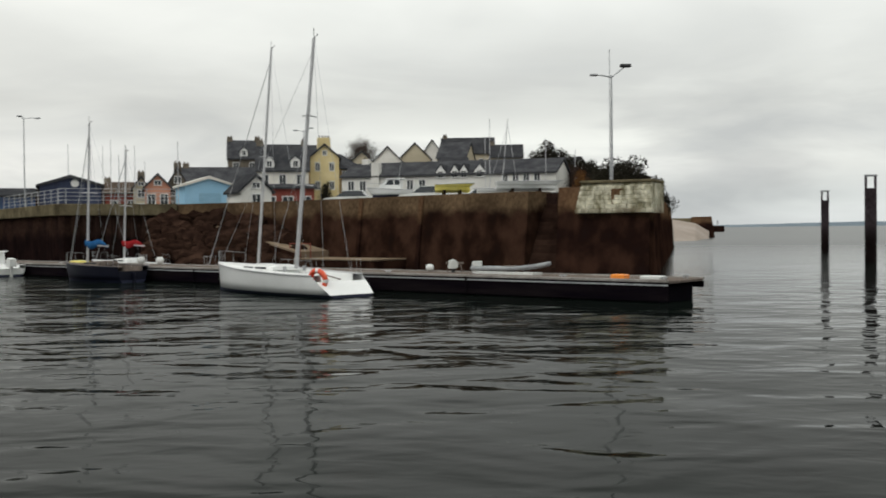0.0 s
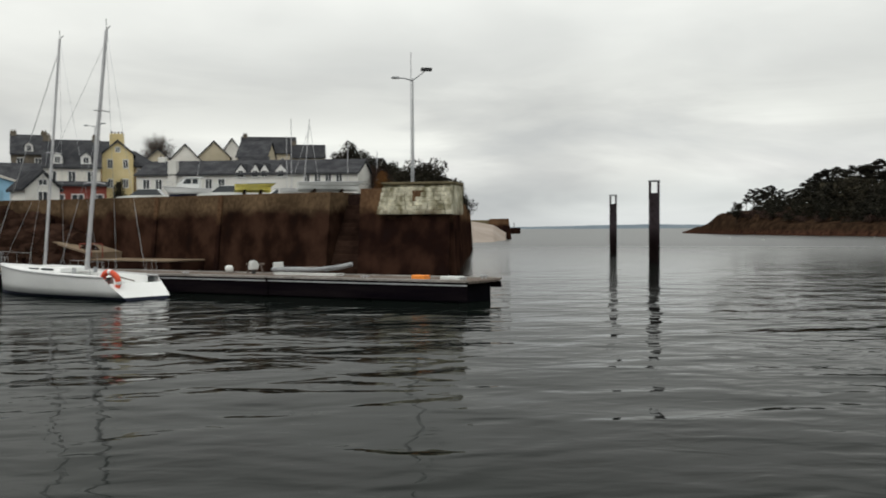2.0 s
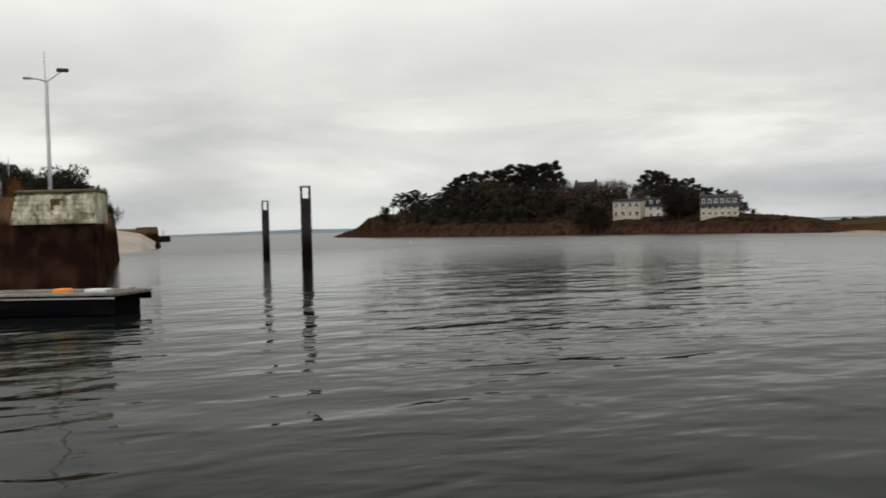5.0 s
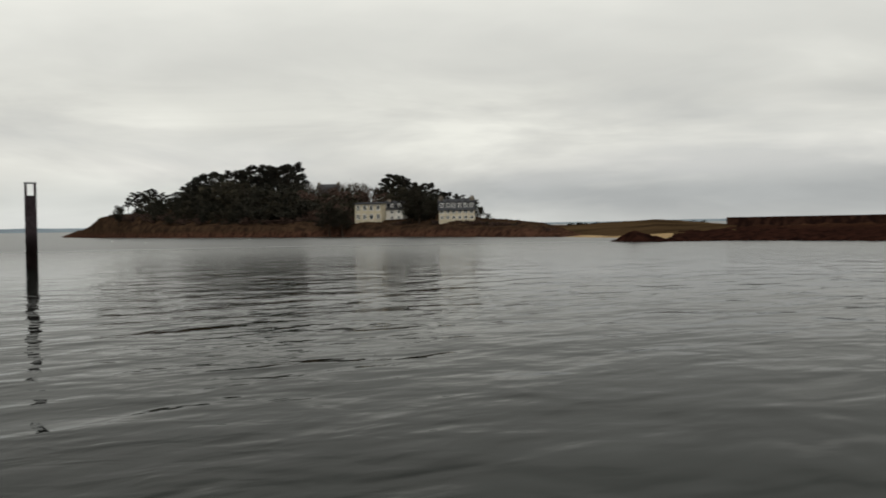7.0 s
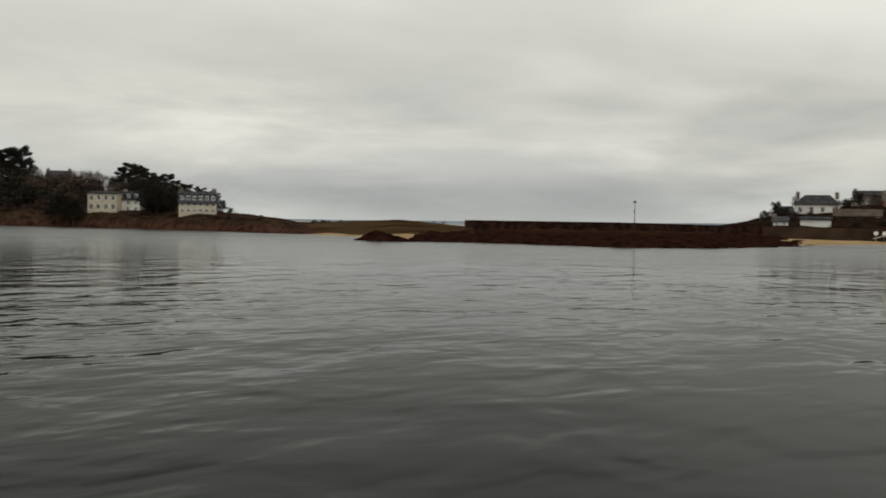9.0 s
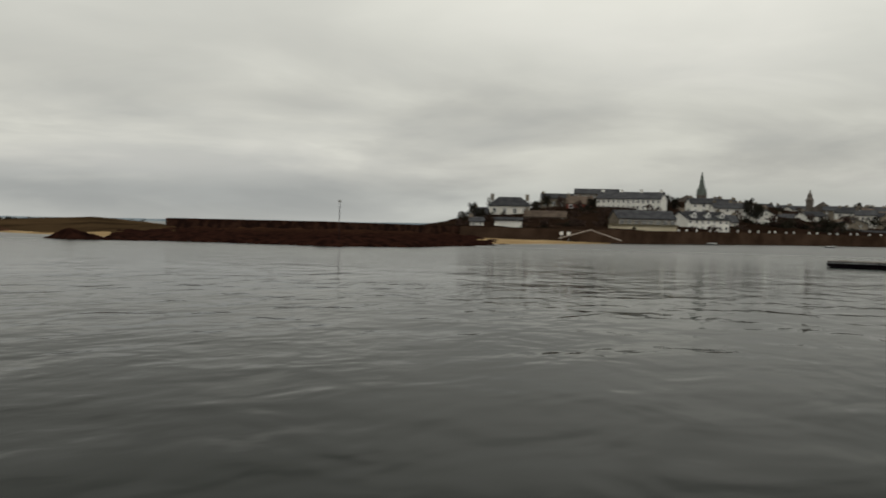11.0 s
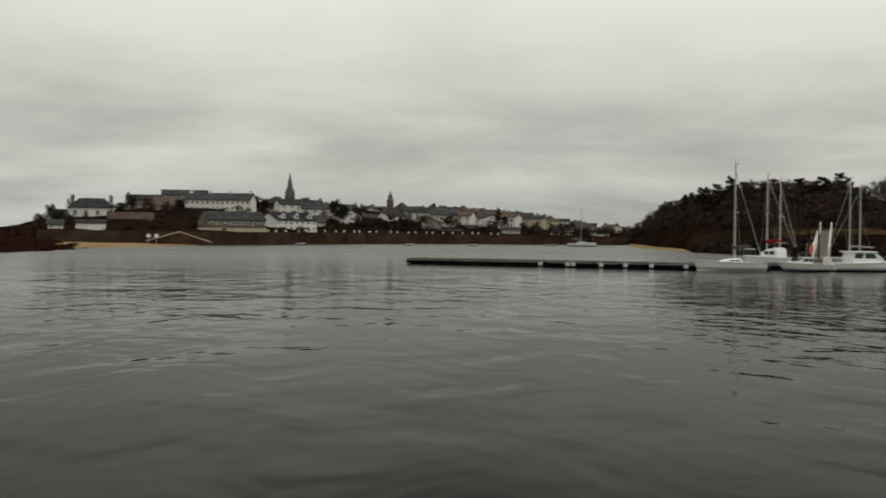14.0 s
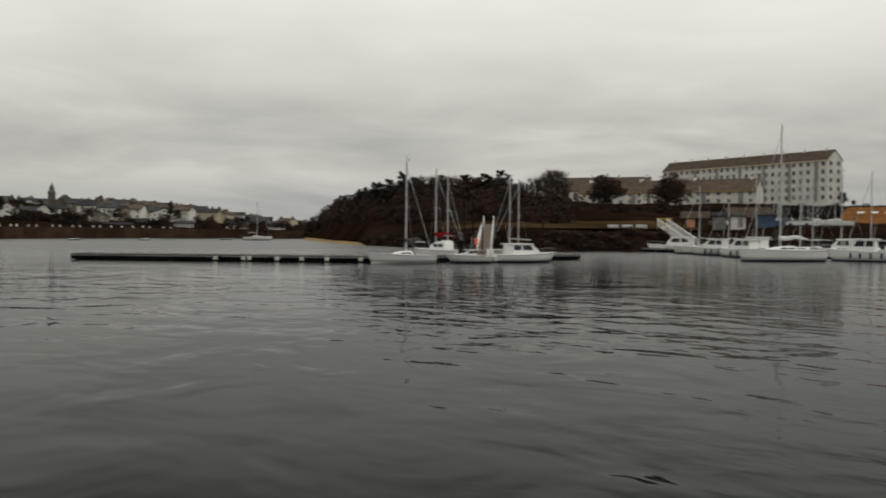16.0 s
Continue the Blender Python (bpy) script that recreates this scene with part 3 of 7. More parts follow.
part("handrail", bm, M["redbrown"], slipway, "rusty red handrail")

# boulder slope between the sheet piling and the slipway
rnd = random.Random(11)
boulders = []
for v in range(6):
    bm = bmesh.new()
    bmesh.ops.create_icosphere(bm, subdivisions=2, radius=1.0)
    off = Vector((v * 9.1, 3, 1))
    for w in bm.verts:
        w.co *= 1 + 0.38 * noise.noise(w.co * 1.2 + off) + 0.14 * noise.noise(w.co * 3 + off)
        w.co.z *= 0.72
    boulders.append(mesh_of(bm, M["rock"]))
slope = thing("boulder_slope", Matrix(), "slope of dark brown boulders against the quay", "boulders", "", "structure")
for i in range(260):
    u, v = rnd.random(), rnd.random()
    top = Vector((-20.4, 75.0)).lerp(Vector((-10.2, 70.0)), u)
    foot = Vector((-18.2, 62.5)).lerp(Vector((-8.6, 63.5)), u)
    p = top.lerp(foot, v)
    z = 3.75 * (1 - v) ** 0.9 * (1 - 0.38 * max(0, u - 0.55) / 0.45) - 0.25
    r = rnd.uniform(0.35, 0.85)
    b = part("boulder", boulders[i % 6], None, slope)
    b.matrix_basis = Matrix.LocRotScale((p.x, p.y, z), Euler((rnd.uniform(-.5, .5), rnd.uniform(-.5, .5), rnd.uniform(0, 6.3))), (r * rnd.uniform(0.8, 1.4), r, r))
bm = bmesh.new()
loft(bm, [[(-20.6, 75.2, 3.1), (-19, 63, -0.8), (-19, 63, -2), (-20.6, 75.2, -2)], [(-10.0, 70.2, 2.2), (-8.4, 64, -0.8), (-8.4, 64, -2), (-10.0, 70.2, -2)]])
part("core", bm, M["rock"], slope)

# the far mole and breakwater
mole = thing("mole", face_to(at(-13.3, 232), at(-14.55, 232)), "dark stone mole beyond the quay", "mole", "", "structure")
part("mole_head", prism(bmesh.new(), [(0, -1), (0.3, 4.55), (4.6, 4.6), (5.4, -1)], 0, 9, "y"), M["head"], mole)
part("mole_wall", box(bmesh.new(), -8, 0.2, 3, 8, -1, 4.3), M["coping"], mole)
breakwater = thing("breakwater", face_to(at(-14.0, 470), at(-16.45, 520)), "long low dark breakwater on the horizon", "breakwater", "", "structure")
part("breakwater_wall", bevelled(0, 23, 0, 6, -1, 2.75, 0.3), M["head"], breakwater)
bm = bmesh.new(); tube(bm, [(22, 3, 2.7), (22, 3, 5.2)], 0.3, 0.22); part("beacon_post", bm, M["steel"], breakwater)

# the wooded island
ISL = [(-23.75, (450, -0.8), (455, 0.0), (465, 0.2), (480, 0.2), (520, -0.5)),
       (-25.0, (395, -0.8), (402, 2.0), (412, 3.2), (440, 3.4), (520, 0)),
       (-25.7, (375, -0.8), (380, 3.0), (388, 7.0), (430, 7.5), (520, 3)),
       (-29.1, (312, -0.8), (318, 2.9), (332, 5.5), (370, 10.0), (520, 9)),
       (-35.0, (263, -0.8), (268, 2.6), (285, 4.2), (340, 10.5), (520, 11)),
       (-41.2, (228, -0.8), (233, 2.4), (250, 3.9), (300, 7.0), (480, 9)),
       (-45.8, (202, -0.8), (207, 2.2), (224, 3.2), (260, 4.0), (420, 4)),
       (-48.2, (188, -0.8), (193, 1.3), (205, 2.3), (240, 2.6), (330, 1.5)),
       (-50.5, (182, -0.8), (186, 0.4), (200, 1.3), (240, 1.5), (300, 0.8)),
       (-54.0, (168, -0.9), (174, -0.5), (188, -0.3), (230, -0.3), (290, -0.3))]
land("ground_island", ISL, M["cliff"], "red-brown rocky shore and wooded ground of the island", n_az=220, n_in=40, rough=0.9, detail=0.11)
# low spit, dune and sand between the island and the old fort wall
land("ground_spit", [(-48.0, (190, -0.6), (200, 0.8), (225, 1.8), (260, 2.0), (330, 1.2)), (-50.5, (182, -0.6), (190, 0.5), (215, 1.7), (250, 1.9), (330, 1.2)), (-53.0, (160, -0.6), (172, 0.4), (200, 1.6), (240, 2.6), (330, 1.0)),
                     (-55.2, (150, -0.6), (164, 0.4), (195, 1.9), (225, 3.0), (330, 1.0)), (-57.2, (146, -0.6), (160, 0.6), (190, 1.6), (230, 2.4), (330, 1.0)), (-59.5, (138, -0.6), (150, 0.7), (175, 1.5), (220, 1.5), (330, 1.0))],
     M["grass"], "low grassy spit with a dune", rough=0.18)
land("sand_spit", [(-49.2, (186, -0.5), (191, 0.0), (199, 0.45)), (-52, (168, -0.4), (173, 0.12), (183, 0.5)), (-56, (146, -0.4), (152, 0.15), (165, 0.6)), (-58.4, (142, -0.5), (148, 0.0), (160, 0.5))], M["sand"], "strip of pale sand below the spit", rough=0.12, n_az=60, n_in=8)
land("ground_fort_shore", [(-52.8, (130, -0.8), (133, -0.3), (138, -0.4), (142, -0.8)), (-54.2, (127, -0.8), (130, 1.2), (135, 1.0), (140, -0.8)), (-55.9, (126, -0.8), (128, 0.3), (134, 0.1), (140, -0.8)),
                           (-56.5, (124, -0.8), (128, 0.1), (145, 0.6), (175, 0.8)), (-61, (124, -0.8), (129, 0.6), (150, 1.2), (185, 1.4)), (-67.5, (113, -0.8), (118, 0.6), (140, 1.2), (190, 1.5)),
                           (-72, (118, -0.8), (123, 0.45), (140, 0.9), (195, 1.4)), (-75.5, (132, -0.9), (140, 0.1), (150, 0.3), (200, 1.0)), (-77.5, (150, -1.0), (156, -0.4), (165, -0.2), (200, 0.2))],
     M["weedrock"], "dark weed-covered rocks along the shore", n_az=200, n_in=24, rough=0.5, detail=0.25)
land("sand_town", [(-72.0, (150, -0.5), (165, 0.05), (195, 0.5)), (-76, (148, -0.4), (163, 0.12), (197, 0.55)), (-80, (176, -0.3), (186, 0.12), (202, 0.45)), (-83, (198, -0.6), (203, -0.1), (212, 0.1))], M["sand"], "narrow pale beach below the town wall", rough=0.1, n_az=60, n_in=8)


def wall_run(name, knots, h, thick, material, label, z0=-1.0, cap=None):
    ob = thing(name, Matrix(), label, "wall", "", "structure")
    for (a0, d0, z1), (a1, d1, z2) in zip(knots, knots[1:]):
        p, q = at(a0, d0), at(a1, d1)
        m = face_to(p, q)
        ln = (q - p).length
        bm = bmesh.new()
        n = max(2, int(ln / 6))
        loft(bm, [[(ln * i / n, -0.35 + 0.12 * noise.noise(Vector((p.x + i * 2.1, 0, 0))), z0), (ln * i / n, 0, z1 + (z2 - z1) * i / n), (ln * i / n, thick, z1 + (z2 - z1) * i / n), (ln * i / n, thick, z0)] for i in range(n + 1)])
        o = part("wall_body", bm, material, ob)
        o.matrix_basis = m
        if cap:
            bm = box(bmesh.new(), 0.0, ln, -0.12, thick + 0.1, h, h + 0.22)
            o = part("coping", bm, cap, ob)
            o.matrix_basis = m
    return ob


wall_run("wall_fort", [(-59.0, 186, 2.95), (-67.5, 188, 3.0), (-74.8, 205, 2.75)], 2.9, 2.5, M["head"], "long low dark stone fort wall")
wall_run("wall_town", [(-74.8, 204, 2.75), (-80.8, 204, 2.65), (-86.0, 226, 2.75), (-92.0, 276, 2.95), (-98.0, 304, 2.9), (-104.0, 322, 2.4), (-110.0, 345, 2.3)], 2.8, 3.0, M["townwall"], "long stained town quay wall")
TOWN = [(-66, (200, 1.5), (230, 1.6), (300, 1.5), (420, 1.0), (800, 0)), (-73, (208, 2.5), (240, 2.6), (300, 3.0), (420, 2.0), (800, 0)), (-76, (207, 2.6), (235, 4.0), (270, 6.5), (420, 7.0), (800, 5)),
                     (-82, (212, 2.6), (240, 4.0), (290, 9.0), (420, 15.0), (800, 14)), (-88, (250, 2.7), (270, 4.0), (320, 9.0), (430, 15.0), (800, 17)), (-94, (292, 2.8), (310, 4.0), (350, 7.0), (450, 13.0), (800, 17)),
                     (-100, (315, 2.6), (335, 3.5), (370, 5.5), (480, 9.0), (800, 14)), (-106, (338, 2.2), (350, 2.5), (380, 3.5), (520, 5.0), (900, 7)), (-112, (360, 2.0), (380, 2.2), (400, 2.5), (520, 4.0), (900, 5))]
land("ground_town", TOWN, M["scrub"], "hillside of the town across the water", rough=0.5)
# pale path down to the beach
bm = bmesh.new()
loft(bm, [[at(a, d, z), at(a, d + 1.0, z + 0.05), at(a, d + 1.0, z - 0.12), at(a, d, z - 0.15)] for a, d, z in ((-80.2, 201.5, 0.9), (-82.0, 203.4, 2.75))])
loft(bm, [[at(a, d, z), at(a, d + 1.0, z + 0.05), at(a, d + 1.0, z - 0.12), at(a, d, z - 0.15)] for a, d, z in ((-81.9, 203.4, 2.7), (-83.6, 206.0, 0.7))])
single("beach_ramp", bm, M["paleslope"], "pale concrete ramps down to the beach", "ramp", kind="structure")

# the near wooded hill with its bank, and the terrace of the boat park
HILL = [(-106.2, (300, -0.8), (306, 0.3), (312, 1.0), (330, 2.0), (360, 2.0), (520, 2)),
        (-107.6, (230, -0.8), (238, 0.8), (250, 2.8), (270, 5.0), (310, 7.0), (520, 6)),
        (-109.6, (176, -0.8), (182, 1.0), (196, 3.0), (220, 6.0), (270, 9.5), (520, 9)),
        (-113.0, (150, -0.8), (155, 2.2), (166, 3.2), (185, 4.6), (240, 9.8), (520, 11)),
        (-117.3, (134, -0.8), (139, 2.5), (148, 3.3), (175, 4.2), (240, 9.5), (520, 12)),
        (-124.6, (142, -0.8), (147, 2.6), (155, 3.3), (190, 4.6), (260, 9.8), (520, 13)),
        (-128.0, (150, -0.8), (155, 2.4), (165, 3.2), (200, 4.2), (270, 10.0), (520, 13)),
        (-142.0, (150, -0.8), (155, 2.4), (165, 3.2), (200, 4.2), (270, 9.0), (520, 12))]
land("ground_hill", HILL, M["scrub"], "steep brown bank and wooded hill behind the moorings", n_az=200, n_in=40, rough=0.5)
land("grass_terrace", [(-113.5, (158, 2.9), (164, 3.45), (178, 4.5)), (-117.3, (143, 3.05), (149, 3.5), (168, 4.3)), (-124.6, (150, 3.1), (156, 3.5), (180, 4.6)), (-127.5, (158, 3.0), (164, 3.3), (185, 4.0))], M["grass"], "rough yellow-green grass on the terrace", rough=0.2, n_az=60, n_in=10)
land("sand_hill", [(-106.2, (262, -0.5), (270, 0.0), (300, 0.5)), (-107.6, (210, -0.3), (222, 0.1), (243, 0.5)), (-109.0, (180, -0.3), (187, 0.08), (196, 0.4)), (-109.9, (168, -0.6), (174, -0.1), (182, 0.2))], M["sand"], "small yellow beach at the foot of the hill", rough=0.1, n_az=30, n_in=8)
# far coast on the sea horizon, pale with painted haze
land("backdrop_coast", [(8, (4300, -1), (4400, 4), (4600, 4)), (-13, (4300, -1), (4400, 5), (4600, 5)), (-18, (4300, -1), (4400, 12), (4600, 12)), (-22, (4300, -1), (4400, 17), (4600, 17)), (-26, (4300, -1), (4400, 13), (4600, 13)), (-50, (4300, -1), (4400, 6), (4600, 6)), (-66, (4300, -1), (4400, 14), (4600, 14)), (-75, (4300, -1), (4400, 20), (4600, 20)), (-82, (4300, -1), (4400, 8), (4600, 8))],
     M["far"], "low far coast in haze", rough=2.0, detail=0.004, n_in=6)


def ground_z(rows, a, d):
    rows = sorted(rows)
    azs = [r[0] for r in rows]
    k = len(rows[0]) - 1
    ds = [np.interp(a, azs, [r[1 + j][0] for r in rows]) for j in range(k)]
    zs = [np.interp(a, azs, [r[1 + j][1] for r in rows]) for j in range(k)]
    return float(np.interp(d, ds, zs))



# ---- buildings ----
WINDOWS = {}


def window_meshes(w, h, frame_mat):
    key = (round(w, 2), round(h, 2), frame_mat)
    if key not in WINDOWS:
        bm = bmesh.new()
        t = 0.09
        box(bm, -w / 2, -w / 2 + t, -0.07, 0.05, 0, h); box(bm, w / 2 - t, w / 2, -0.07, 0.05, 0, h)
        box(bm, -w / 2 + t, w / 2 - t, -0.07, 0.05, h - t, h); box(bm, -w / 2 + t, w / 2 - t, -0.09, 0.05, 0, t)
        box(bm, -0.035, 0.035, -0.06, 0.05, t, h - t)
        pane = box(bmesh.new(), -w / 2 + t, w / 2 - t, -0.03, 0.04, t, h - t)
        WINDOWS[key] = mesh_of(bm, M[frame_mat]), mesh_of(pane, M["glass"])
    return WINDOWS[key]


def add_window(parent, x, y, z, w, h, turn=0.0, frame_mat="frame"):
    a, b = window_meshes(w, h, frame_mat)
    o = part("window", a, None, parent)
    o.matrix_basis = pose(x, y, z, 0, 0, turn)
    part("pane", b, None, o)


def house(az0, az1, d0, d1, z0, ze, zr, depth, wall, roof, label, cols=2, rows=2, gable=False, chimneys=1, dormers=0, win=(0.95, 1.35), category="house", group="", hip=0.0, name="house", side_windows=0, base=None, door=None, frame_mat="frame", chim="stone", dormer_mat="frame"):
    """A house whose front runs from az0, d0 to az1, d1: walls up to the eaves ze, a ridge at zr along the front or, with gable, across it."""
    p, q = at(az0, d0, z0), at(az1, d1, z0)
    m = face_to(p, q)
    w = (q.xy - p.xy).length
    he, hr = ze - z0, zr - z0
    ob = thing(name, m, label, category, group)
    foot = -2.5
    bm = bmesh.new()
    if gable:
        prism(bm, [(0, foot), (w, foot), (w, he), (w / 2, hr - 0.12), (0, he)], 0, depth, "y")
    elif hip:
        prism(bm, [(0, foot), (w, foot), (w, he), (0, he)], 0, depth, "y")
    else:
        prism(bm, [(0, foot), (depth, foot), (depth, he), (depth / 2, hr - 0.12), (0, he)], 0, w, "x")
    part("wall", bm, M[wall], ob)
    o, t = 0.3, 0.2
    bm = bmesh.new()
    if gable:
        k = (hr - he) / (w / 2)
        prism(bm, [(-o, he - o * k + t * 0.3), (w / 2, hr + 0.1), (w + o, he - o * k + t * 0.3), (w + o, he - o * k - t + 0.05), (w / 2, hr - t), (-o, he - o * k - t + 0.05)], -0.25, depth + 0.25, "y")
    elif hip:
        lo = [(-o, -o, he), (w + o, -o, he), (w + o, depth + o, he), (-o, depth + o, he)]
        lo2 = [(x, y, z + 0.2) for x, y, z in lo]
        hi = [(hip, depth / 2 - 0.1, hr), (w - hip, depth / 2 - 0.1, hr), (w - hip, depth / 2 + 0.1, hr), (hip, depth / 2 + 0.1, hr)]
        loft(bm, [lo, lo2, hi])
    else:
        k = (hr - he) / (depth / 2)
        prism(bm, [(-o, he - o * k + t * 0.3), (depth / 2, hr + 0.1), (depth + o, he - o * k + t * 0.3), (depth + o, he - o * k - t + 0.05), (depth / 2, hr - t), (-o, he - o * k - t + 0.05)], -0.2, w + 0.2, "x")
    rf = part("roof", bm, M[roof], ob)
    for c in range(chimneys):
        cx = w * (0.06 if c == 0 else 0.94) if chimneys < 3 else w * (0.04 + 0.92 * c / (chimneys - 1))
        cx = w / 2 if gable else cx
        cy = depth * 0.5 if not gable else depth * (0.12 + 0.5 * c)
        cw = 0.45
        ch = part("chimney", bevelled(cx - cw, cx + cw, cy - 0.35, cy + 0.35, hr - 1.0, hr + 0.6, 0.04), M[chim], ob)
        for dx in (-0.22, 0.22):
            part("chimney_pot", tube(bmesh.new(), [(cx + dx, cy, hr + 0.55), (cx + dx, cy, hr + 0.85)], 0.11, 0.09), M["tile"], ch)
    ww, wh = win
    if cols and rows:
        store = (he - 0.3) / rows
        for r in range(rows):
            for c in range(cols):
                x = w * (c + 0.5) / cols
                add_window(ob, x, 0.0, r * store + max(0.35, store * 0.32), ww, min(wh, store * 0.62), 0, frame_mat)
    if gable and cols:
        add_window(ob, w / 2, 0.0, he + 0.05, ww * 0.9, min(wh * 0.8, (hr - he) * 0.45), 0, frame_mat)
    for s in range(side_windows):
        for r in range(max(1, rows)):
            store = (he - 0.3) / max(1, rows)
            add_window(ob, w, depth * (s + 0.5) / side_windows, r * store + store * 0.32, ww, min(wh, store * 0.62), 90, frame_mat)
    for c in range(dormers):
        x = w * (c + 0.5) / dormers
        hz = he + 0.15
        y = (hr - he) and 0.2
        bm = bmesh.new()
        prism(bm, [(x - 0.6, hz), (x + 0.6, hz), (x + 0.6, hz + 1.0), (x, hz + 1.55), (x - 0.6, hz + 1.0)], y, y + 2.2, "y")
        dm = part("dormer", bm, M[dormer_mat], ob)
        bm = bmesh.new()
        prism(bm, [(x - 0.75, hz + 0.9), (x, hz + 1.65), (x + 0.75, hz + 0.9), (x + 0.75, hz + 0.8), (x, hz + 1.52), (x - 0.75, hz + 0.8)], y - 0.12, y + 2.3, "y")
        part("dormer_roof", bm, M[roof], dm)
        add_window(ob, x, y - 0.02, hz + 0.08, 0.75, 0.9, 0, frame_mat)
    if door:
        part("door", bevelled(w * door - 0.5, w * door + 0.5, -0.06, 0.05, 0, 2.1, 0.02), M["navy"], ob)
    return ob




def ivy_mesh(w, h, n):
    """Leaves of a climber over a patch of wall."""
    rng = np.random.default_rng(n)
    bm = bmesh.new()
    for _ in range(n * 6):
        c = Vector((rng.normal() * w * 0.4, rng.uniform(-0.12, 0.02), rng.uniform(0, h) + rng.normal() * 0.1))
        u, v = Vector((rng.normal(), 0.4 * rng.normal(), rng.normal())).normalized() * 0.13, Vector((rng.normal(), 0.4 * rng.normal(), rng.normal())).normalized() * 0.09
        bm.faces.new([bm.verts.new(p) for p in (c - u, c - v, c + u, c + v)])
    return mesh_of(bm, M["leaf"])


V = "houses of the old village"
house(21.1, 18.1, 97, 97, 4.4, 6.65, 7.4, 8, "navy", "slate", "dark navy boarded boathouse with a shallow roof", cols=0, rows=0, gable=True, chimneys=0, category="boathouse", name="boathouse")
house(24.5, 21.3, 118, 118, 4.4, 6.4, 7.2, 8, "carblue", "slate", "low blue boathouse behind the quay rail", cols=0, rows=0, chimneys=0, category="boathouse", name="boathouse")
house(17.9, 16.2, 150, 150, 4.5, 7.9, 9.4, 7, "redbrown", "tile", "low red-brown house with a tiled roof", cols=2, rows=1, group=V)
house(16.5, 15.7, 140, 140, 4.5, 8.3, 9.6, 7, "cream", "slate", "narrow cream house with a slate roof", cols=1, rows=2, gable=True, group=V)
house(15.9, 14.6, 122, 122, 4.5, 7.6, 9.0, 8, "pink", "slate", "salmon pink gabled house", cols=2, rows=1, gable=True, chimneys=0, group=V)
house(14.75, 13.7, 130, 130, 4.5, 8.2, 10.2, 8, "stone", "slate", "dark timbered gabled house", cols=2, rows=2, gable=True, group=V)
house(13.85, 11.35, 108, 109, 4.4, 7.2, 7.95, 5, "blue", "offwhite", "sky-blue rendered workshop with a low roof", cols=0, rows=0, gable=True, chimneys=0, group=V, name="workshop")
part("roller_door", bevelled(1.4, 3.6, -0.05, 0.05, 0.0, 1.9, 0.02), mat("blue_shutter", (0.20, 0.37, 0.50), (0.24, 0.42, 0.56), 1, 0.6, stretch=(1, 1, 8)), bpy.data.objects["workshop"], "blue roller shutter")
house(14.1, 9.7, 150, 150, 5.0, 9.0, 11.6, 9, "stone", "slate", "long low house with a dark slate roof", cols=5, rows=1, chimneys=2, group=V)
house(10.95, 9.3, 98, 99, 4.4, 6.3, 7.7, 4, "white", "slate", "small white gabled cottage", cols=1, rows=1, gable=True, chimneys=0, group=V)
house(11.6, 9.9, 170, 170, 6.0, 14.2, 17.2, 9, "stone", "slate", "tall dark stone house with chimneys", cols=2, rows=3, chimneys=2, dormers=1, group=V)
house(10.1, 7.3, 135, 135, 5.0, 10.3, 13.7, 9, "offwhite", "slate", "tall white house with dormers over a red front", cols=3, rows=2, chimneys=2, dormers=2, group=V)
house(9.85, 7.0, 128, 128, 4.5, 7.7, 8.1, 5, "redbrown", "slate", "low dark red shop front below the white house", cols=3, rows=1, chimneys=0, win=(1.4, 1.2), group=V)
house(7.55, 6.9, 160, 160, 6, 13.8, 15.6, 8, "stone", "slate", "narrow grey house with a chimney", cols=1, rows=3, group=V)
yellow_house = house(7.2, 5.65, 140, 140, 4.5, 12.3, 13.9, 9, "yellow", "slate", "tall yellow gabled house with a broad chimney stack", cols=2, rows=3, gable=True, chimneys=0, win=(0.7, 1.2), group=V, chim="yellow")
stack = part("chimney", bevelled(0.9, 2.7, 0.5, 1.3, 8.0, 10.3, 0.04), M["yellow"], yellow_house)
for px in (1.2, 1.6, 2.0, 2.4):
    part("chimney_pot", tube(bmesh.new(), [(px, 0.9, 10.25), (px, 0.9, 10.6)], 0.11, 0.09), M["tile"], stack)
part("ivy", ivy_mesh(0.9, 1.6, 40), None, yellow_house, "dark climber on the yellow front").matrix_basis = Matrix.Translation((1.9, -0.12, 1.2))
house(5.62, 4.3, 143, 148, 4.5, 11.0, 13.2, 8, "ochre", "slate", "ochre stone wing beside the yellow house", cols=3, rows=3, chimneys=0, group=V)
house(5.5, -6.2, 126, 118, 4.4, 8.9, 10.5, 8, "white", "slate", "long white quayside building with dormers and a slate roof", cols=0, rows=0, chimneys=1, dormers=0, category="hall", name="hall", chim="white")
HALL = bpy.data.objects["hall"]
hw = (at(5.5, 126).xy - at(-6.2, 118).xy).length
for i in range(7):
    add_window(HALL, 1.2 + i * 1.5, 0.0, 2.6, 0.9, 1.3)
    add_window(HALL, 1.2 + i * 1.5, 0.0, 0.4, 0.9, 1.4)
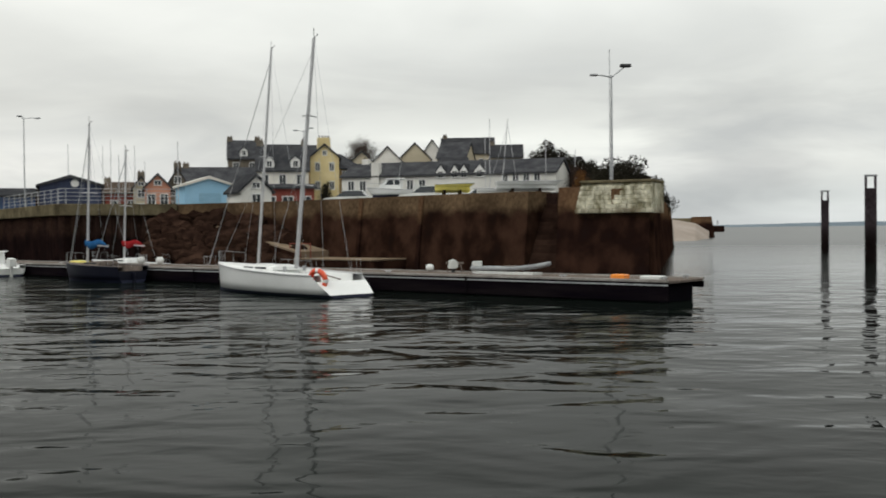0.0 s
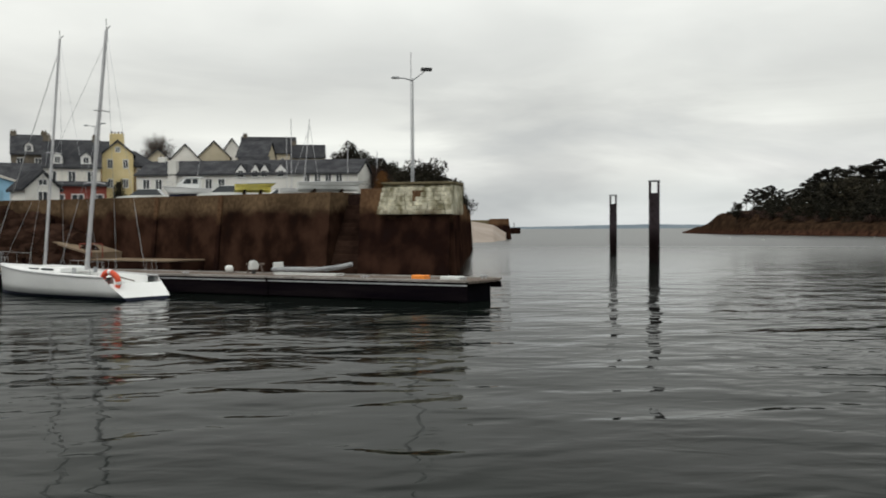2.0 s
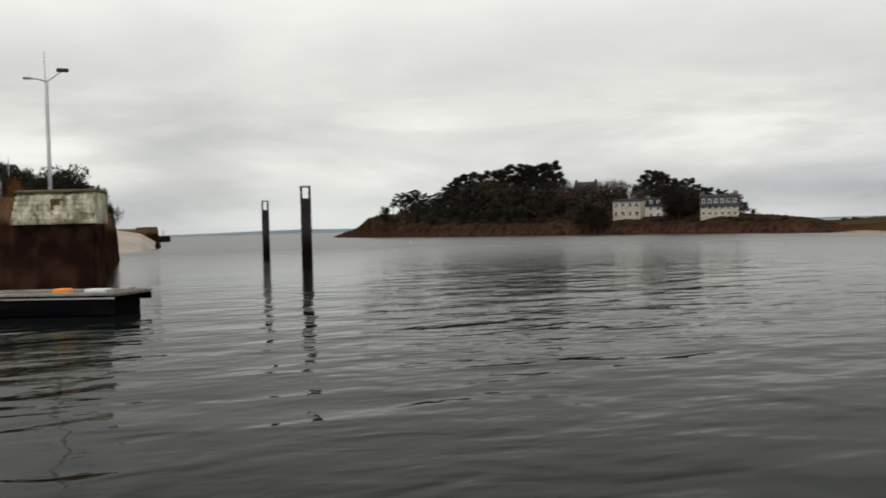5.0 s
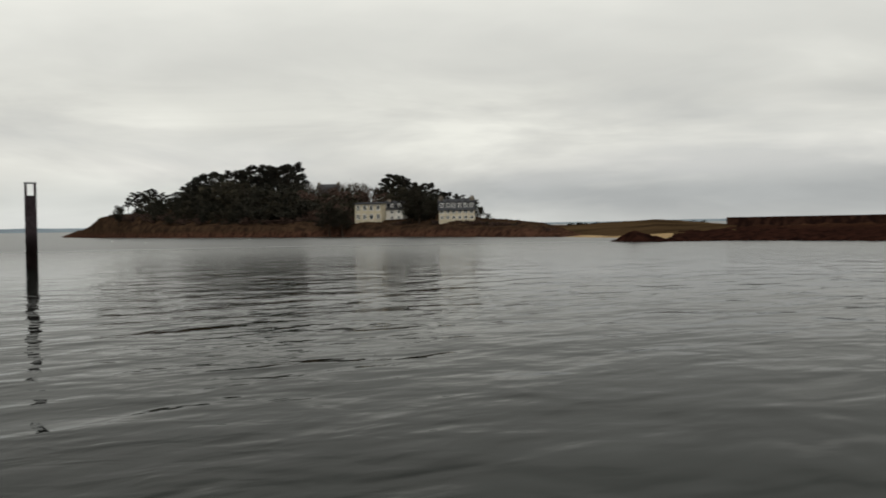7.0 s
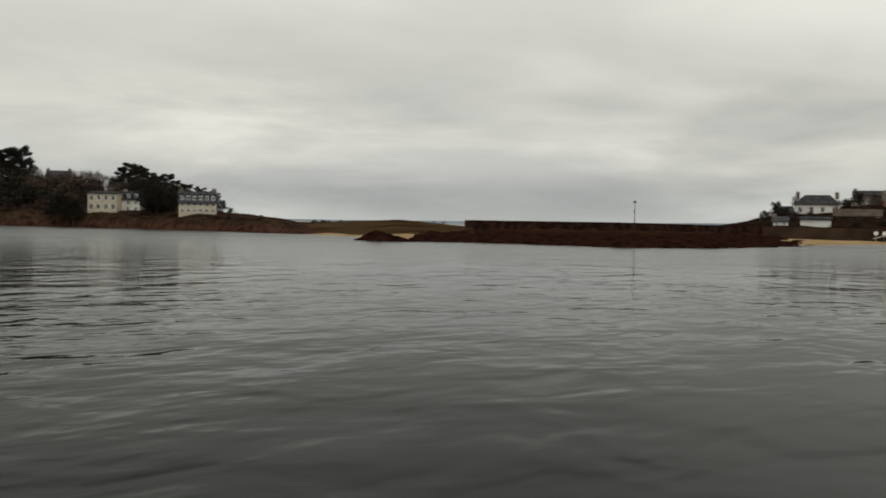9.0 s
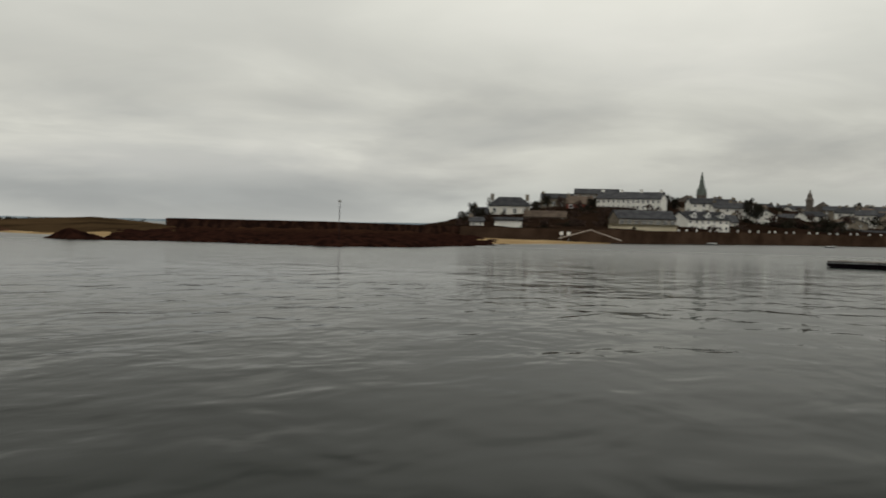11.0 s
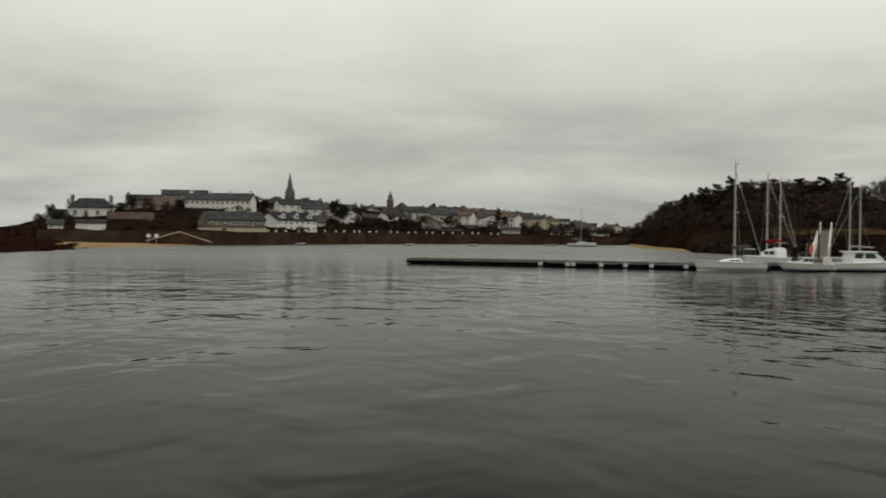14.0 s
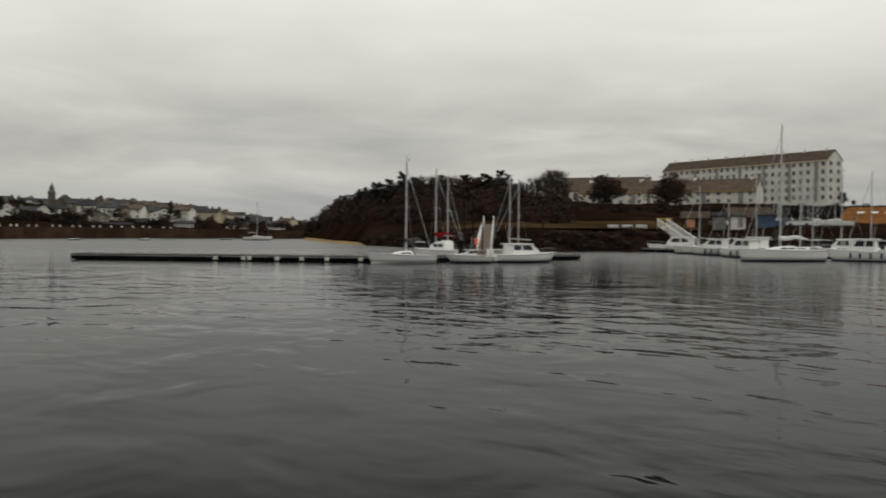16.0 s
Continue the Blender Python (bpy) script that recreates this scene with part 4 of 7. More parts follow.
for x, s in ((12.5, 0.85), (14.2, 0.7), (15.3, 0.7), (17.2, 0.95)):
    bm = bmesh.new()
    prism(bm, [(x - 0.7 * s, 3.9), (x + 0.7 * s, 3.9), (x + 0.7 * s, 4.7), (x, 5.5), (x - 0.7 * s, 4.7)], -0.05, 2.2, "y")
    dm = part("dormer", bm, M["frame"], HALL)
    bm = bmesh.new()
    prism(bm, [(x - 0.85 * s, 4.62), (x, 5.62), (x + 0.85 * s, 4.62), (x + 0.85 * s, 4.5), (x, 5.46), (x - 0.85 * s, 4.5)], -0.12, 2.3, "y")
    part("dormer_roof", bm, M["slate"], dm)
    add_window(HALL, x, -0.06, 3.95, 0.75, 0.85)
for i in range(4):
    add_window(HALL, 20.2 + i * 1.25, 0.0, 3.3, 0.8, 1.0)
part("downpipe_shaft", bevelled(3.9, 4.9, -0.3, 0.6, 0, 6.0, 0.03), M["white"], HALL, "white rendered shaft rising over the eaves")
N = "new houses on the slope"
for k, (a0, a1, d, z0, ze, zr) in enumerate(((5.2, 3.6, 170, 8, 13.0, 15.2), (3.9, 2.1, 185, 9, 14.2, 17.2), (2.35, 0.65, 190, 10, 15.4, 18.2), (1.1, 0.0, 200, 10, 17, 19.6))):
    house(a0, a1, d, d, z0, ze, zr, 11, "cream" if k % 2 == 0 else "offwhite", "slate", "pale gabled house on the slope with a slate roof", cols=0, rows=0, gable=True, chimneys=0, group=N)
house(0.3, -1.3, 182, 181, 9, 15.0, 17.8, 9, "cream", "slate", "terrace house with a steep slate roof on the slope", cols=3, rows=2, chimneys=0, group=N, name="terrace")
house(-2.6, -4.4, 196, 196, 9, 15.9, 18.4, 9, "cream", "slate", "lower end of the crest terrace under a slate roof", cols=4, rows=3, chimneys=1, win=(0.8, 1.0), group=N, name="terrace")
house(0.05, -2.85, 205, 205, 9, 17.4, 20.6, 9, "cream", "slate", "terrace house on the crest with a slate roof", cols=6, rows=3, chimneys=1, win=(0.8, 1.0), group=N, name="terrace")
house(0.2, -1.4, 160, 160, 8, 12.2, 13.6, 8, "offwhite", "slate", "low slate-roofed house behind the hall", cols=0, rows=0, chimneys=0, group=N)
house(-5.0, -7.0, 150, 148, 7, 11.0, 12.6, 8, "offwhite", "slate", "grey roofed cottage among trees", cols=2, rows=1, chimneys=1, group=N)

# island: manor, long house, villa among the trees
I = "houses on the island"
house(-39.0, -40.45, 246, 244, 3.4, 7.8, 8.1, 9, "cream", "slate", "cream manor house with tall windows", cols=4, rows=2, chimneys=0, win=(0.9, 1.5), group=I, name="manor")
house(-40.45, -41.6, 248, 246, 3.4, 6.6, 8.2, 8, "offwhite", "slate", "manor wing with a mansard slate roof and dormers", cols=3, rows=2, chimneys=1, dormers=3, dormer_mat="slate", group=I, win=(0.8, 1.2), name="manor_wing")
house(-43.6, -45.55, 224, 224, 3.3, 6.0, 8.0, 4, "cream", "slate", "long cream house with dormers in a steep slate roof", cols=6, rows=2, chimneys=2, dormers=6, dormer_mat="slate", win=(0.8, 1.1), group=I, side_windows=2)
house(-37.0, -38.2, 330, 330, 8, 13.0, 16.0, 9, "offwhite", "slate", "pale villa high among bare trees", cols=3, rows=2, chimneys=2, group=I)

# town across the water
T = "houses of the far town"
house(-76.4, -78.6, 262, 262, 5.6, 8.2, 10.6, 9, "offwhite", "slate", "pale villa with a hipped slate roof", cols=4, rows=1, chimneys=2, hip=2.2, group=T, name="villa")
house(-75.35, -76.1, 214, 214, 2.7, 4.0, 4.7, 4, "white", "slate", "small white cottage by the town wall", cols=2, rows=1, chimneys=1, win=(0.6, 0.8), group=T)
house(-76.7, -78.2, 215, 215, 2.7, 4.4, 4.8, 5, "white", "slate", "low white outbuilding below the villa", cols=0, rows=0, chimneys=0, group=T)
house(-75.6, -76.3, 255, 255, 4.0, 6.0, 7.6, 7, "offwhite", "slate", "small pale house among trees", cols=2, rows=1, group=T)
house(-78.3, -80.6, 250, 250, 4.0, 5.6, 7.0, 7, "stone", "tile", "low brown row under rust roofs", cols=5, rows=1, group=T)
house(-79.2, -81.0, 330, 330, 9, 12.6, 14.0, 8, "stone", "slate", "grey stone house on the hill", cols=4, rows=1, group=T)
house(-80.6, -82.0, 290, 290, 6.5, 10.0, 12.0, 8, "redbrown", "tile", "dark red-brown house with tiled roof", cols=3, rows=2, group=T)
house(-81.0, -83.4, 360, 360, 10, 15.3, 16.9, 8, "stone", "slate", "long slate-roofed block on the crest", cols=8, rows=2, chimneys=0, group=T)
house(-82.2, -85.62, 300, 296, 6.6, 11.9, 13.7, 9, "white", "slate", "big white barrack-like building with many windows", cols=13, rows=3, chimneys=4, win=(0.7, 1.1), group=T, name="barracks", chim="white")
house(-83.4, -86.45, 236, 240, 2.7, 5.6, 7.3, 8, "stone", "slate", "long grey-brown stone building with a dark roof", cols=8, rows=1, chimneys=0, win=(1.0, 1.6), group=T)
house(-83.0, -86.5, 231, 234, 2.2, 3.9, 4.0, 3, "cream", "coping", "pale terrace wall before the stone building", cols=0, rows=0, chimneys=0, hip=0.2, group=T, category="wall", name="terrace_wall")
house(-87.05, -89.2, 256, 262, 2.9, 6.0, 7.7, 8, "white", "slate", "white waterfront house with dormers", cols=7, rows=2, chimneys=2, dormers=3, win=(0.7, 1.0), group=T)
rnd = random.Random(21)
TOWN_SKY = ((-106.5, 0.0095), (-105.7, 0.0115), (-101.5, 0.018), (-99.2, 0.024), (-95.6, 0.028), (-94.1, 0.0275), (-90.5, 0.031), (-87.4, 0.034), (-85.5, 0.034), (-81.0, 0.036), (-79.0, 0.030), (-77.0, 0.026), (-75.0, 0.012))
for i in range(100):
    a = rnd.uniform(-86.0, -106.0)
    far_ = a < -96.5
    d = rnd.uniform(400, 580) if far_ else float(np.interp(a, [-97, -92, -86], [335, 308, 262])) + rnd.uniform(0, 170)
    w = rnd.uniform(4.2, 8.0) / d * 57.3
    h, hr = rnd.uniform(2.4, 4.0) * (0.75 if far_ else 1.0), rnd.uniform(1.2, 2.0)
    top = 2.4 + float(np.interp(a - w / 2, [p[0] for p in TOWN_SKY], [p[1] for p in TOWN_SKY])) * d * (rnd.uniform(0.80, 0.97) if d > 400 else rnd.uniform(0.42, 0.85))
    base = max(2.6, top - h - hr)
    house(a, a - w, d, d + rnd.uniform(-4, 4), base, base + h, base + h + hr, 8, rnd.choice(["offwhite", "offwhite", "white", "white", "cream", "stone"]), rnd.choice(["slate", "slate", "slate", "tile"]),
          rnd.choice(["pale rendered town house with a slate roof", "small town house with pale walls"]), cols=rnd.randint(2, 3), rows=2, gable=rnd.random() < 0.35, chimneys=rnd.choice([1, 2]), win=(0.8, 1.1), group=T)
placed = 0
while placed < 62:
    a = rnd.uniform(-87.0, -106.0)
    rows_ = sorted(TOWN)
    d = float(np.interp(a, [r[0] for r in rows_], [r[1][0] for r in rows_])) + rnd.uniform(45, 210)
    w = rnd.uniform(6.0, 10.0) / d * 57.3
    g, h, hr = ground_z(TOWN, a, d), rnd.uniform(2.4, 3.8), rnd.uniform(1.1, 1.8)
    limit = float(np.interp(a, [p[0] for p in TOWN_SKY], [p[1] for p in TOWN_SKY]))
    placed += 0.05
    if (g + h + hr - 2.4) / d > limit or -95.0 < a < -89.6 and d < 345:
        continue
    placed += 0.95
    house(a, a - w, d, d + rnd.uniform(-3, 3), g - 0.8, g + h, g + h + hr, 7, rnd.choice(["white", "white", "offwhite", "cream", "stone"]), rnd.choice(["slate", "slate", "tile"]),
          "pale town house on the slope under a low roof", cols=rnd.randint(2, 4), rows=2, gable=rnd.random() < 0.3, chimneys=rnd.choice([1, 2]), win=(0.8, 1.1), group=T)
for a0, a1, d, h, lab in ((-94.8, -97.2, 318, 1.8, "row of white market stalls by the water"), (-96.6, -98.0, 345, 3.4, "long low white waterfront hall"), (-99.3, -100.3, 325, 2.6, "white boathouse by the water"), (-102.0, -103.2, 340, 2.6, "row of grey waterfront sheds"), (-104.2, -105.3, 350, 2.4, "row of pale harbour sheds")):
    house(a0, a1, d, d, 2.6, 2.6 + h * 0.7, 2.6 + h, 7, "offwhite", "slate", lab, cols=5, rows=1, chimneys=0, win=(0.7, 0.9), group=T)

# church with its tall spire, and a second bell tower
church = thing("church", face_to(at(-87.45, 420), at(-88.0, 420)), "dark church with a slender green-grey spire", "church", T)
part("nave", prism(bmesh.new(), [(-8, 8), (1, 8), (1, 15.2), (-3.5, 17.5), (-8, 15.2)], 2, 14, "y"), M["darkstone"], church)
part("tower", bevelled(0.2, 4.0, 0, 4, 6, 17.5, 0.1), M["darkstone"], church)
bm = bmesh.new()
loft(bm, [[(2.1 + math.cos(k * math.pi / 4) * r, 2 + math.sin(k * math.pi / 4) * r, z) for k in range(8)] for r, z in ((2.1, 17.4), (1.25, 20.5), (0.12, 26.6))])
part("spire", bm, M["copper"], church)
bm = bmesh.new()
for dx, dy in ((0.5, 0.4), (3.7, 0.4), (0.5, 3.6), (3.7, 3.6)):
    loft(bm, [[(dx + math.cos(k * math.pi / 2) * r, dy + math.sin(k * math.pi / 2) * r, z) for k in range(4)] for r, z in ((0.35, 17.4), (0.3, 18.6), (0.03, 20.4))])
part("pinnacle", bm, M["copper"], church)
chapel = thing("chapel", face_to(at(-93.0, 380), at(-93.4, 380)), "old stone chapel with a domed bell tower", "chapel", T)
part("tower", bevelled(0, 2.5, 0, 2.5, 6, 14.6, 0.08), M["darkstone"], chapel)
bm = bmesh.new()
loft(bm, [[(1.25 + math.cos(k * math.pi / 4) * r, 1.25 + math.sin(k * math.pi / 4) * r, z) for k in range(8)] for r, z in ((1.35, 14.5), (1.4, 14.9), (0.9, 15.6), (0.8, 16.3), (0.85, 16.5), (0.4, 17.3), (0.05, 18.4))])
part("lantern_dome", bm, M["darkstone"], chapel)
part("nave", prism(bmesh.new(), [(2.4, 6), (8.5, 6), (8.5, 12.3), (5.5, 14.4), (2.4, 12.3)], 0, 9, "y"), M["darkstone"], chapel)

# apartment blocks on the near hill
B = "apartment blocks on the hill"
block_a = house(-125.6, -133.9, 425, 365, 13.2, 27.4, 30.6, 7, "offwhite", "tile", "long five-storey white apartment block with a brown roof", cols=26, rows=5, chimneys=9, win=(1.6, 1.7), group=B, name="apartment_block", chim="white", category="apartment block", side_windows=2)
block_b = house(-121.2, -130.4, 322, 300, 10.6, 14.9, 18.0, 6, "offwhite", "tile", "low pale apartment row with a broad brown roof", cols=18, rows=2, chimneys=4, win=(1.2, 1.2), group=B, name="apartment_row", chim="white", category="apartment block")
house(-120.0, -124.8, 380, 372, 11.5, 17.6, 22.5, 10, "offwhite", "tile", "apartment row behind trees with a brown roof", cols=8, rows=2, chimneys=4, group=B, name="apartment_row", chim="white", category="apartment block")
house(-119.1, -120.4, 285, 285, 10.2, 16.4, 19.4, 10, "offwhite", "tile", "pale gabled apartment house end", cols=2, rows=3, gable=True, chimneys=0, group=B, category="apartment block")
for blk, length, he, n in ((block_a, (at(-125.6, 425) - at(-133.9, 365)).length, 14.2, 7), (block_b, (at(-121.2, 322) - at(-130.4, 300)).length, 4.3, 5)):
    for i in range(n):
        x = length * (i + 0.62) / n
        part("bay_panel", bevelled(x - 0.75, x + 0.75, -0.16, 0.02, 0.2, he - 0.2, 0.03), M["baypanel"], blk, "grey recessed bay strip")
    part("eaves_board", bevelled(-0.2, length + 0.2, -0.42, -0.3, he - 0.75, he - 0.3, 0.02), M["ochre" if blk is block_b else "cream"], blk, "pale eaves board")
shed = house(-134.4, -140.0, 205, 200, 3.2, 4.6, 7.6, 14, "ochre", "rustroof", "long rust-orange roofed shed on the boat park", cols=0, rows=0, chimneys=0, name="shed", category="shed")
for x in (3.0, 5.5, 8.0, 12.0):
    sl = part("skylight", bevelled(-0.6, 0.6, -0.4, 0.4, 0.0, 0.06, 0.01), M["sign"], shed, "pale skylight")
    sl.matrix_basis = Matrix.Translation((x, 4.4, 3.42)) @ Matrix.Rotation(math.atan2(3.0, 7.0), 4, "X")
HB = "huts on the boat park"
hut = house(-126.6, -128.0, 172, 172, 3.3, 5.1, 6.0, 4, "townwall", "tile", "dark brown hut with a pale pink door on the boat park", cols=0, rows=0, chimneys=0, name="hut", category="hut", group=HB)
part("door", bevelled(0.8, 2.1, -0.08, 0.03, 0.2, 1.7, 0.02), M["pink"], hut, "pale pink door")
house(-128.2, -128.9, 174, 174, 3.3, 5.5, 5.9, 3, "baypanel", "slate", "narrow grey hut on the boat park", cols=0, rows=0, chimneys=0, name="hut", category="hut", group=HB)
hut = house(-129.15, -129.9, 172, 172, 3.3, 5.4, 5.7, 3, "white", "slate", "white harbour hut with a flat dark roof", cols=0, rows=0, chimneys=0, name="hut", category="hut", group=HB)
part("door", bevelled(1.1, 1.9, -0.06, 0.03, 0.2, 1.8, 0.02), M["baypanel"], hut, "grey door")
house(-128.9, -131.2, 182, 182, 3.6, 5.4, 6.9, 6, "townwall", "tile", "dark brown shed behind the harbour huts", cols=0, rows=0, chimneys=0, name="shed", category="shed")
house(-130.4, -131.4, 175, 175, 3.4, 5.6, 5.9, 3, "carblue", "slate", "dark blue harbour hut", cols=0, rows=0, chimneys=0, name="hut", category="hut", group=HB)

# ---- boats ----


def hull_rings(L, B, zs, zb, transom, rake, tr, n=16):
    """Half-breadth, sheer and stem of a hull: (x shift function, half beam, gunwale height) for stations from the stern."""
    out = []
    for i in range(n + 1):
        s = i / n
        f = transom + (1 - transom) * math.sin(min(s / 0.45, 1) * math.pi / 2)
        if s > 0.45:
            f = max(0.012, math.cos((s - 0.45) / 0.55 * math.pi / 2) ** 0.75)
        out.append((s, B / 2 * f, zs + (zb - zs) * s ** 1.6))
    def xat(s, u):
        return s * L + rake * u * s ** 6 + tr * u * (1 - s) ** 5
    return out, xat


def make_hull(ob, L, B, zs, zb, hullmat, bottommat, transom=0.75, rake=0.3, tr=0.0, boot=0.14, cockpit=0.0, sole=0.35, deckmat="gel"):
    st, xat = hull_rings(L, B, zs, zb, transom, rake, tr)
    side, low, deck = bmesh.new(), bmesh.new(), bmesh.new()
    rings = []
    for s, b, zg in st:
        half = [(xat(s, u), b * (0.84 + 0.16 * u ** 0.7), boot + (zg - boot) * u) for u in (0, 0.35, 0.7, 1.0)]
        rings.append([(x, y, z) for x, y, z in half[::-1]] + [(x, -y, z) for x, y, z in half])
    loft(side, rings, closed=False, caps=False)
    v = [side.verts.new(p) for p in rings[0]]
    if not cockpit:
        side.faces.new(v)
    else:
        r = rings[0]
        side.faces.new([v[i] for i in (1, 2, 3, 4, 5, 6)])
    part("hull", side, M[hullmat], ob, smooth=True)
    loft(low, [[(xat(s, 0), b * 0.845, boot + 0.005), (xat(s, 0), b * 0.6, -0.12), (xat(s, 0) * 0.98, 0, -0.3), (xat(s, 0), -b * 0.6, -0.12), (xat(s, 0), -b * 0.845, boot + 0.005)] for s, b, zg in st])
    part("bottom", low, M[bottommat], ob)
    dr = []
    for s, b, zg in st:
        wi = max(0.004, min(b * 0.62, b - 0.30)) if b > 0.35 else b * 0.4
        inside = s * L < cockpit
        z3 = sole if inside else zg + 0.05
        x = xat(s, 1.0)
        dr.append([(x, b, zg), (x, wi, zg + 0.04), (x, wi * 0.98, z3), (x, -wi * 0.98, z3), (x, -wi, zg + 0.04), (x, -b, zg)])
    loft(deck, dr, closed=False, caps=False)
    part("deck", deck, M[deckmat], ob)
    bm = bmesh.new()
    for sgn in (1, -1):
        tube(bm, [(xat(s, 1.0), sgn * b, zg + 0.01) for s, b, zg in st], 0.035, n=5)
    part("toe_rail", bm, M["alu" if hullmat != "navygel" else "navygel"], ob)
    return st, xat


def coachroof(ob, x0, x1, w, z0, h, material="gel"):
    bm = bmesh.new()
    rings = []
    for t, k, hh in ((0, 0.9, 0.75), (0.04, 1.0, 1.0), (0.5, 0.95, 0.95), (0.85, 0.7, 0.62), (1.0, 0.5, 0.08)):
        x = x0 + (x1 - x0) * t
        rings.append([(x, w * k, z0), (x, w * k * 0.9, z0 + h * hh * 0.85), (x, w * k * 0.6, z0 + h * hh), (x, -w * k * 0.6, z0 + h * hh), (x, -w * k * 0.9, z0 + h * hh * 0.85), (x, -w * k, z0)])
    loft(bm, rings)
    c = part("coachroof", bm, M[material], ob)
    for sgn in (1, -1):
        bm = bmesh.new()
        for a, b in ((0.12, 0.36), (0.42, 0.62)):
            xa, xb = x0 + (x1 - x0) * a, x0 + (x1 - x0) * b
            lo, hi = sorted((sgn * w * 0.93, sgn * (w * 0.985)))
            box(bm, xa, xb, lo, hi, z0 + h * 0.32, z0 + h * 0.66)
        part("cabin_window", bm, M["glass"], c)
    part("hatch", bevelled(x0 + (x1 - x0) * 0.03, x0 + (x1 - x0) * 0.3, -0.32, 0.32, z0 + h * 0.97, z0 + h * 1.1, 0.02), M[material], c)


def rig(ob, x, z0, top, L, zb, B, lean=(0.0, 0.0), cover=None, boom=None, r=0.065, fore=None, spread=1, backstay=True, shrouds=True, wire=0.022):
    head_ = Vector((x + lean[0], lean[1], top))
    bm = bmesh.new()
    tube(bm, [(x, 0, z0), (x + lean[0] * 0.5, lean[1] * 0.5, (z0 + top) / 2), head_], r, r * 0.72, 8)
    m = part("mast", bm, M["alu"], ob, "slim aluminium mast")
    bm = bmesh.new()
    tube(bm, [head_, head_ + Vector((-0.25, 0, 0.12))], 0.02, n=4)
    tube(bm, [head_, head_ + Vector((0.0, 0, 0.4))], 0.012, n=4)
    part("masthead", bm, M["black"], m)
    for k in range(spread):
        z = z0 + (top - z0) * (0.5 if spread == 1 else 0.36 + 0.3 * k)
        f = (z - z0) / (top - z0)
        bm = bmesh.new()
        tube(bm, [(x + lean[0] * f - 0.12, lean[1] * f + 0.42 - 0.1 * k, z), (x + lean[0] * f, lean[1] * f, z + 0.05), (x + lean[0] * f - 0.12, lean[1] * f - 0.42 + 0.1 * k, z)], 0.025, n=5)
        part("spreader", bm, M["alu"], m)
    fx = L - 0.05 if fore is None else fore
    bm = bmesh.new()
    tube(bm, [(fx, 0, zb), (x + lean[0] * 0.92, lean[1] * 0.92, z0 + (top - z0) * 0.94)], wire, n=4)
    part("forestay", bm, M["steel"], ob)
    if shrouds:
        for sgn in (1, -1):
            bm = bmesh.new()
            f = 0.55 if spread == 1 else 0.7
            tube(bm, [(x - 0.1, sgn * B * 0.45, zb * 0.9), (x + lean[0] * f - 0.1, lean[1] * f + sgn * 0.40, z0 + (top - z0) * 0.5), head_ - Vector((0, 0, 0.4))], 0.006, n=4)
            part("shroud", bm, M["steel"], ob)
    if backstay:
        bm = bmesh.new()
        tube(bm, [(0.1, 0, zb * 0.85), head_], 0.006, n=4)
        part("backstay", bm, M["steel"], ob)
    if boom:
        bm = bmesh.new()
        tube(bm, [(x - 0.05, 0, z0 + 0.95), (x - boom, 0, z0 + 0.85)], 0.05, n=6)
        part("boom", bm, M["alu"], ob)
        if cover:
            bm = bmesh.new()
            rings = []
            for t in range(9):
                s = t / 8
                rr = 0.05 + 0.12 * math.sin(math.pi * min(1, 0.25 + s * 0.75)) * (1 - 0.35 * s)
                sag = 0.10 * math.sin(math.pi * s * 2.3)
                rings.append([(x + 0.12 - (boom + 0.1) * s, math.cos(a) * rr * 0.6, z0 + 1.02 - sag - 0.12 * s + math.sin(a) * rr * 1.25) for a in (k * math.pi / 4 for k in range(8))])
            loft(bm, rings)
            part("sail_cover", bm, M[cover], ob, smooth=True)


def rails(ob, st, xat, s0=0.0, s1=1.0, h=0.55, every=2):
    for sgn in (1, -1):
        bm = bmesh.new()
        top = []
        for i, (s, b, zg) in enumerate(st):
            if s0 <= s <= s1:
                p = Vector((xat(s, 1.0), sgn * max(b - 0.05, 0.02), zg))
                top.append(p + Vector((0, 0, h)))
                if i % every == 0:
                    tube(bm, [p, p + Vector((0, 0, h))], 0.006, n=4)
        if len(top) > 1:
            tube(bm, top, 0.006, n=4)
        part("guard_rail", bm, M["steel"], ob)


def ring_buoy(parent, c, r=0.30, t=0.085, turn=(90, 0, 0), label="red and white lifebuoy"):
    bm = bmesh.new()
    rings = [[((r + t * math.cos(b)) * math.cos(a), (r + t * math.cos(b)) * math.sin(a), t * math.sin(b)) for b in (2 * math.pi * j / 8 for j in range(8))] for a in (2 * math.pi * i / 20 for i in range(21))]
    loft(bm, rings, caps=False)
    o = part("lifebuoy", bm, M["lifered"], parent, label, smooth=True)
    o.matrix_basis = pose(*c, *turn)
    for k in range(4):
        bm = bmesh.new()
        a0 = k * math.pi / 2
        loft(bm, [[((r + t * 1.08 * math.cos(b)) * math.cos(a), (r + t * 1.08 * math.cos(b)) * math.sin(a), t * 1.08 * math.sin(b)) for b in (2 * math.pi * j / 8 for j in range(8))] for a in (a0, a0 + 0.15, a0 + 0.3)])
        part("band", bm, M["gel"], o)


def fender(parent, p, r=0.13, h=0.5):
    bm = bmesh.new()
    loft(bm, [[(p[0] + math.cos(a) * rr, p[1] + math.sin(a) * rr, p[2] + z) for a in (2 * math.pi * k / 8 for k in range(8))] for rr, z in ((0.03, 0), (r, 0.08), (r, h - 0.08), (0.03, h))])
    part("fender", bm, M["geldirty"], parent, smooth=True)


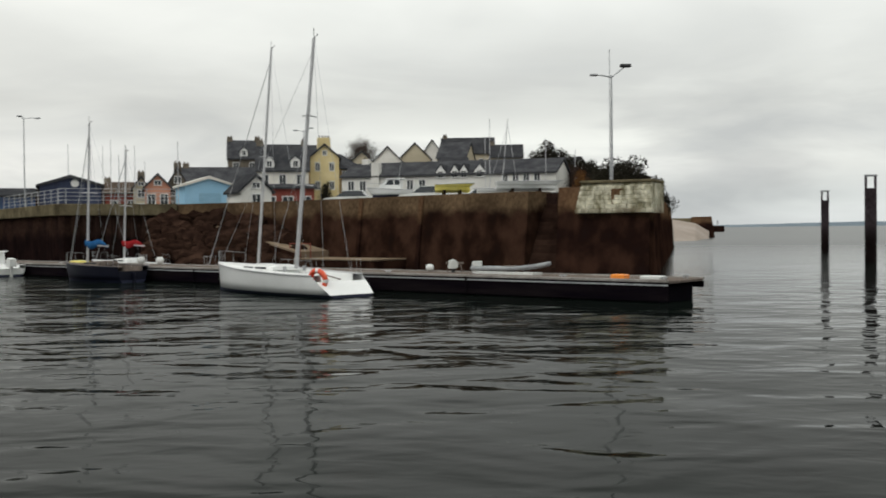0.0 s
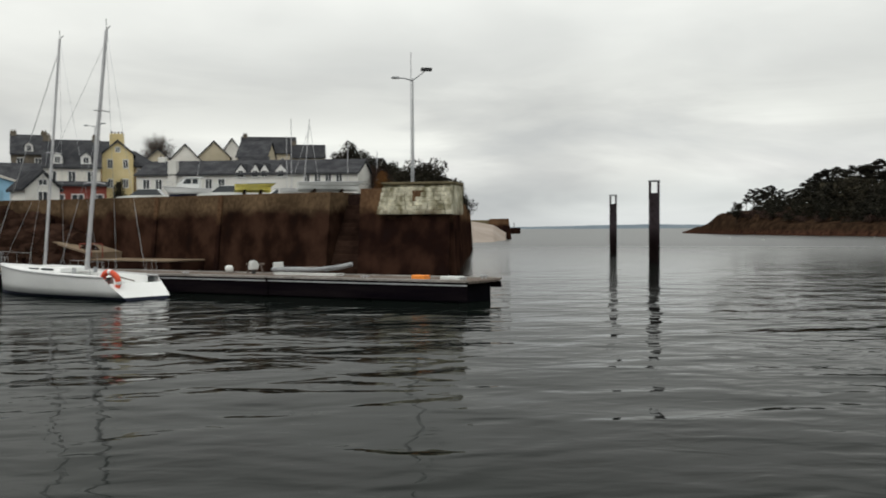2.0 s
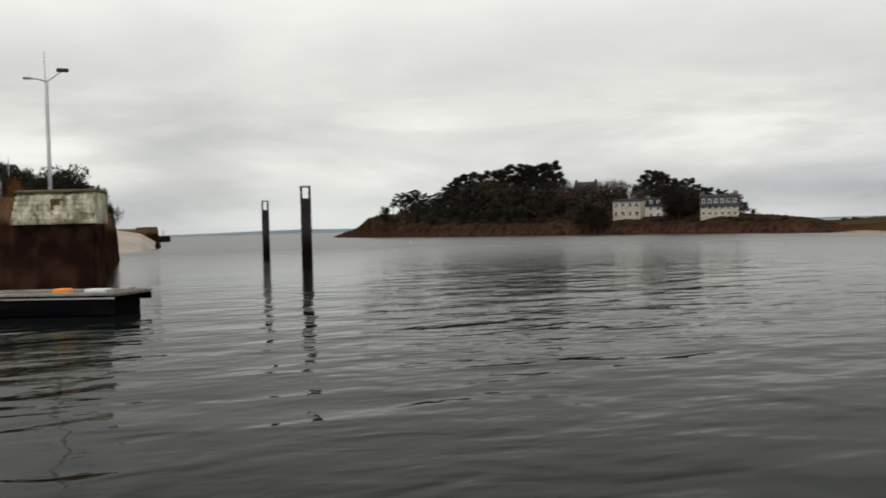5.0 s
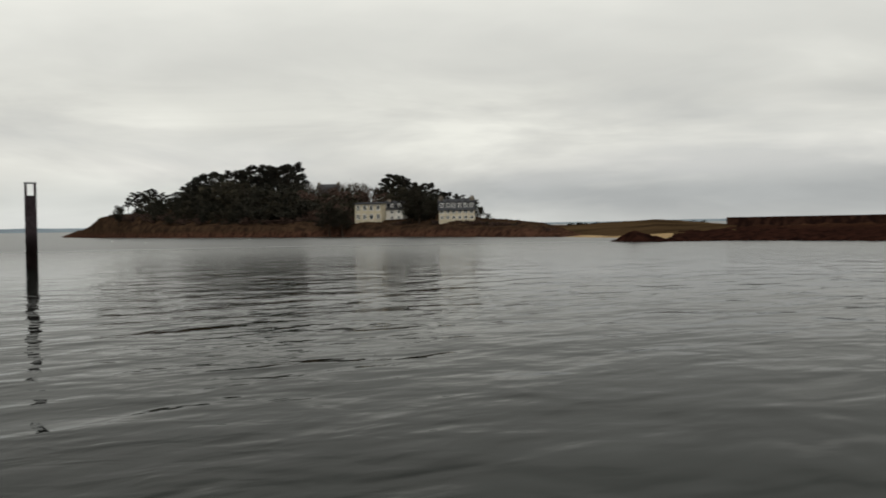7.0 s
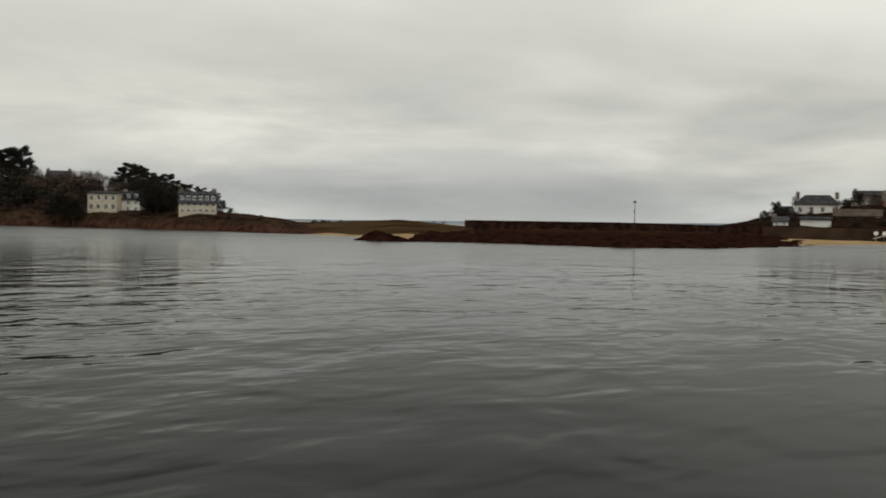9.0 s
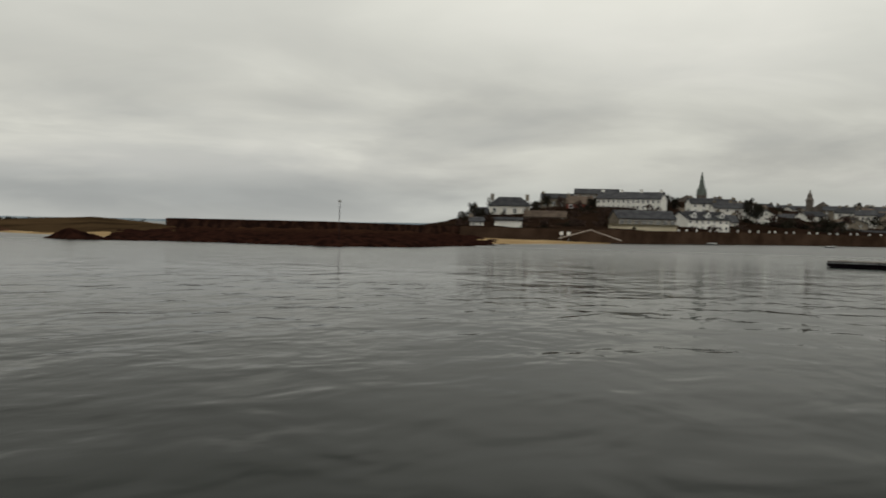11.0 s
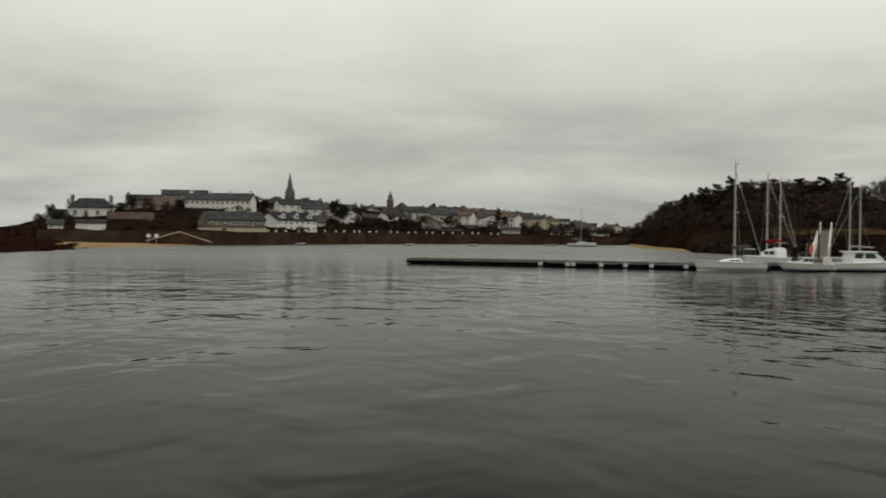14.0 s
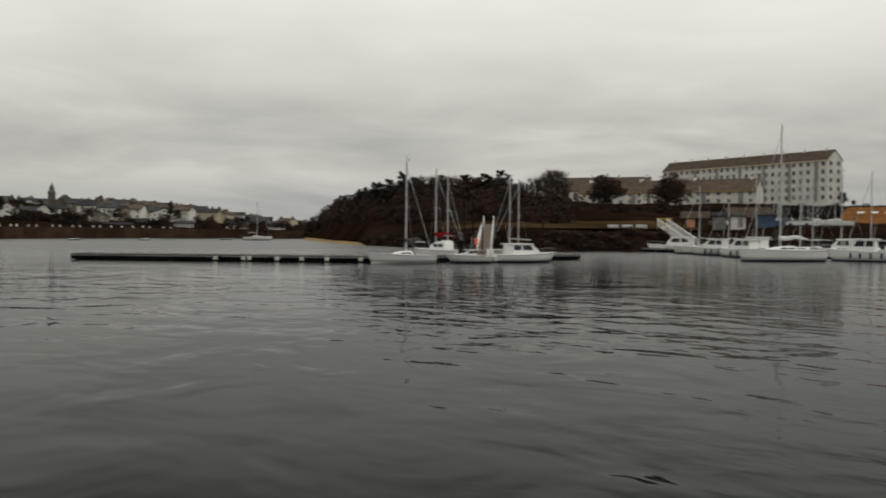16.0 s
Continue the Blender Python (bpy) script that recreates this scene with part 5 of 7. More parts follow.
def heading(stern, bow, z=0.0):
    s, b = Vector(stern), Vector(bow)
    return Matrix.Translation((s.x, s.y, z)) @ Matrix.Rotation(math.atan2(b.y - s.y, b.x - s.x), 4, "Z"), (b - s).length


def yacht(name, stern, bow, B, zs, zb, hullmat, bottommat, label, masts, cockpit=0.34, cabin=(0.36, 0.72, 0.3), tr=0.0, rake=0.3, group="sailing yachts", transom=0.75, rail=True, boot=0.14, deckmat="gel"):
    m, L = heading(stern, bow)
    ob = thing(name, m, label, "sailing yacht", group)
    st, xat = make_hull(ob, L, B, zs, zb, hullmat, bottommat, transom, rake, tr, boot, cockpit * L, 0.32, deckmat)
    zd = zs + (zb - zs) * 0.3
    coachroof(ob, cabin[0] * L, cabin[1] * L, B * 0.27, zd + 0.02, cabin[2], deckmat)
    for kw in masts:
        kw = dict(kw)
        x = kw.pop("s") * L
        rig(ob, x, zd + cabin[2] * 0.5, kw.pop("top"), L, zb, B, **kw)
    if rail:
        rails(ob, st, xat, 0.85, 1.0, 0.5, 1)
        rails(ob, st, xat, 0.0, 0.15, 0.55, 1)
    return ob, L


def cruiser(name, stern, bow, B, zs, zb, hullmat, label, cab=(0.28, 0.66, 1.05), group="motor boats", bottommat="antifoul", flybridge=False, rail=True, topmat="gel"):
    m, L = heading(stern, bow)
    ob = thing(name, m, label, "motor boat", group)
    st, xat = make_hull(ob, L, B, zs, zb, hullmat, bottommat, 0.9, 0.5, 0.0, 0.12, 0.26 * L, 0.4, deckmat="gel")
    x0, x1, h = cab[0] * L, cab[1] * L, cab[2]
    z0 = zs + (zb - zs) * 0.25
    w = B * 0.36
    bm = bmesh.new()
    loft(bm, [[(a, s * w, z) for a, z in ((x0, z0), (x1 + 0.75, z0 + 0.05), (x1 + 0.55, z0 + h * 0.45), (x1 - 0.05, z0 + h * 0.94), (x0, z0 + h * 0.94))] for s in (1, -1)])
    c = part("wheelhouse", bm, M["gel"], ob)
    part("wheelhouse_roof", bevelled(x0 - 0.25, x1 + 0.12, -w - 0.08, w + 0.08, z0 + h * 0.94, z0 + h * 1.03, 0.03), M[topmat], c)
    for sgn in (1, -1):
        for a, b in ((0.06, 0.44), (0.52, 0.94)):
            xa, xb = x0 + (x1 - x0) * a, x0 + (x1 - x0) * b
            bm = bmesh.new()
            lo, hi = sorted((sgn * (w - 0.02), sgn * (w + 0.012)))
            prism(bm, [(xa, z0 + h * 0.42), (xb + (0.2 if b > 0.8 else 0), z0 + h * 0.42), (xb - (0.05 if b > 0.8 else 0), z0 + h * 0.86), (xa, z0 + h * 0.86)], lo, hi, "y")
            part("side_window", bm, M["glass"], c)
    bm = bmesh.new()
    loft(bm, [[(x1 + 0.56, s, z0 + h * 0.48), (x1 + 0.02, s, z0 + h * 0.92), (x1 - 0.02, s, z0 + h * 0.9), (x1 + 0.5, s, z0 + h * 0.46)] for s in (w * 0.86, -w * 0.86)])
    part("windscreen", bm, M["glass"], c)
    if rail:
        rails(ob, st, xat, 0.62, 1.0, 0.42, 1)
    bm = bmesh.new()
    tube(bm, [(x0 + 0.2, 0, z0 + h), (x0 + 0.1, 0, z0 + h + 1.1)], 0.02, n=4)
    tube(bm, [(x0 + 0.2, 0.3, z0 + h), (x0 - 0.1, 0.3, z0 + h + 1.6)], 0.012, n=4)
    part("aerial", bm, M["steel"], c)
    bm = bmesh.new()
    prism(bm, [(-0.45, 0.55), (0.05, 0.55), (0.02, 0.95), (-0.12, 1.05), (-0.42, 0.98)], -0.18, 0.18, "y")
    prism(bm, [(-0.3, 0.6), (-0.12, 0.6), (-0.15, -0.4), (-0.27, -0.4)], -0.06, 0.06, "y")
    part("outboard", bm, M["geldirty"], ob)
    return ob


def hull_fenders(ob, L, B, z):
    """Dark fenders hung along both sides of a hull."""
    for sgn in (1, -1):
        for f in (0.12, 0.3, 0.48, 0.64):
            bm = bmesh.new()
            x, y = f * L, sgn * (B * (0.5 if f < 0.5 else 0.46) + 0.06)
            loft(bm, [[(x + math.cos(a) * rr, y + math.sin(a) * rr, z + h) for a in (2 * math.pi * k / 8 for k in range(8))] for rr, h in ((0.03, -0.58), (0.1, -0.5), (0.1, -0.1), (0.03, -0.02))])
            part("fender", bm, M["antifoul"], ob, "dark blue hanging fender", smooth=True)


def outboard(parent, c, turn, s=1.0):
    bm = bmesh.new()
    prism(bm, [(-0.30, 0.55), (0.1, 0.55), (0.14, 0.8), (0.0, 0.98), (-0.26, 0.95)], -0.16, 0.16, "y")
    bmesh.ops.bevel(bm, geom=bm.edges[:], offset=0.04, segments=2, affect="EDGES")
    o = part("outboard", bm, M["geldirty"], parent, "pale grey outboard cowl")
    o.matrix_basis = pose(*c, 0, 0, turn) @ Matrix.Diagonal((s, s, s, 1))
    bm = bmesh.new()
    prism(bm, [(-0.16, 0.58), (0.0, 0.58), (-0.02, -0.3), (-0.13, -0.3)], -0.05, 0.05, "y")
    part("leg", bm, M["black"], o)


def dinghy(name, stern, bow, B, label, material="rubber", engine=True, r=0.21):
    m, L = heading(stern, bow)
    ob = thing(name, m, label, "dinghy", "dinghies")
    bm = bmesh.new()
    y = B / 2 - 0.2
    tube(bm, [(0, y, 0.28), (L * 0.6, y, 0.30), (L * 0.85, y * 0.6, 0.40), (L, 0, 0.5), (L * 0.85, -y * 0.6, 0.40), (L * 0.6, -y, 0.30), (0, -y, 0.28)], r, n=10)
    part("tube", bm, M[material], ob, smooth=True)
    part("floor", box(bmesh.new(), 0.1, L * 0.85, -y, y, 0.08, 0.16), M["geldirty"], ob)
    part("thwart", bevelled(L * 0.4, L * 0.5, -y, y, 0.34, 0.40, 0.02), M["deck"], ob)
    part("transom", bevelled(0.0, 0.08, -y, y, 0.1, 0.55, 0.02), M["geldirty"], ob)
    if engine:
        outboard(ob, (-0.02, 0, 0.0), 0)
    return ob


# ---- the near pontoon ----
P0, P1 = Vector((7.05, 32.7)), Vector((-30.5, 65.1))          # front edge, from its free end
pdir = (P1 - P0).normalized()
pback = Vector((pdir.y, -pdir.x))
if pback.y < 0:
    pback = -pback


def pontoon(name, p, q, width, deck_z, label, seg=8.0, float_w=1.6, white_every=0, fascia="fascia"):
    p, q = Vector(p), Vector(q)
    if p.x * q.y - p.y * q.x < 0:
        p, q = q, p
    # local x runs so that y points away from the eye
    m = face_to((*p, 0), (*q, 0))
    if (m.to_3x3() @ Vector((0, 1, 0))).xy.dot(p) < 0:
        p, q = q, p
        m = face_to((*p, 0), (*q, 0))
    ln = (q - p).length
    ob = thing(name, m, label, "pontoon", "", "structure")
    n = max(1, round(ln / seg))
    w = ln / n
    for i in range(n):
        x0, x1 = i * w + 0.03, (i + 1) * w - 0.03
        part("deck", bevelled(x0, x1, 0.1, width - 0.1, deck_z - 0.09, deck_z, 0.015), M["deck"], ob)
        part("edge_beam", bevelled(x0, x1, -0.02, 0.12, deck_z - 0.05, deck_z + 0.04, 0.012), M["paleedge"], ob, "pale worn edge beam")
        part("edge_beam", bevelled(x0, x1, width - 0.12, width + 0.02, deck_z - 0.05, deck_z + 0.04, 0.012), M["paleedge"], ob, "pale worn edge beam")
        part("rub_strip", box(bmesh.new(), x0, x1, -0.01, 0.05, deck_z - 0.16, deck_z - 0.11), M["steel"], ob, "thin pale rubbing strip")
        part("fascia", box(bmesh.new(), x0, x1, 0.03, 0.09, 0.05, deck_z - 0.03), M[fascia], ob)
        part("fascia", box(bmesh.new(), x0, x1, width - 0.09, width - 0.03, deck_z - 0.30, deck_z - 0.1), M[fascia], ob)
        k = 2
        for j in range(k):
            xa = x0 + (x1 - x0) * (j + 0.08) / k
            xb = x0 + (x1 - x0) * (j + 0.92) / k
            part("float", bevelled(xa, xb, 0.14, width - 0.14, -0.35, deck_z - 0.14, 0.06), M["float"], ob)
        tubebm = bmesh.new()
        tube(tubebm, [(x0 + 0.02, 0.0, deck_z - 0.1), (x0 + 0.02, 0.0, 0.05)], 0.05)
        part("frame_leg", tubebm, M["fascia"], ob)
        bm = bmesh.new()
        tube(bm, [((x0 + x1) / 2 - 0.16, 0.25, deck_z + 0.09), ((x0 + x1) / 2 + 0.16, 0.25, deck_z + 0.09)], 0.025)
        tube(bm, [((x0 + x1) / 2 - 0.07, 0.25, deck_z - 0.01), ((x0 + x1) / 2 - 0.07, 0.25, deck_z + 0.09)], 0.02)
        tube(bm, [((x0 + x1) / 2 + 0.07, 0.25, deck_z - 0.01), ((x0 + x1) / 2 + 0.07, 0.25, deck_z + 0.09)], 0.02)
        part("cleat", bm, M["steel"], ob)
    return ob, m, ln


pont1, m1, l1 = pontoon("pontoon_near", P0, P1, 2.5, 0.70, "long floating pontoon with a grey deck and black floats")


def on_pontoon(s, back, z=0.0):
    """s metres from the free end of the near pontoon, back metres from its front edge."""
    v = P0 + pdir * (s - 1.45) + pback * back
    return Vector((v.x, v.y, z))


single("box", bevelled(-0.26, 0.26, -0.2, 0.2, 0.0, 0.16, 0.03), M["orange"], "small orange plastic box on the pontoon", "box", m=Matrix.Translation(on_pontoon(3.5, 0.5, 0.70)) @ Matrix.Rotation(math.atan2(pdir.y, pdir.x), 4, "Z"))
single("box", bevelled(-0.36, 0.36, -0.22, 0.22, 0.0, 0.13, 0.03), M["geldirty"], "flat white box on the pontoon", "box", m=Matrix.Translation(on_pontoon(2.4, 0.7, 0.70)) @ Matrix.Rotation(math.atan2(pdir.y, pdir.x), 4, "Z"))
for s, b in ((1.85, 1.9), (1.8, 0.35)):
    bm = bmesh.new()
    tube(bm, [(-0.11, 0, 0.1), (0.11, 0, 0.1)], 0.03); tube(bm, [(-0.06, 0, 0), (-0.06, 0, 0.1)], 0.025); tube(bm, [(0.06, 0, 0), (0.06, 0, 0.1)], 0.025)
    single("mooring_cleat", bm, M["steel"], "small steel mooring cleat at the pontoon end", "cleat", m=Matrix.Translation(on_pontoon(s, b, 0.70)))

# white racing yacht in front of the pontoon
white_yacht, LY = yacht("yacht", (-3.28, 37.45), (-9.42, 44.1), 2.7, 0.76, 1.08, "gel", "antifoul", "white racing yacht with open stern moored to the pontoon",
                        [dict(s=0.385, top=9.75, lean=(-0.5, -0.6), spread=2, boom=None, fore=None, r=0.085, wire=0.007)], cockpit=0.44, cabin=(0.46, 0.80, 0.20), tr=0.9, rake=0.1, transom=0.86, boot=0.09)
ring_buoy(white_yacht, (0.72, 0.97, 0.66), 0.32, 0.10, (75, 0, 15), "orange-red horseshoe lifebuoy on the stern rail")
part("locker", bevelled(1.9, 2.5, -0.5, 0.5, 0.3, 0.62, 0.05), M["gel"], white_yacht)
part("tiller", tube(bmesh.new(), [(0.7, 0, 0.62), (1.9, 0.05, 0.8)], 0.025), M["deck"], white_yacht)
for x in (3.2, 5.4):
    fender(white_yacht, (x, -1.42, 0.25))
bm = bmesh.new()
for y in (0.45, -0.45):
    tube(bm, [(3.6, y, 0.85), (3.6, y, 1.05)], 0.07, n=8)
part("winch", bm, M["steel"], white_yacht, "steel winches")

# second yacht behind the pontoon, its mast beside the first
q0, q1 = on_pontoon(22.5, 3.9), on_pontoon(30.4, 3.9)
grey_yacht, _ = yacht("yacht", q0.xy, q1.xy, 2.3, 0.50, 0.62, "geldirty", "antifoul", "small white yacht moored behind the pontoon", [dict(s=0.48, top=11.45, lean=(-0.5, -0.6), spread=1, r=0.075)], cockpit=0.36, cabin=(0.36, 0.7, 0.22))
# dark-hulled sloop and its neighbour further along
b0, b1 = on_pontoon(29.4, -1.2), on_pontoon(35.2, -1.2)
dark_yacht, _ = yacht("yacht", b0.xy, b1.xy, 2.2, 0.74, 0.9, "navygel", "antifoul", "small navy-hulled sloop with a blue sail cover and a yellow bag", [dict(s=0.70, top=7.9, lean=(-0.1, -0.15), cover="bluecloth", boom=1.9, spread=1)], cockpit=0.34, cabin=(0.36, 0.7, 0.18), boot=0.12, deckmat="deck")
part("sail_bag", bevelled(4.3, 5.3, -0.3, 0.3, 0.80, 1.0, 0.1, 2), M["yellowgel"], dark_yacht, "yellow sail bag on the foredeck")
part("rudder", bevelled(-0.18, 0.02, -0.04, 0.04, -0.3, 0.5, 0.02), M["navygel"], dark_yacht)
b0, b1 = on_pontoon(34.9, 3.9), on_pontoon(41.3, 3.9)
red_yacht, _ = yacht("yacht", b0.xy, b1.xy, 2.1, 0.62, 0.78, "geldirty", "antifoul", "small sloop with a red sail cover behind the pontoon", [dict(s=0.52, top=7.0, lean=(-0.1, -0.15), cover="redcloth", boom=2.0, spread=1)], cockpit=0.34, cabin=(0.36, 0.7, 0.25))
for s in (31.9, 33.6):
    bm = bmesh.new(); ball(bm, (0, 0, 0.22), 0.22)
    single("buoy", bm, M["geldirty"], "round white mooring buoy lying on the pontoon", "buoy", "buoys on the pontoon", m=Matrix.Translation(on_pontoon(s, 2.0, 0.70)), smooth=True)
b0, b1 = on_pontoon(41.6, -1.2), on_pontoon(47.6, -1.2)
cruiser("motor_boat", b0.xy, b1.xy, 2.1, 0.6, 0.8, "geldirty", "small pale motor boat at the pontoon", cab=(0.34, 0.6, 0.75))
# tenders behind the pontoon
d0, d1 = on_pontoon(10.6, 1.75), on_pontoon(7.2, 1.75)
tender = dinghy("dinghy", d0.xy, d1.xy, 0.95, "pale inflatable tender lying on the pontoon", "rubber", False, 0.085)
tender.matrix_world = Matrix.Translation((0, 0, 0.62)) @ tender.matrix_world
bm = bmesh.new(); ball(bm, (0, 0, 0.16), 0.17, 0.95)
single("buoy", bm, M["geldirty"], "round white mooring buoy lying on the pontoon", "buoy", "buoys on the pontoon", m=Matrix.Translation(on_pontoon(13.3, 2.1, 0.70)), smooth=True)

# outboard motor on a trestle
trestle = thing("outboard_motor", Matrix.Translation(on_pontoon(11.9, 2.0, 0.70)), "pale grey outboard motor on a trestle on the pontoon", "outboard motor")
for x in (-0.3, 0.3):
    part("trestle_leg", tube(bmesh.new(), [(x, 0, 0), (x * 0.7, 0, 0.35)], 0.03), M["deck"], trestle)
part("trestle_bar", bevelled(-0.35, 0.35, -0.04, 0.04, 0.33, 0.41, 0.01), M["deck"], trestle)
outboard(trestle, (0.0, 0, -0.32), 25, 0.85)

# mooring piles in the fairway
for a, d, top, w in ((-20.1, 97, 5.35, 0.33), (-22.28, 72, 5.5, 0.36)):
    ob = thing("mooring_pile", Matrix.Translation(at(a, d)) @ Matrix.Rotation(radians(a), 4, "Z"), "tall weathered steel mooring pile in the water", "mooring pile", "mooring piles")
    bm = bmesh.new()
    prism(bm, [(-w, -w * .8), (-w * .35, -w * .8), (-w * .35, -w * .5), (w * .35, -w * .5), (w * .35, -w * .8), (w, -w * .8), (w, w * .8), (-w, w * .8)], -1.5, top - 0.75)
    part("shaft", bm, M["rust"], ob)
    for sx in (-1, 1):
        part("cheek", box(bmesh.new(), sx * w - (0.16 if sx > 0 else 0), sx * w + (0.16 if sx < 0 else 0), -w * .8, w * .8, top - 0.75, top), M["rust"], ob)
    part("cap", bevelled(-w - 0.03, w + 0.03, -w * .85, w * .85, top, top + 0.12, 0.02), M["steel"], ob)

# ---- things on the quay ----


def lamp_post(base, h, arms, label):
    ob = thing("street_lamp", Matrix.Translation(base), label, "street lamp", "street lamps")
    bm = bmesh.new()
    tube(bm, [(0, 0, -0.3), (0, 0, h)], 0.075, 0.04, 8)
    part("pole", bm, M["steel"], ob)
    part("base_plate", bevelled(-0.2, 0.2, -0.2, 0.2, 0.0, 0.06, 0.015), M["steel"], ob)
    for dx, up, big in arms:
        bm = bmesh.new()
        tube(bm, [(0, 0, h - 0.12), (dx * 0.5, 0, h + up * 0.4), (dx, 0, h + up)], 0.045, 0.03)
        a = part("arm", bm, M["steel"], ob)
        sgn = 1 if dx > 0 else -1
        bm = bevelled(dx - 0.3 * big, dx + 0.3 * big, -0.13 * big, 0.13 * big, h + up - 0.06 * big, h + up + 0.12 * big, 0.04)
        part("lamp_head", bm, M["black" if big > 1 else "steel"], a)
    return ob


lamp_post(at(-9.22, 60, 4.42), 6.6, ((-1.0, 0.0, 0.75), (0.8, 0.5, 1.05)), "tall grey twin-arm lamp post at the quay head")
bm = bmesh.new(); tube(bm, [(0, 0, 0), (0, 0, 8.2)], 0.035, 0.02)
single("flagpole", bm, M["steel"], "thin bare pole beside the lamp", "pole", m=Matrix.Translation(at(-9.12, 60.6, 4.4)))
lamp_post(at(21.8, 102, 4.4), 8.5, ((-0.35, 0.1, 0.8), (1.3, -0.1, 0.8)), "tall grey lamp post behind the boathouses")
lamp_post(at(7.55, 118, 4.4), 9.2, ((-0.9, 0.0, 0.8), (0.9, 0.25, 0.8)), "grey lamp post before the village houses")
for a, d, h in ((-5.65, 105, 7.0), (-7.25, 100, 5.4), (-2.6, 95, 8.0), (-2.35, 96, 6.5), (14.2, 100, 6.4), (17.2, 112, 6.0), (18.6, 120, 7.5), (16.9, 125, 8.0), (17.6, 125, 8.6), (16.4, 118, 7.4), (15.9, 130, 6.4), (19.7, 125, 8.0), (18.0, 132, 8.5)):
    bm = bmesh.new(); tube(bm, [(0, 0, -0.2), (0, 0, h)], 0.045, 0.03)
    single("bare_mast", bm, M["alu"], "bare mast of a boat laid up on the quay", "mast", "laid-up masts", m=Matrix.Translation(at(a, d, 4.4)))
# rail along the sheet piling
for p, q in (("a", "b"), ("b", "c")):
    m = face_to((*Q[p], QZ), (*Q[q], QZ))
    ln = (Vector(Q[q]) - Vector(Q[p])).length
    rail = thing("quay_rail", m, "grey galvanised guard rail along the quay edge", "railing", "quay rails")
    n = int(ln / 1.8)
    for i in range(n + 1):
        part("post", tube(bmesh.new(), [(ln * i / n, 0.5, 0), (ln * i / n, 0.5, 1.1)], 0.035, n=5), M["steel"], rail)
    for z in (0.3, 0.57, 0.84, 1.1):
        part("rail_bar", tube(bmesh.new(), [(0, 0.5, z), (ln, 0.5, z)], 0.022, n=5), M["steel"], rail)
bm = bmesh.new()
prism(bm, [(math.cos(k * math.pi / 8) * 0.35, math.sin(k * math.pi / 8) * 0.35) for k in range(16)], -0.08, -0.02, "y")
bh = bpy.data.objects["boathouse"]
o = part("badge", bm, M["sign"], bh, "round white badge")
o.matrix_basis = Matrix.Translation((2.9, 0, 2.35))


def laid_up(name, az, d, L, B, h, hullmat, label, turn, cabin=True, lift=0.55):
    c = at(az, d)
    t = radians(turn)
    e = Vector((math.cos(t), math.sin(t))) * L / 2
    if cabin:
        ob = cruiser(name, c.xy - e, c.xy + e, B, h * 0.7, h, hullmat, label, group="boats on the quay", cab=(0.3, 0.62, 0.9))
    else:
        m, ln = heading(c.xy - e, c.xy + e)
        ob = thing(name, m, label, "boat", "boats on the quay")
        make_hull(ob, L, B, h * 0.8, h, hullmat, hullmat, 0.4, 0.4)
    ob.matrix_world = Matrix.Translation((0, 0, QZ + lift)) @ ob.matrix_world
    for x in (0.25, 0.7):
        part("cradle", bevelled(x * L - 0.1, x * L + 0.1, -B * 0.35, B * 0.35, -lift, -0.1, 0.02), M["timber"], ob)
    return ob


laid_up("laid_up_boat", 2.7, 88, 3.6, 1.7, 0.75, "gel", "white motor boat with a wheelhouse parked on the quay", 172, lift=0.8)
laid_up("laid_up_boat", -0.55, 80, 2.7, 1.0, 0.42, "yellowgel", "yellow boat hull stored on a cradle on the quay", 8, cabin=False, lift=1.1)
laid_up("laid_up_boat", -3.6, 86, 5.2, 1.3, 0.5, "gel", "white sailing dinghy stored on the quay", 10, cabin=False, lift=0.9)
laid_up("laid_up_boat", -4.6, 82, 5.0, 1.2, 0.5, "geldirty", "pale catamaran hull stored on the quay", 14, cabin=False, lift=1.25)
bm = bmesh.new(); tube(bm, [(0, 0, 0), (0.6, 0, 6.4)], 0.05, 0.03); tube(bm, [(1.5, 0, 0.2), (0.6, 0, 5.8)], 0.02); tube(bm, [(-1.2, 0.3, 0.2), (0.6, 0, 5.8)], 0.02)
single("dinghy_mast", bm, M["alu"], "white dinghy mast with its stays on the quay", "mast", "laid-up masts", m=Matrix.Translation(at(-3.2, 86, 5.0)))


def car(az, d, turn, paint, label, z=QZ, s=1.0):
    ob = thing("car", Matrix.Translation(at(az, d, z)) @ Matrix.Rotation(radians(turn), 4, "Z"), label, "car", "parked cars")
    bm = bmesh.new()
    loft(bm, [[(-2.0, y, 0.3), (2.0, y, 0.3), (2.05, y, 0.62), (1.9, y * .97, 0.82), (0.9, y * .95, 0.92), (-1.95, y * .95, 0.95), (-2.05, y, 0.6)] for y in (0.85, -0.85)])
    part("body", bm, M[paint], ob)
    bm = bmesh.new()
    loft(bm, [[(-1.8, y, 0.93), (0.95, y, 0.9), (0.25, y * .84, 1.42), (-1.35, y * .84, 1.45)] for y in (0.78, -0.78)])
    part("cabin_glass", bm, M["glass"], ob)
    part("roof", bevelled(-1.35, 0.22, -0.66, 0.66, 1.42, 1.48, 0.02), M[paint], ob)
    for x in (-1.25, 1.3):
        for y in (-0.8, 0.8):
            w = part("wheel", prism(bmesh.new(), [(x + math.cos(k * math.pi / 8) * 0.31, 0.31 + math.sin(k * math.pi / 8) * 0.31) for k in range(16)], y - 0.1, y + 0.1, "y"), M["black"], ob)
    return ob


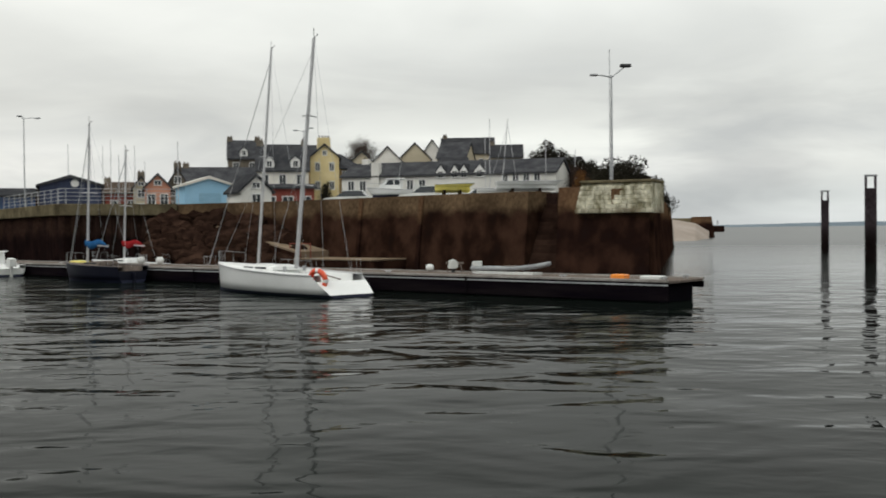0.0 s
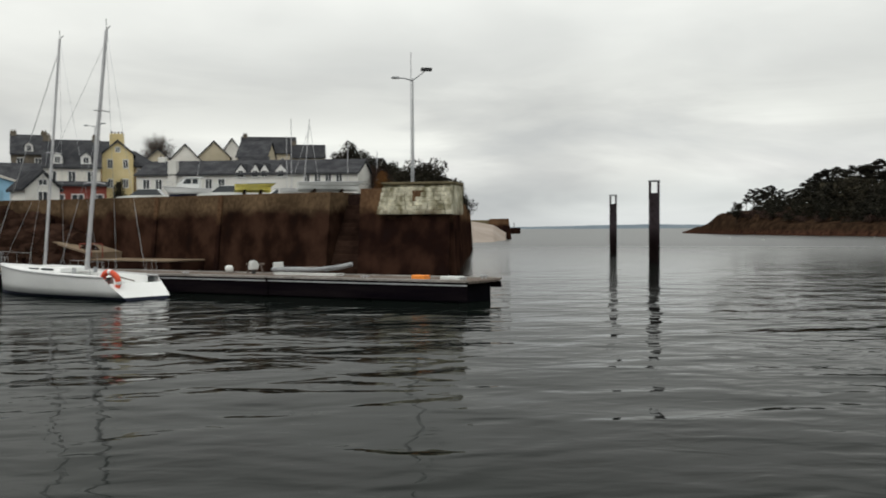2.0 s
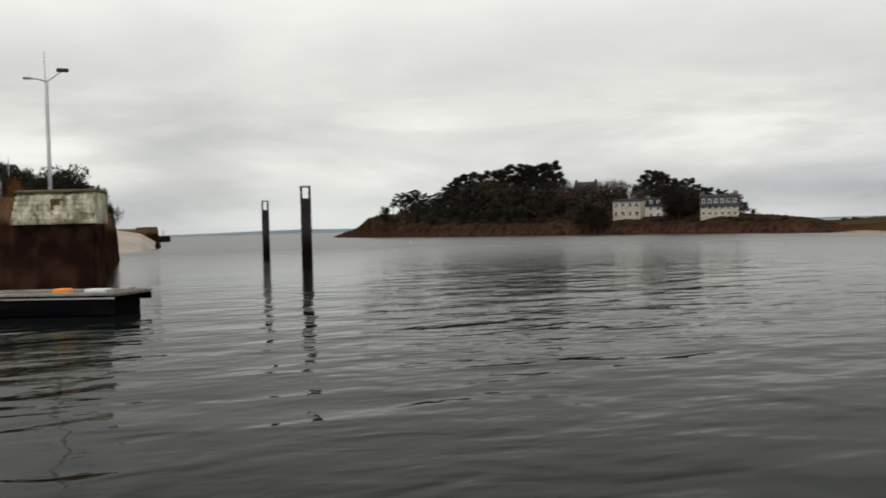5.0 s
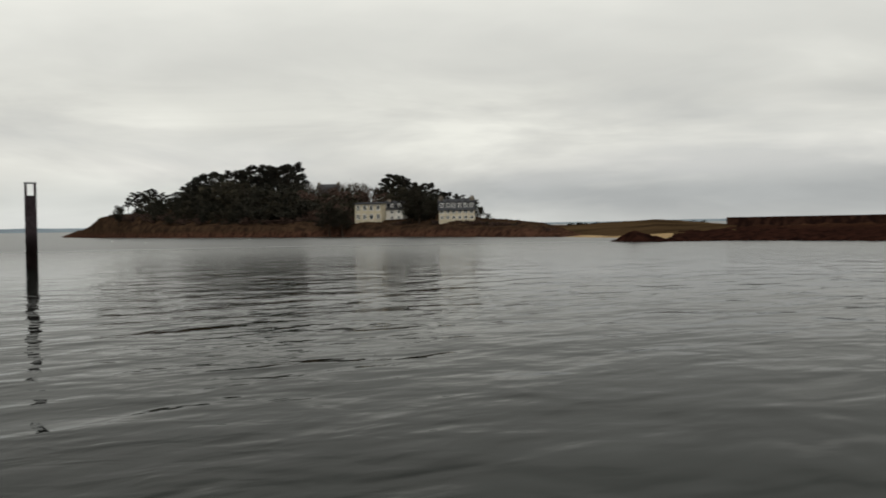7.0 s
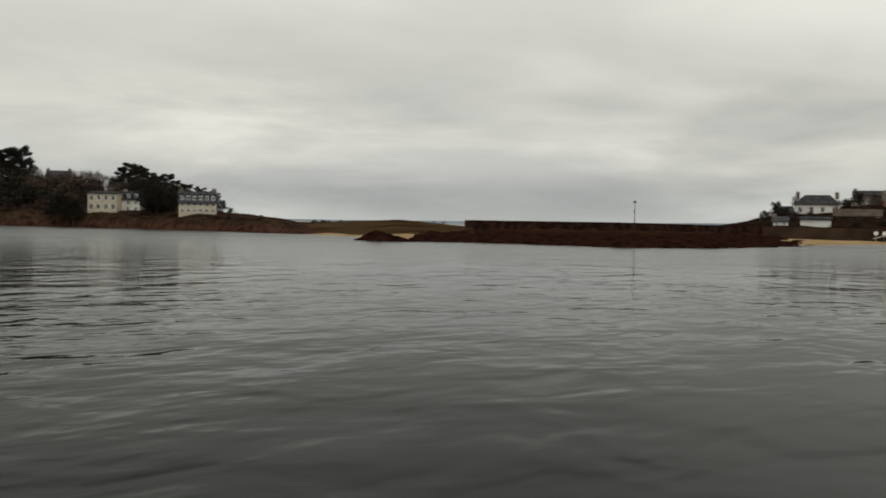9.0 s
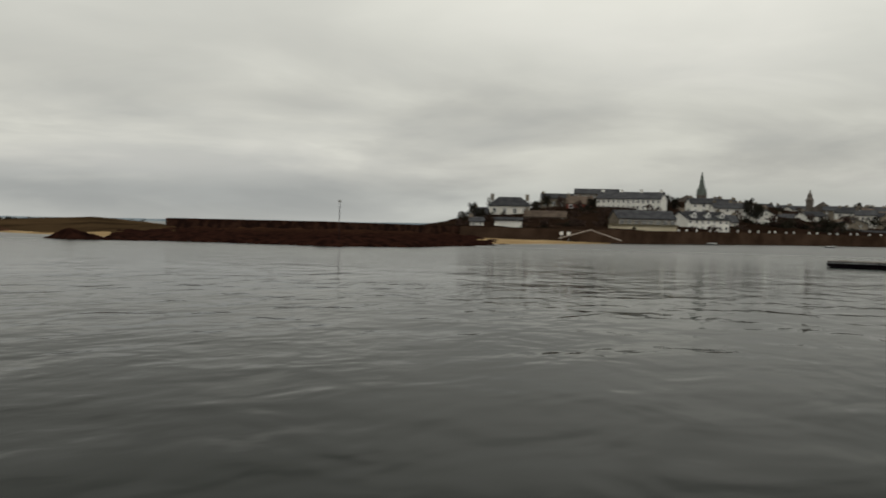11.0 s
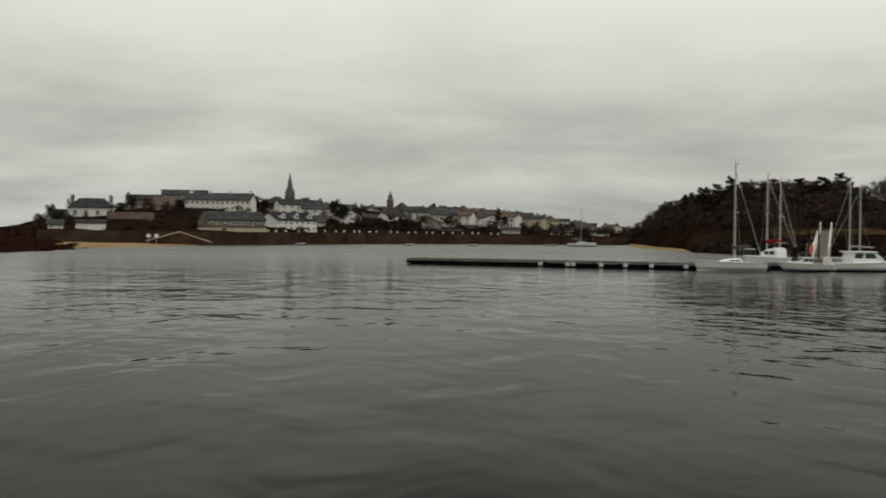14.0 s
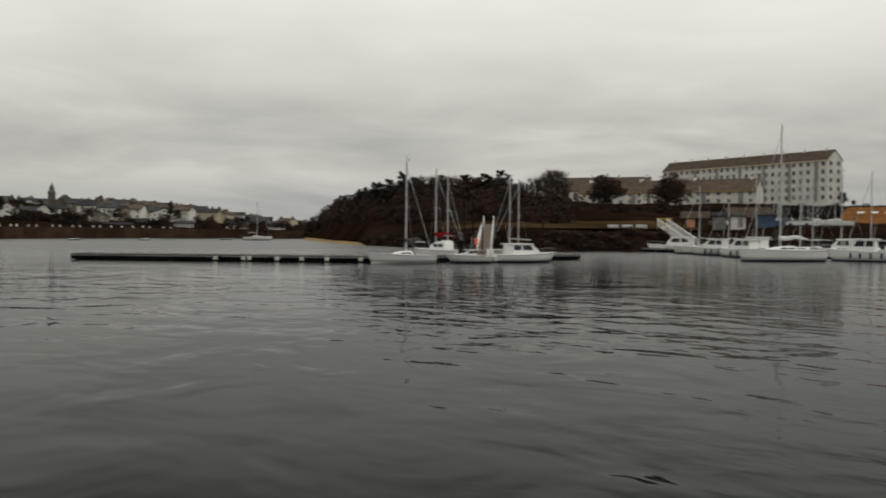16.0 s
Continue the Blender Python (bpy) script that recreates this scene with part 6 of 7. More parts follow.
car(1.0, 84, 175, "geldirty", "pale parked car on the quay")
car(-1.9, 90, 190, "black", "dark parked car on the quay")
car(5.2, 92, 172, "geldirty", "white parked car by the hall")
car(-3.0, 92, 185, "geldirty", "pale parked car behind the stored boats")

# ---- far pontoon with its boats ----
pont2, m2, l2 = pontoon("pontoon_far", (87.6, -6.3), (75.6, -27.4), 2.2, 0.5, "long dark floating pontoon across the water", seg=4.0)
pont3, m3, l3 = pontoon("pontoon_moorings", (75.8, -28.0), (81.5, -49.5), 2.2, 0.5, "dark floating pontoon between moored boats", seg=6.0)
for a in (-101.75, -103.2, -103.5, -104.95, -106.2, -107.5, -109.2):
    f = (a + 94.1) / (-109.6 + 94.1)
    v = Vector((87.6, -6.3)).lerp(Vector((75.6, -27.4)), f * 0.985)
    mm = m2.copy(); mm.translation = (v.x, v.y, 0)
    single("float_panel", bevelled(-0.16, 0.16, -0.06, 0.06, 0.10, 0.40, 0.03), M["geldirty"], "white float showing at the side of the dark pontoon", "float", "white pontoon floats", m=mm)


def berth(a0, a1, d0, d1):
    return at(a0, d0).xy, at(a1, d1).xy


s_, b_ = berth(-113.2, -109.8, 80.2, 78.6)
yacht("yacht", s_, b_, 2.2, 0.58, 0.76, "gel", "geldirty", "white sailing boat with a low cabin at the far pontoon", [dict(s=0.44, top=7.8, spread=1, boom=1.5, cover="black", fore=0.1, r=0.075, backstay=False)], cabin=(0.36, 0.66, 0.28))
s_, b_ = berth(-115.0, -112.3, 89, 93)
yacht("yacht", s_, b_, 2.3, 0.8, 0.95, "gel", "antifoul", "white yacht with a raised cabin at the far pontoon", [dict(s=0.60, top=7.7, spread=1, boom=2.0, cover="redcloth", fore=0.1, r=0.07), dict(s=0.36, top=7.2, spread=1, fore=0.1, backstay=False, r=0.065)], cabin=(0.32, 0.7, 0.75))
s_, b_ = berth(-116.2, -114.2, 82.6, 81.2)
cruiser("motor_boat", s_, b_, 1.9, 0.5, 0.66, "geldirty", "small white open boat beside the guide pile", cab=(0.4, 0.6, 0.5))
s_, b_ = berth(-116.5, -119.6, 83.8, 86.0)
cruiser("motor_boat", s_, b_, 2.5, 0.60, 0.78, "gel", "white cabin cruiser at the far pontoon", cab=(0.26, 0.60, 0.85))
s_, b_ = berth(-118.6, -116.2, 96, 97)
yacht("yacht", s_, b_, 2.1, 0.7, 0.85, "geldirty", "antifoul", "pale yacht behind the cabin cruiser", [dict(s=0.5, top=7.6, spread=1, boom=2.0), dict(s=0.3, top=7.0, spread=1, shrouds=False, backstay=False)], cabin=(0.36, 0.66, 0.3))
bm = bmesh.new(); tube(bm, [(0, 0, -1.5), (0, 0, 1.7)], 0.23, 0.23, 12); tube(bm, [(0, 0, 1.65), (0, 0, 1.8)], 0.25, 0.08, 12)
single("guide_pile", bm, M["timber"], "thick dark guide pile of the pontoon", "pile", m=Matrix.Translation(at(-114.75, 81.6)))
for a, d, h in ((-115.4, 95, 5.2), (-114.9, 96, 5.6), (-115.9, 97, 5.0), (-119.2, 95, 5.4)):
    bm = bmesh.new(); tube(bm, [(0, 0, -1.5), (0, 0, h)], 0.075, 0.075, 8)
    single("guide_pile", bm, M["timber"], "slim dark guide pile behind the moored boats", "pile", "slim guide piles", m=Matrix.Translation(at(a, d)))
bm = bmesh.new()
box(bm, -0.11, 0.11, -0.11, 0.11, 0.8, 1.4); tube(bm, [(0, 0, 0), (0, 0, 0.82)], 0.03)
single("equipment_box", bm, M["lifered"], "small red box on a post on the pontoon", "box", m=Matrix.Translation(at(-115.55, 91, 0.5)))


def gangway(p, q, w, label):
    p, q = Vector(p), Vector(q)
    flat = (q - p).xy.length
    m = face_to((p.x, p.y, p.z), (q.x, q.y, p.z))
    k = (q.z - p.z) / flat
    ob = thing("gangway", m, label, "gangway", "gangways")
    bm = bmesh.new()
    loft(bm, [[(0, -w / 2, 0), (0, w / 2, 0), (0, w / 2, 0.12), (0, -w / 2, 0.12)], [(flat, -w / 2, q.z - p.z), (flat, w / 2, q.z - p.z), (flat, w / 2, q.z - p.z + 0.12), (flat, -w / 2, q.z - p.z + 0.12)]])
    part("walkway", bm, M["deck"], ob)
    for sy in (-w / 2, w / 2):
        bm = bmesh.new()
        tube(bm, [(0, sy, 1.15), (flat, sy, 1.15 + k * flat)], 0.07, n=5)
        part("top_chord", bm, M["gel"], ob)
        n = max(3, int(flat / 1.6))
        for i in range(n + 1):
            x = flat * i / n
            bm = bmesh.new()
            tube(bm, [(x, sy, 0.05 + k * x), (x, sy, 1.15 + k * x)], 0.045, n=5)
            part("upright", bm, M["gel"], ob)
            if i < n:
                bm = bmesh.new()
                x2 = flat * (i + 1) / n
                tube(bm, [(x, sy, 0.05 + k * x), (x2, sy, 1.15 + k * x2)], 0.03, n=4)
                part("diagonal", bm, M["gel"], ob)
    return ob


gangway(at(-116.0, 94, 0.55), at(-116.25, 141, 3.4), 1.3, "white lattice gangway up to the bank")
gangway(at(-127.2, 138, 0.55), at(-125.6, 154, 3.4), 1.3, "white lattice gangway down to the marina")
bm = bmesh.new()
box(bm, -1.1, 1.1, -0.8, 0.8, 2.1, 2.4); [tube(bm, [(x, y, 0), (x, y, 2.15)], 0.07) for x in (-0.95, 0.95) for y in (-0.6, 0.6)]; box(bm, -0.9, 0.9, 0.5, 0.6, 1.1, 2.1)
single("gangway_portal", bm, M["mustard"], "yellow portal over the marina gangway", "portal", m=Matrix.Translation(at(-125.7, 157, 3.3) - Vector((0, 0, 1.0))) @ Matrix.Rotation(radians(-125), 4, "Z"))

# marina berths further round
pont4, m4, l4 = pontoon("pontoon_marina", at(-124.5, 141).xy, at(-137.5, 112).xy, 2.0, 0.5, "marina pontoon behind moored boats", seg=7.0)
R = random.Random(8)
for a0, a1, d0, d1, kind_ in ((-127.9, -125.0, 139, 142, "c"), (-129.4, -127.3, 122, 124, "c"), (-130.9, -128.7, 112, 115, "c"), (-131.4, -129.3, 120, 123, "c"), (-137.0, -134.2, 103, 104, "c"), (-138.4, -136.0, 112, 112, "c"), (-135.6, -133.8, 116, 117, "c")):
    s_, b_ = berth(a0, a1, d0, d1)
    zs_ = R.uniform(0.72, 0.9)
    boat = cruiser("motor_boat", s_, b_, 2.3, zs_, zs_ + R.uniform(0.18, 0.28), R.choice(["gel", "gel", "geldirty"]), R.choice(["white cabin cruiser moored in the marina", "white motor boat with dark windows in the marina"]), cab=(0.25, 0.58, R.uniform(0.95, 1.25)), group="marina motor boats")
    hull_fenders(boat, (s_ - b_).length, 2.3, zs_)
s_, b_ = berth(-133.7, -129.7, 100.5, 97.0)
yacht("yacht", s_, b_, 2.6, 0.95, 1.1, "gel", "antifoul", "white sailing yacht with a tall mast in the marina", [dict(s=0.52, top=12.0, spread=2, boom=2.6, cover="geldirty", r=0.085)], cabin=(0.34, 0.68, 0.35), group="marina yachts")
for a, d, h in ((-127.5, 128, 8.2), (-130.4, 124, 9.2), (-129.0, 130, 7.4), (-132.6, 112, 8.8), (-133.2, 118, 8.4), (-134.6, 114, 9.0), (-136.0, 112, 8.6)):
    s_, b_ = berth(a - 1.3, a + 1.2, d, d + 1.5)
    yacht("yacht", s_, b_, 2.2, 0.8, 0.95, R.choice(["gel", "geldirty"]), "antifoul", "white sailing yacht moored in the marina", [dict(s=0.5, top=h, spread=1, boom=2.0)], cabin=(0.34, 0.68, 0.3), group="marina yachts", rail=False)
for i in range(9):
    a, d = R.uniform(-130.5, -137.5), R.uniform(168, 200)
    c = at(a, d)
    e = Vector((math.cos(R.uniform(0, 6.2)), math.sin(R.uniform(0, 6.2)))).normalized() * 2.8
    ob, _ = yacht("laid_up_yacht", c.xy - e, c.xy + e, 2.0, 0.9, 1.1, R.choice(["gel", "geldirty", "carblue"]), "antifoul", "yacht laid up on the boat park", [dict(s=0.5, top=R.uniform(6.5, 8.5), spread=1, shrouds=False)], group="yachts on the boat park", rail=False)
    ob.matrix_world = Matrix.Translation((0, 0, 3.75)) @ ob.matrix_world
    part("cradle", bevelled(1.2, 4.4, -0.6, 0.6, -0.75, -0.15, 0.03), M["timber"], ob)
for a, d, p in ((-128.3, 176, "geldirty"), (-131.8, 182, "carblue"), (-132.6, 178, "geldirty")):
    car(a, d, R.uniform(0, 360), p, "parked car on the boat park", z=3.7)

for i in range(26):
    a = -86.6 - i * 0.5 + R.uniform(-0.15, 0.15)
    d = float(np.interp(a, [-104.0, -98.0, -92.0, -86.0], [322, 304, 276, 226])) + 1.0
    single("quay_post", bevelled(-0.28, 0.28, -0.2, 0.2, 0.0, R.uniform(0.4, 0.6), 0.05), M["geldirty"], "white painted block at the edge of the town quay", "post", "white blocks on the town quay", m=Matrix.Translation(at(a, d, float(np.interp(a, [-104.0, -98.0, -92.0, -86.0], [2.4, 2.9, 2.95, 2.75])))))
for a, d in ((-123.0, 151), (-123.75, 152), (-124.5, 153)):
    c = at(a, d)
    e = Vector((math.cos(radians(a)), math.sin(radians(a)))) * 0.8
    m, L = heading(c.xy - e, c.xy + e)
    ob = thing("upturned_dinghy", Matrix.Translation((0, 0, ground_z(HILL, a, d) + 0.28)) @ m @ Matrix.Rotation(math.pi, 4, "X"), "pale grey dinghy stored upside down on the grass", "dinghy", "dinghies on the terrace")
    make_hull(ob, L, 0.9, 0.24, 0.3, "rubber", "rubber", 0.7, 0.1)
# beacon, posts and signs across the water
b = thing("beacon", Matrix.Translation(at(-68.2, 119)), "thin pole beacon standing on the weedy rocks", "beacon")
part("pole", tube(bmesh.new(), [(0, 0, -0.5), (0, 0, 5.0)], 0.05, 0.035), M["rust"], b)
part("top_mark", bevelled(-0.18, 0.18, -0.12, 0.12, 4.98, 5.25, 0.04), M["baypanel"], b)
for a, d, z in ((-80.35, 203, 0.8), (-80.75, 203.0, 0.8)):
    s = thing("sign", Matrix.Translation(at(a, d, z)) @ Matrix.Rotation(radians(a), 4, "Z"), "small white sign board on the town wall", "sign", "white sign boards")
    part("board", bevelled(-0.34, 0.34, -0.5, -0.42, 0.7, 1.35, 0.02), M["sign"], s)
    part("post", tube(bmesh.new(), [(0, -0.38, -0.6), (0, -0.38, 1.4)], 0.05), M["steel"], s)
# small craft and buoys on the open water
for i in range(4):
    a = -89 - i * 4.4 + R.uniform(-1.0, 1.0)
    d = 236 + i * 9 + R.uniform(-8, 8)
    s_, b_ = berth(a, a - R.uniform(0.4, 0.6), d, d + R.uniform(-2, 2))
    m, L = heading(s_, b_)
    ob = thing("rowing_boat", m, "small white boat moored below the town", "rowing boat", "boats below the town")
    make_hull(ob, L, 1.2, 0.3, 0.42, "geldirty", "antifoul", 0.7, 0.2)
s_, b_ = berth(-102.9, -104.4, 262, 262)
yacht("yacht", s_, b_, 2.2, 0.8, 0.95, "gel", "antifoul", "white yacht moored far up the river", [dict(s=0.5, top=9.5, spread=1, boom=2.2)], rail=False)
for a, d in ((-27.9, 205), (-26.2, 240), (-33.3, 230), (-102.0, 250)):
    bm = bmesh.new(); ball(bm, (0, 0, 0.06), 0.17)
    single("mooring_buoy", bm, M["geldirty"], "round white mooring buoy on the water", "buoy", "mooring buoys", m=Matrix.Translation(at(a, d)), smooth=True)

# ---- trees ----


def quads_mesh(centres, sizes, rng, material, flat=0.0):
    n = len(centres)
    u = rng.normal(size=(n, 3)); u[:, 2] *= 1 - flat
    u /= np.linalg.norm(u, axis=1)[:, None]
    w = rng.normal(size=(n, 3))
    w -= u * np.sum(u * w, axis=1)[:, None]
    w /= np.linalg.norm(w, axis=1)[:, None]
    s = sizes[:, None]
    c = centres
    v = np.stack([c - u * s, c - w * s * 0.55, c + u * s, c + w * s * 0.55], 1).reshape(-1, 3)
    me = bpy.data.meshes.new("leaves")
    me.from_pydata(v.tolist(), [], np.arange(4 * n).reshape(n, 4).tolist())
    me.materials.append(material)
    return me


def limbs(rng, n, z0, z1, reach, rise, r=0.012, lean=0.06):
    """Trunk of height 1 and its limbs; returns the mesh and the limb ends."""
    bm = bmesh.new()
    bend = rng.uniform(-lean, lean, size=(3, 2))
    spine = [Vector((0, 0, -0.04)), Vector((bend[0][0] * .4, bend[0][1] * .4, 0.3)), Vector((bend[1][0] * .8, bend[1][1] * .8, 0.62)), Vector((bend[1][0], bend[1][1], z1))]
    tube(bm, spine, 0.028, 0.008, 7)
    ends = []
    for i in range(n):
        f = i / max(1, n - 1)
        z = z0 + (z1 - z0) * f
        k = np.interp(z, [p.z for p in spine], [p.x for p in spine]), np.interp(z, [p.z for p in spine], [p.y for p in spine])
        a = i * 2.4 + rng.uniform(-0.5, 0.5)
        ln = reach * rng.uniform(0.6, 1.1) * (1.0 - 0.45 * f)
        s = Vector((k[0], k[1], z))
        e = s + Vector((math.cos(a) * ln, math.sin(a) * ln, ln * rise + rng.uniform(-0.02, 0.04)))
        mid = s.lerp(e, 0.5) + Vector((0, 0, -0.02))
        tube(bm, [s, mid, e], r, r * 0.35, 5)
        ends += [(e, ln), (mid.lerp(e, 0.4), ln)]
    return bm, ends, spine


def tree_proto(kind, seed):
    rng = np.random.default_rng(seed)
    ob = thing("tree", Matrix(), "tree", "tree")
    if kind == "pine":
        bm, ends, spine = limbs(rng, 13, 0.42, 0.95, 0.30, 0.25)
        cs, ss = [], []
        for e, ln in ends + [(spine[-1], 0.2), (spine[2], 0.2)]:
            m = 120
            r = 0.06 + ln * 0.24
            p = rng.normal(size=(m, 3)); p /= np.linalg.norm(p, axis=1)[:, None]
            p *= (rng.uniform(0.3, 1, size=(m, 1)) ** 0.5) * r
            p[:, 2] *= 0.42
            cs.append(p + np.array(e)); ss.append(rng.uniform(0.012, 0.026, m))
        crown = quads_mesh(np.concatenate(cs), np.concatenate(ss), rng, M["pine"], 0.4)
        lab, cat = "dark maritime pine with flat layered foliage", "pine tree"
    elif kind == "oak":
        bm, ends, spine = limbs(rng, 12, 0.25, 0.8, 0.32, 0.55)
        cs, ss = [], []
        for e, ln in ends + [(spine[-1], 0.25), (spine[2], 0.3)]:
            m = 130
            r = 0.07 + ln * 0.3
            p = rng.normal(size=(m, 3)); p /= np.linalg.norm(p, axis=1)[:, None]
            p *= (rng.uniform(0.2, 1, size=(m, 1)) ** 0.5) * r
            p[:, 2] *= 0.8
            cs.append(p + np.array(e)); ss.append(rng.uniform(0.012, 0.026, m))
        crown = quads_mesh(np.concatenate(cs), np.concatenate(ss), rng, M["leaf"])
        lab, cat = "dark evergreen tree with a dense uneven crown", "tree"
    elif kind == "brown":
        bm, ends, spine = limbs(rng, 14, 0.15, 0.8, 0.34, 0.7)
        cs, ss = [], []
        for e, ln in ends + [(spine[-1], 0.25), (spine[2], 0.3)]:
            m = 90
            r = 0.08 + ln * 0.32
            p = rng.normal(size=(m, 3)); p /= np.linalg.norm(p, axis=1)[:, None]
            p *= (rng.uniform(0.2, 1, size=(m, 1)) ** 0.5) * r
            cs.append(p + np.array(e)); ss.append(rng.uniform(0.010, 0.024, m))
        crown = quads_mesh(np.concatenate(cs), np.concatenate(ss), rng, M["brownleaf"])
        lab, cat = "brown winter tree with dense twigs and dry leaves", "tree"
    elif kind == "bush":
        bm, ends, spine = limbs(rng, 10, 0.1, 0.6, 0.42, 0.6)
        cs, ss = [], []
        for e, ln in ends + [(spine[2], 0.4), (spine[1], 0.4)]:
            m = 170
            r = 0.12 + ln * 0.35
            p = rng.normal(size=(m, 3)); p /= np.linalg.norm(p, axis=1)[:, None]
            p *= (rng.uniform(0.2, 1, size=(m, 1)) ** 0.5) * r
            p[:, 2] *= 0.8
            cs.append(p + np.array(e)); ss.append(rng.uniform(0.014, 0.032, m))
        crown = quads_mesh(np.concatenate(cs), np.concatenate(ss), rng, M["leaf"])
        lab, cat = "dense dark evergreen bush", "bush"
    else:
        bm, ends, spine = limbs(rng, 11, 0.2, 0.75, 0.26, 1.0)
        v, f = [], []
        for e, ln in ends + [(spine[-1], 0.3), (spine[2], 0.3)]:
            for _ in range(85):
                d = Vector(rng.normal(size=3)); d.normalize(); d.z = abs(d.z) * 0.8 + 0.1
                o = Vector(e) + Vector(rng.normal(size=3)) * 0.045
                l = rng.uniform(0.05, 0.13)
                side = d.cross(Vector(rng.normal(size=3))).normalized() * 0.0022
                k = len(v)
                v += [o - side, o + side, o + d * l]
                f.append((k, k + 1, k + 2))
        crown = bpy.data.meshes.new("twigs")
        crown.from_pydata(v, [], f)
        crown.materials.append(M["twig"])
        lab, cat = "bare winter tree with fine twigs", "tree"
    part("trunk", bm, M["bark"], ob)
    part("crown", crown, None, ob)
    tagged(ob, lab, cat)
    return ob


PROTO = {}
for k_, count in (("pine", 4), ("oak", 3), ("brown", 3), ("bare", 3), ("bush", 3)):
    PROTO[k_] = [tree_proto(k_, 10 * i + len(k_)) for i in range(count)]
USED = {}


def plant(kind, az, d, z0, top, wide, rng, group=""):
    """A tree of that kind at az, d, from the ground z0 up to top; wide: breadth against height."""
    h = max(0.6, top - z0)
    proto = rng.choice(PROTO[kind])
    turn = rng.uniform(0, 6.28)
    m = Matrix.LocRotScale(at(az, d, z0), Euler((0, 0, turn)), (h * wide, h * wide, h))
    key = proto.name
    if key not in USED:
        USED[key] = True
        proto.matrix_world = m
        ob = proto
    else:
        ob = copy_thing(proto, Matrix())
        ob.matrix_basis = m
    if group:
        ob["group"] = group
    return ob


LITE = {}


def lite(kind, i):
    """A lighter tree of height 1 for the far woods: its leaf corners and their faces."""
    if (kind, i) not in LITE:
        rng = np.random.default_rng(100 + 7 * i + len(kind))
        n_lobes, per = 13, 46
        c = rng.normal(size=(n_lobes, 3)) * (0.17, 0.17, 0.15) + (0, 0, 0.55 if kind != "bush" else 0.42)
        c[:, 2] = np.clip(c[:, 2], 0.16, 0.86)
        p = rng.normal(size=(n_lobes, per, 3))
        p /= np.linalg.norm(p, axis=2)[:, :, None]
        p *= rng.uniform(0.25, 1, size=(n_lobes, per, 1)) ** 0.5 * rng.uniform(0.10, 0.19, size=(n_lobes, 1, 1))
        q = (c[:, None, :] + p).reshape(-1, 3)
        n = len(q)
        u = rng.normal(size=(n, 3)); u /= np.linalg.norm(u, axis=1)[:, None]
        w = rng.normal(size=(n, 3)); w -= u * np.sum(u * w, axis=1)[:, None]; w /= np.linalg.norm(w, axis=1)[:, None]
        s = rng.uniform(0.028, 0.052, (n, 1))
        LITE[kind, i] = np.stack([q - u * s, q - w * s * 0.6, q + u * s, q + w * s * 0.6], 1).reshape(-1, 3)
    return LITE[kind, i]


WOODS = {}


def far_tree(wood, kind, az, d, z0, top, wide, rng):
    h = max(0.5, top - z0)
    v = lite(kind, rng.randrange(4))
    a = rng.uniform(0, 6.28)
    c, s = math.cos(a), math.sin(a)
    p = at(az, d, z0)
    out = np.stack([(v[:, 0] * c - v[:, 1] * s) * h * wide + p.x, (v[:, 0] * s + v[:, 1] * c) * h * wide + p.y, v[:, 2] * h + p.z], 1)
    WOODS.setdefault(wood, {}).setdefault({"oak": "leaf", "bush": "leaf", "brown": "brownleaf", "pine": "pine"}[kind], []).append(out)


def build_woods(labels):
    for wood, mats in WOODS.items():
        vs, idx, me = [], [], bpy.data.meshes.new("wood")
        for k, (name, parts_) in enumerate(mats.items()):
            me.materials.append(M[name])
            v = np.concatenate(parts_)
            vs.append(v)
            idx += [k] * (len(v) // 4)
        v = np.concatenate(vs)
        me.from_pydata(v.tolist(), [], np.arange(len(v)).reshape(-1, 4).tolist())
        me.polygons.foreach_set("material_index", idx)
        tagged(new(wood, me), labels[wood][0], labels[wood][1], "", "stuff")


tr = random.Random(5)
# skyline of the island wood: direction, slope of the tree tops from the eye
SKY_I = ((-26.6, 0.020), (-27.3, 0.0355), (-28.3, 0.038), (-29.2, 0.0335), (-29.8, 0.040), (-30.8, 0.052), (-33.3, 0.056), (-34.2, 0.0595), (-35.9, 0.061), (-36.4, 0.048), (-37.0, 0.039), (-38.2, 0.043), (-39.4, 0.044), (-40.3, 0.036), (-40.9, 0.049), (-41.7, 0.049), (-42.2, 0.039), (-43.1, 0.040), (-43.7, 0.032), (-44.8, 0.029), (-45.7, 0.0235))
sx, sy = [p[0] for p in SKY_I][::-1], [p[1] for p in SKY_I][::-1]
a = -26.7
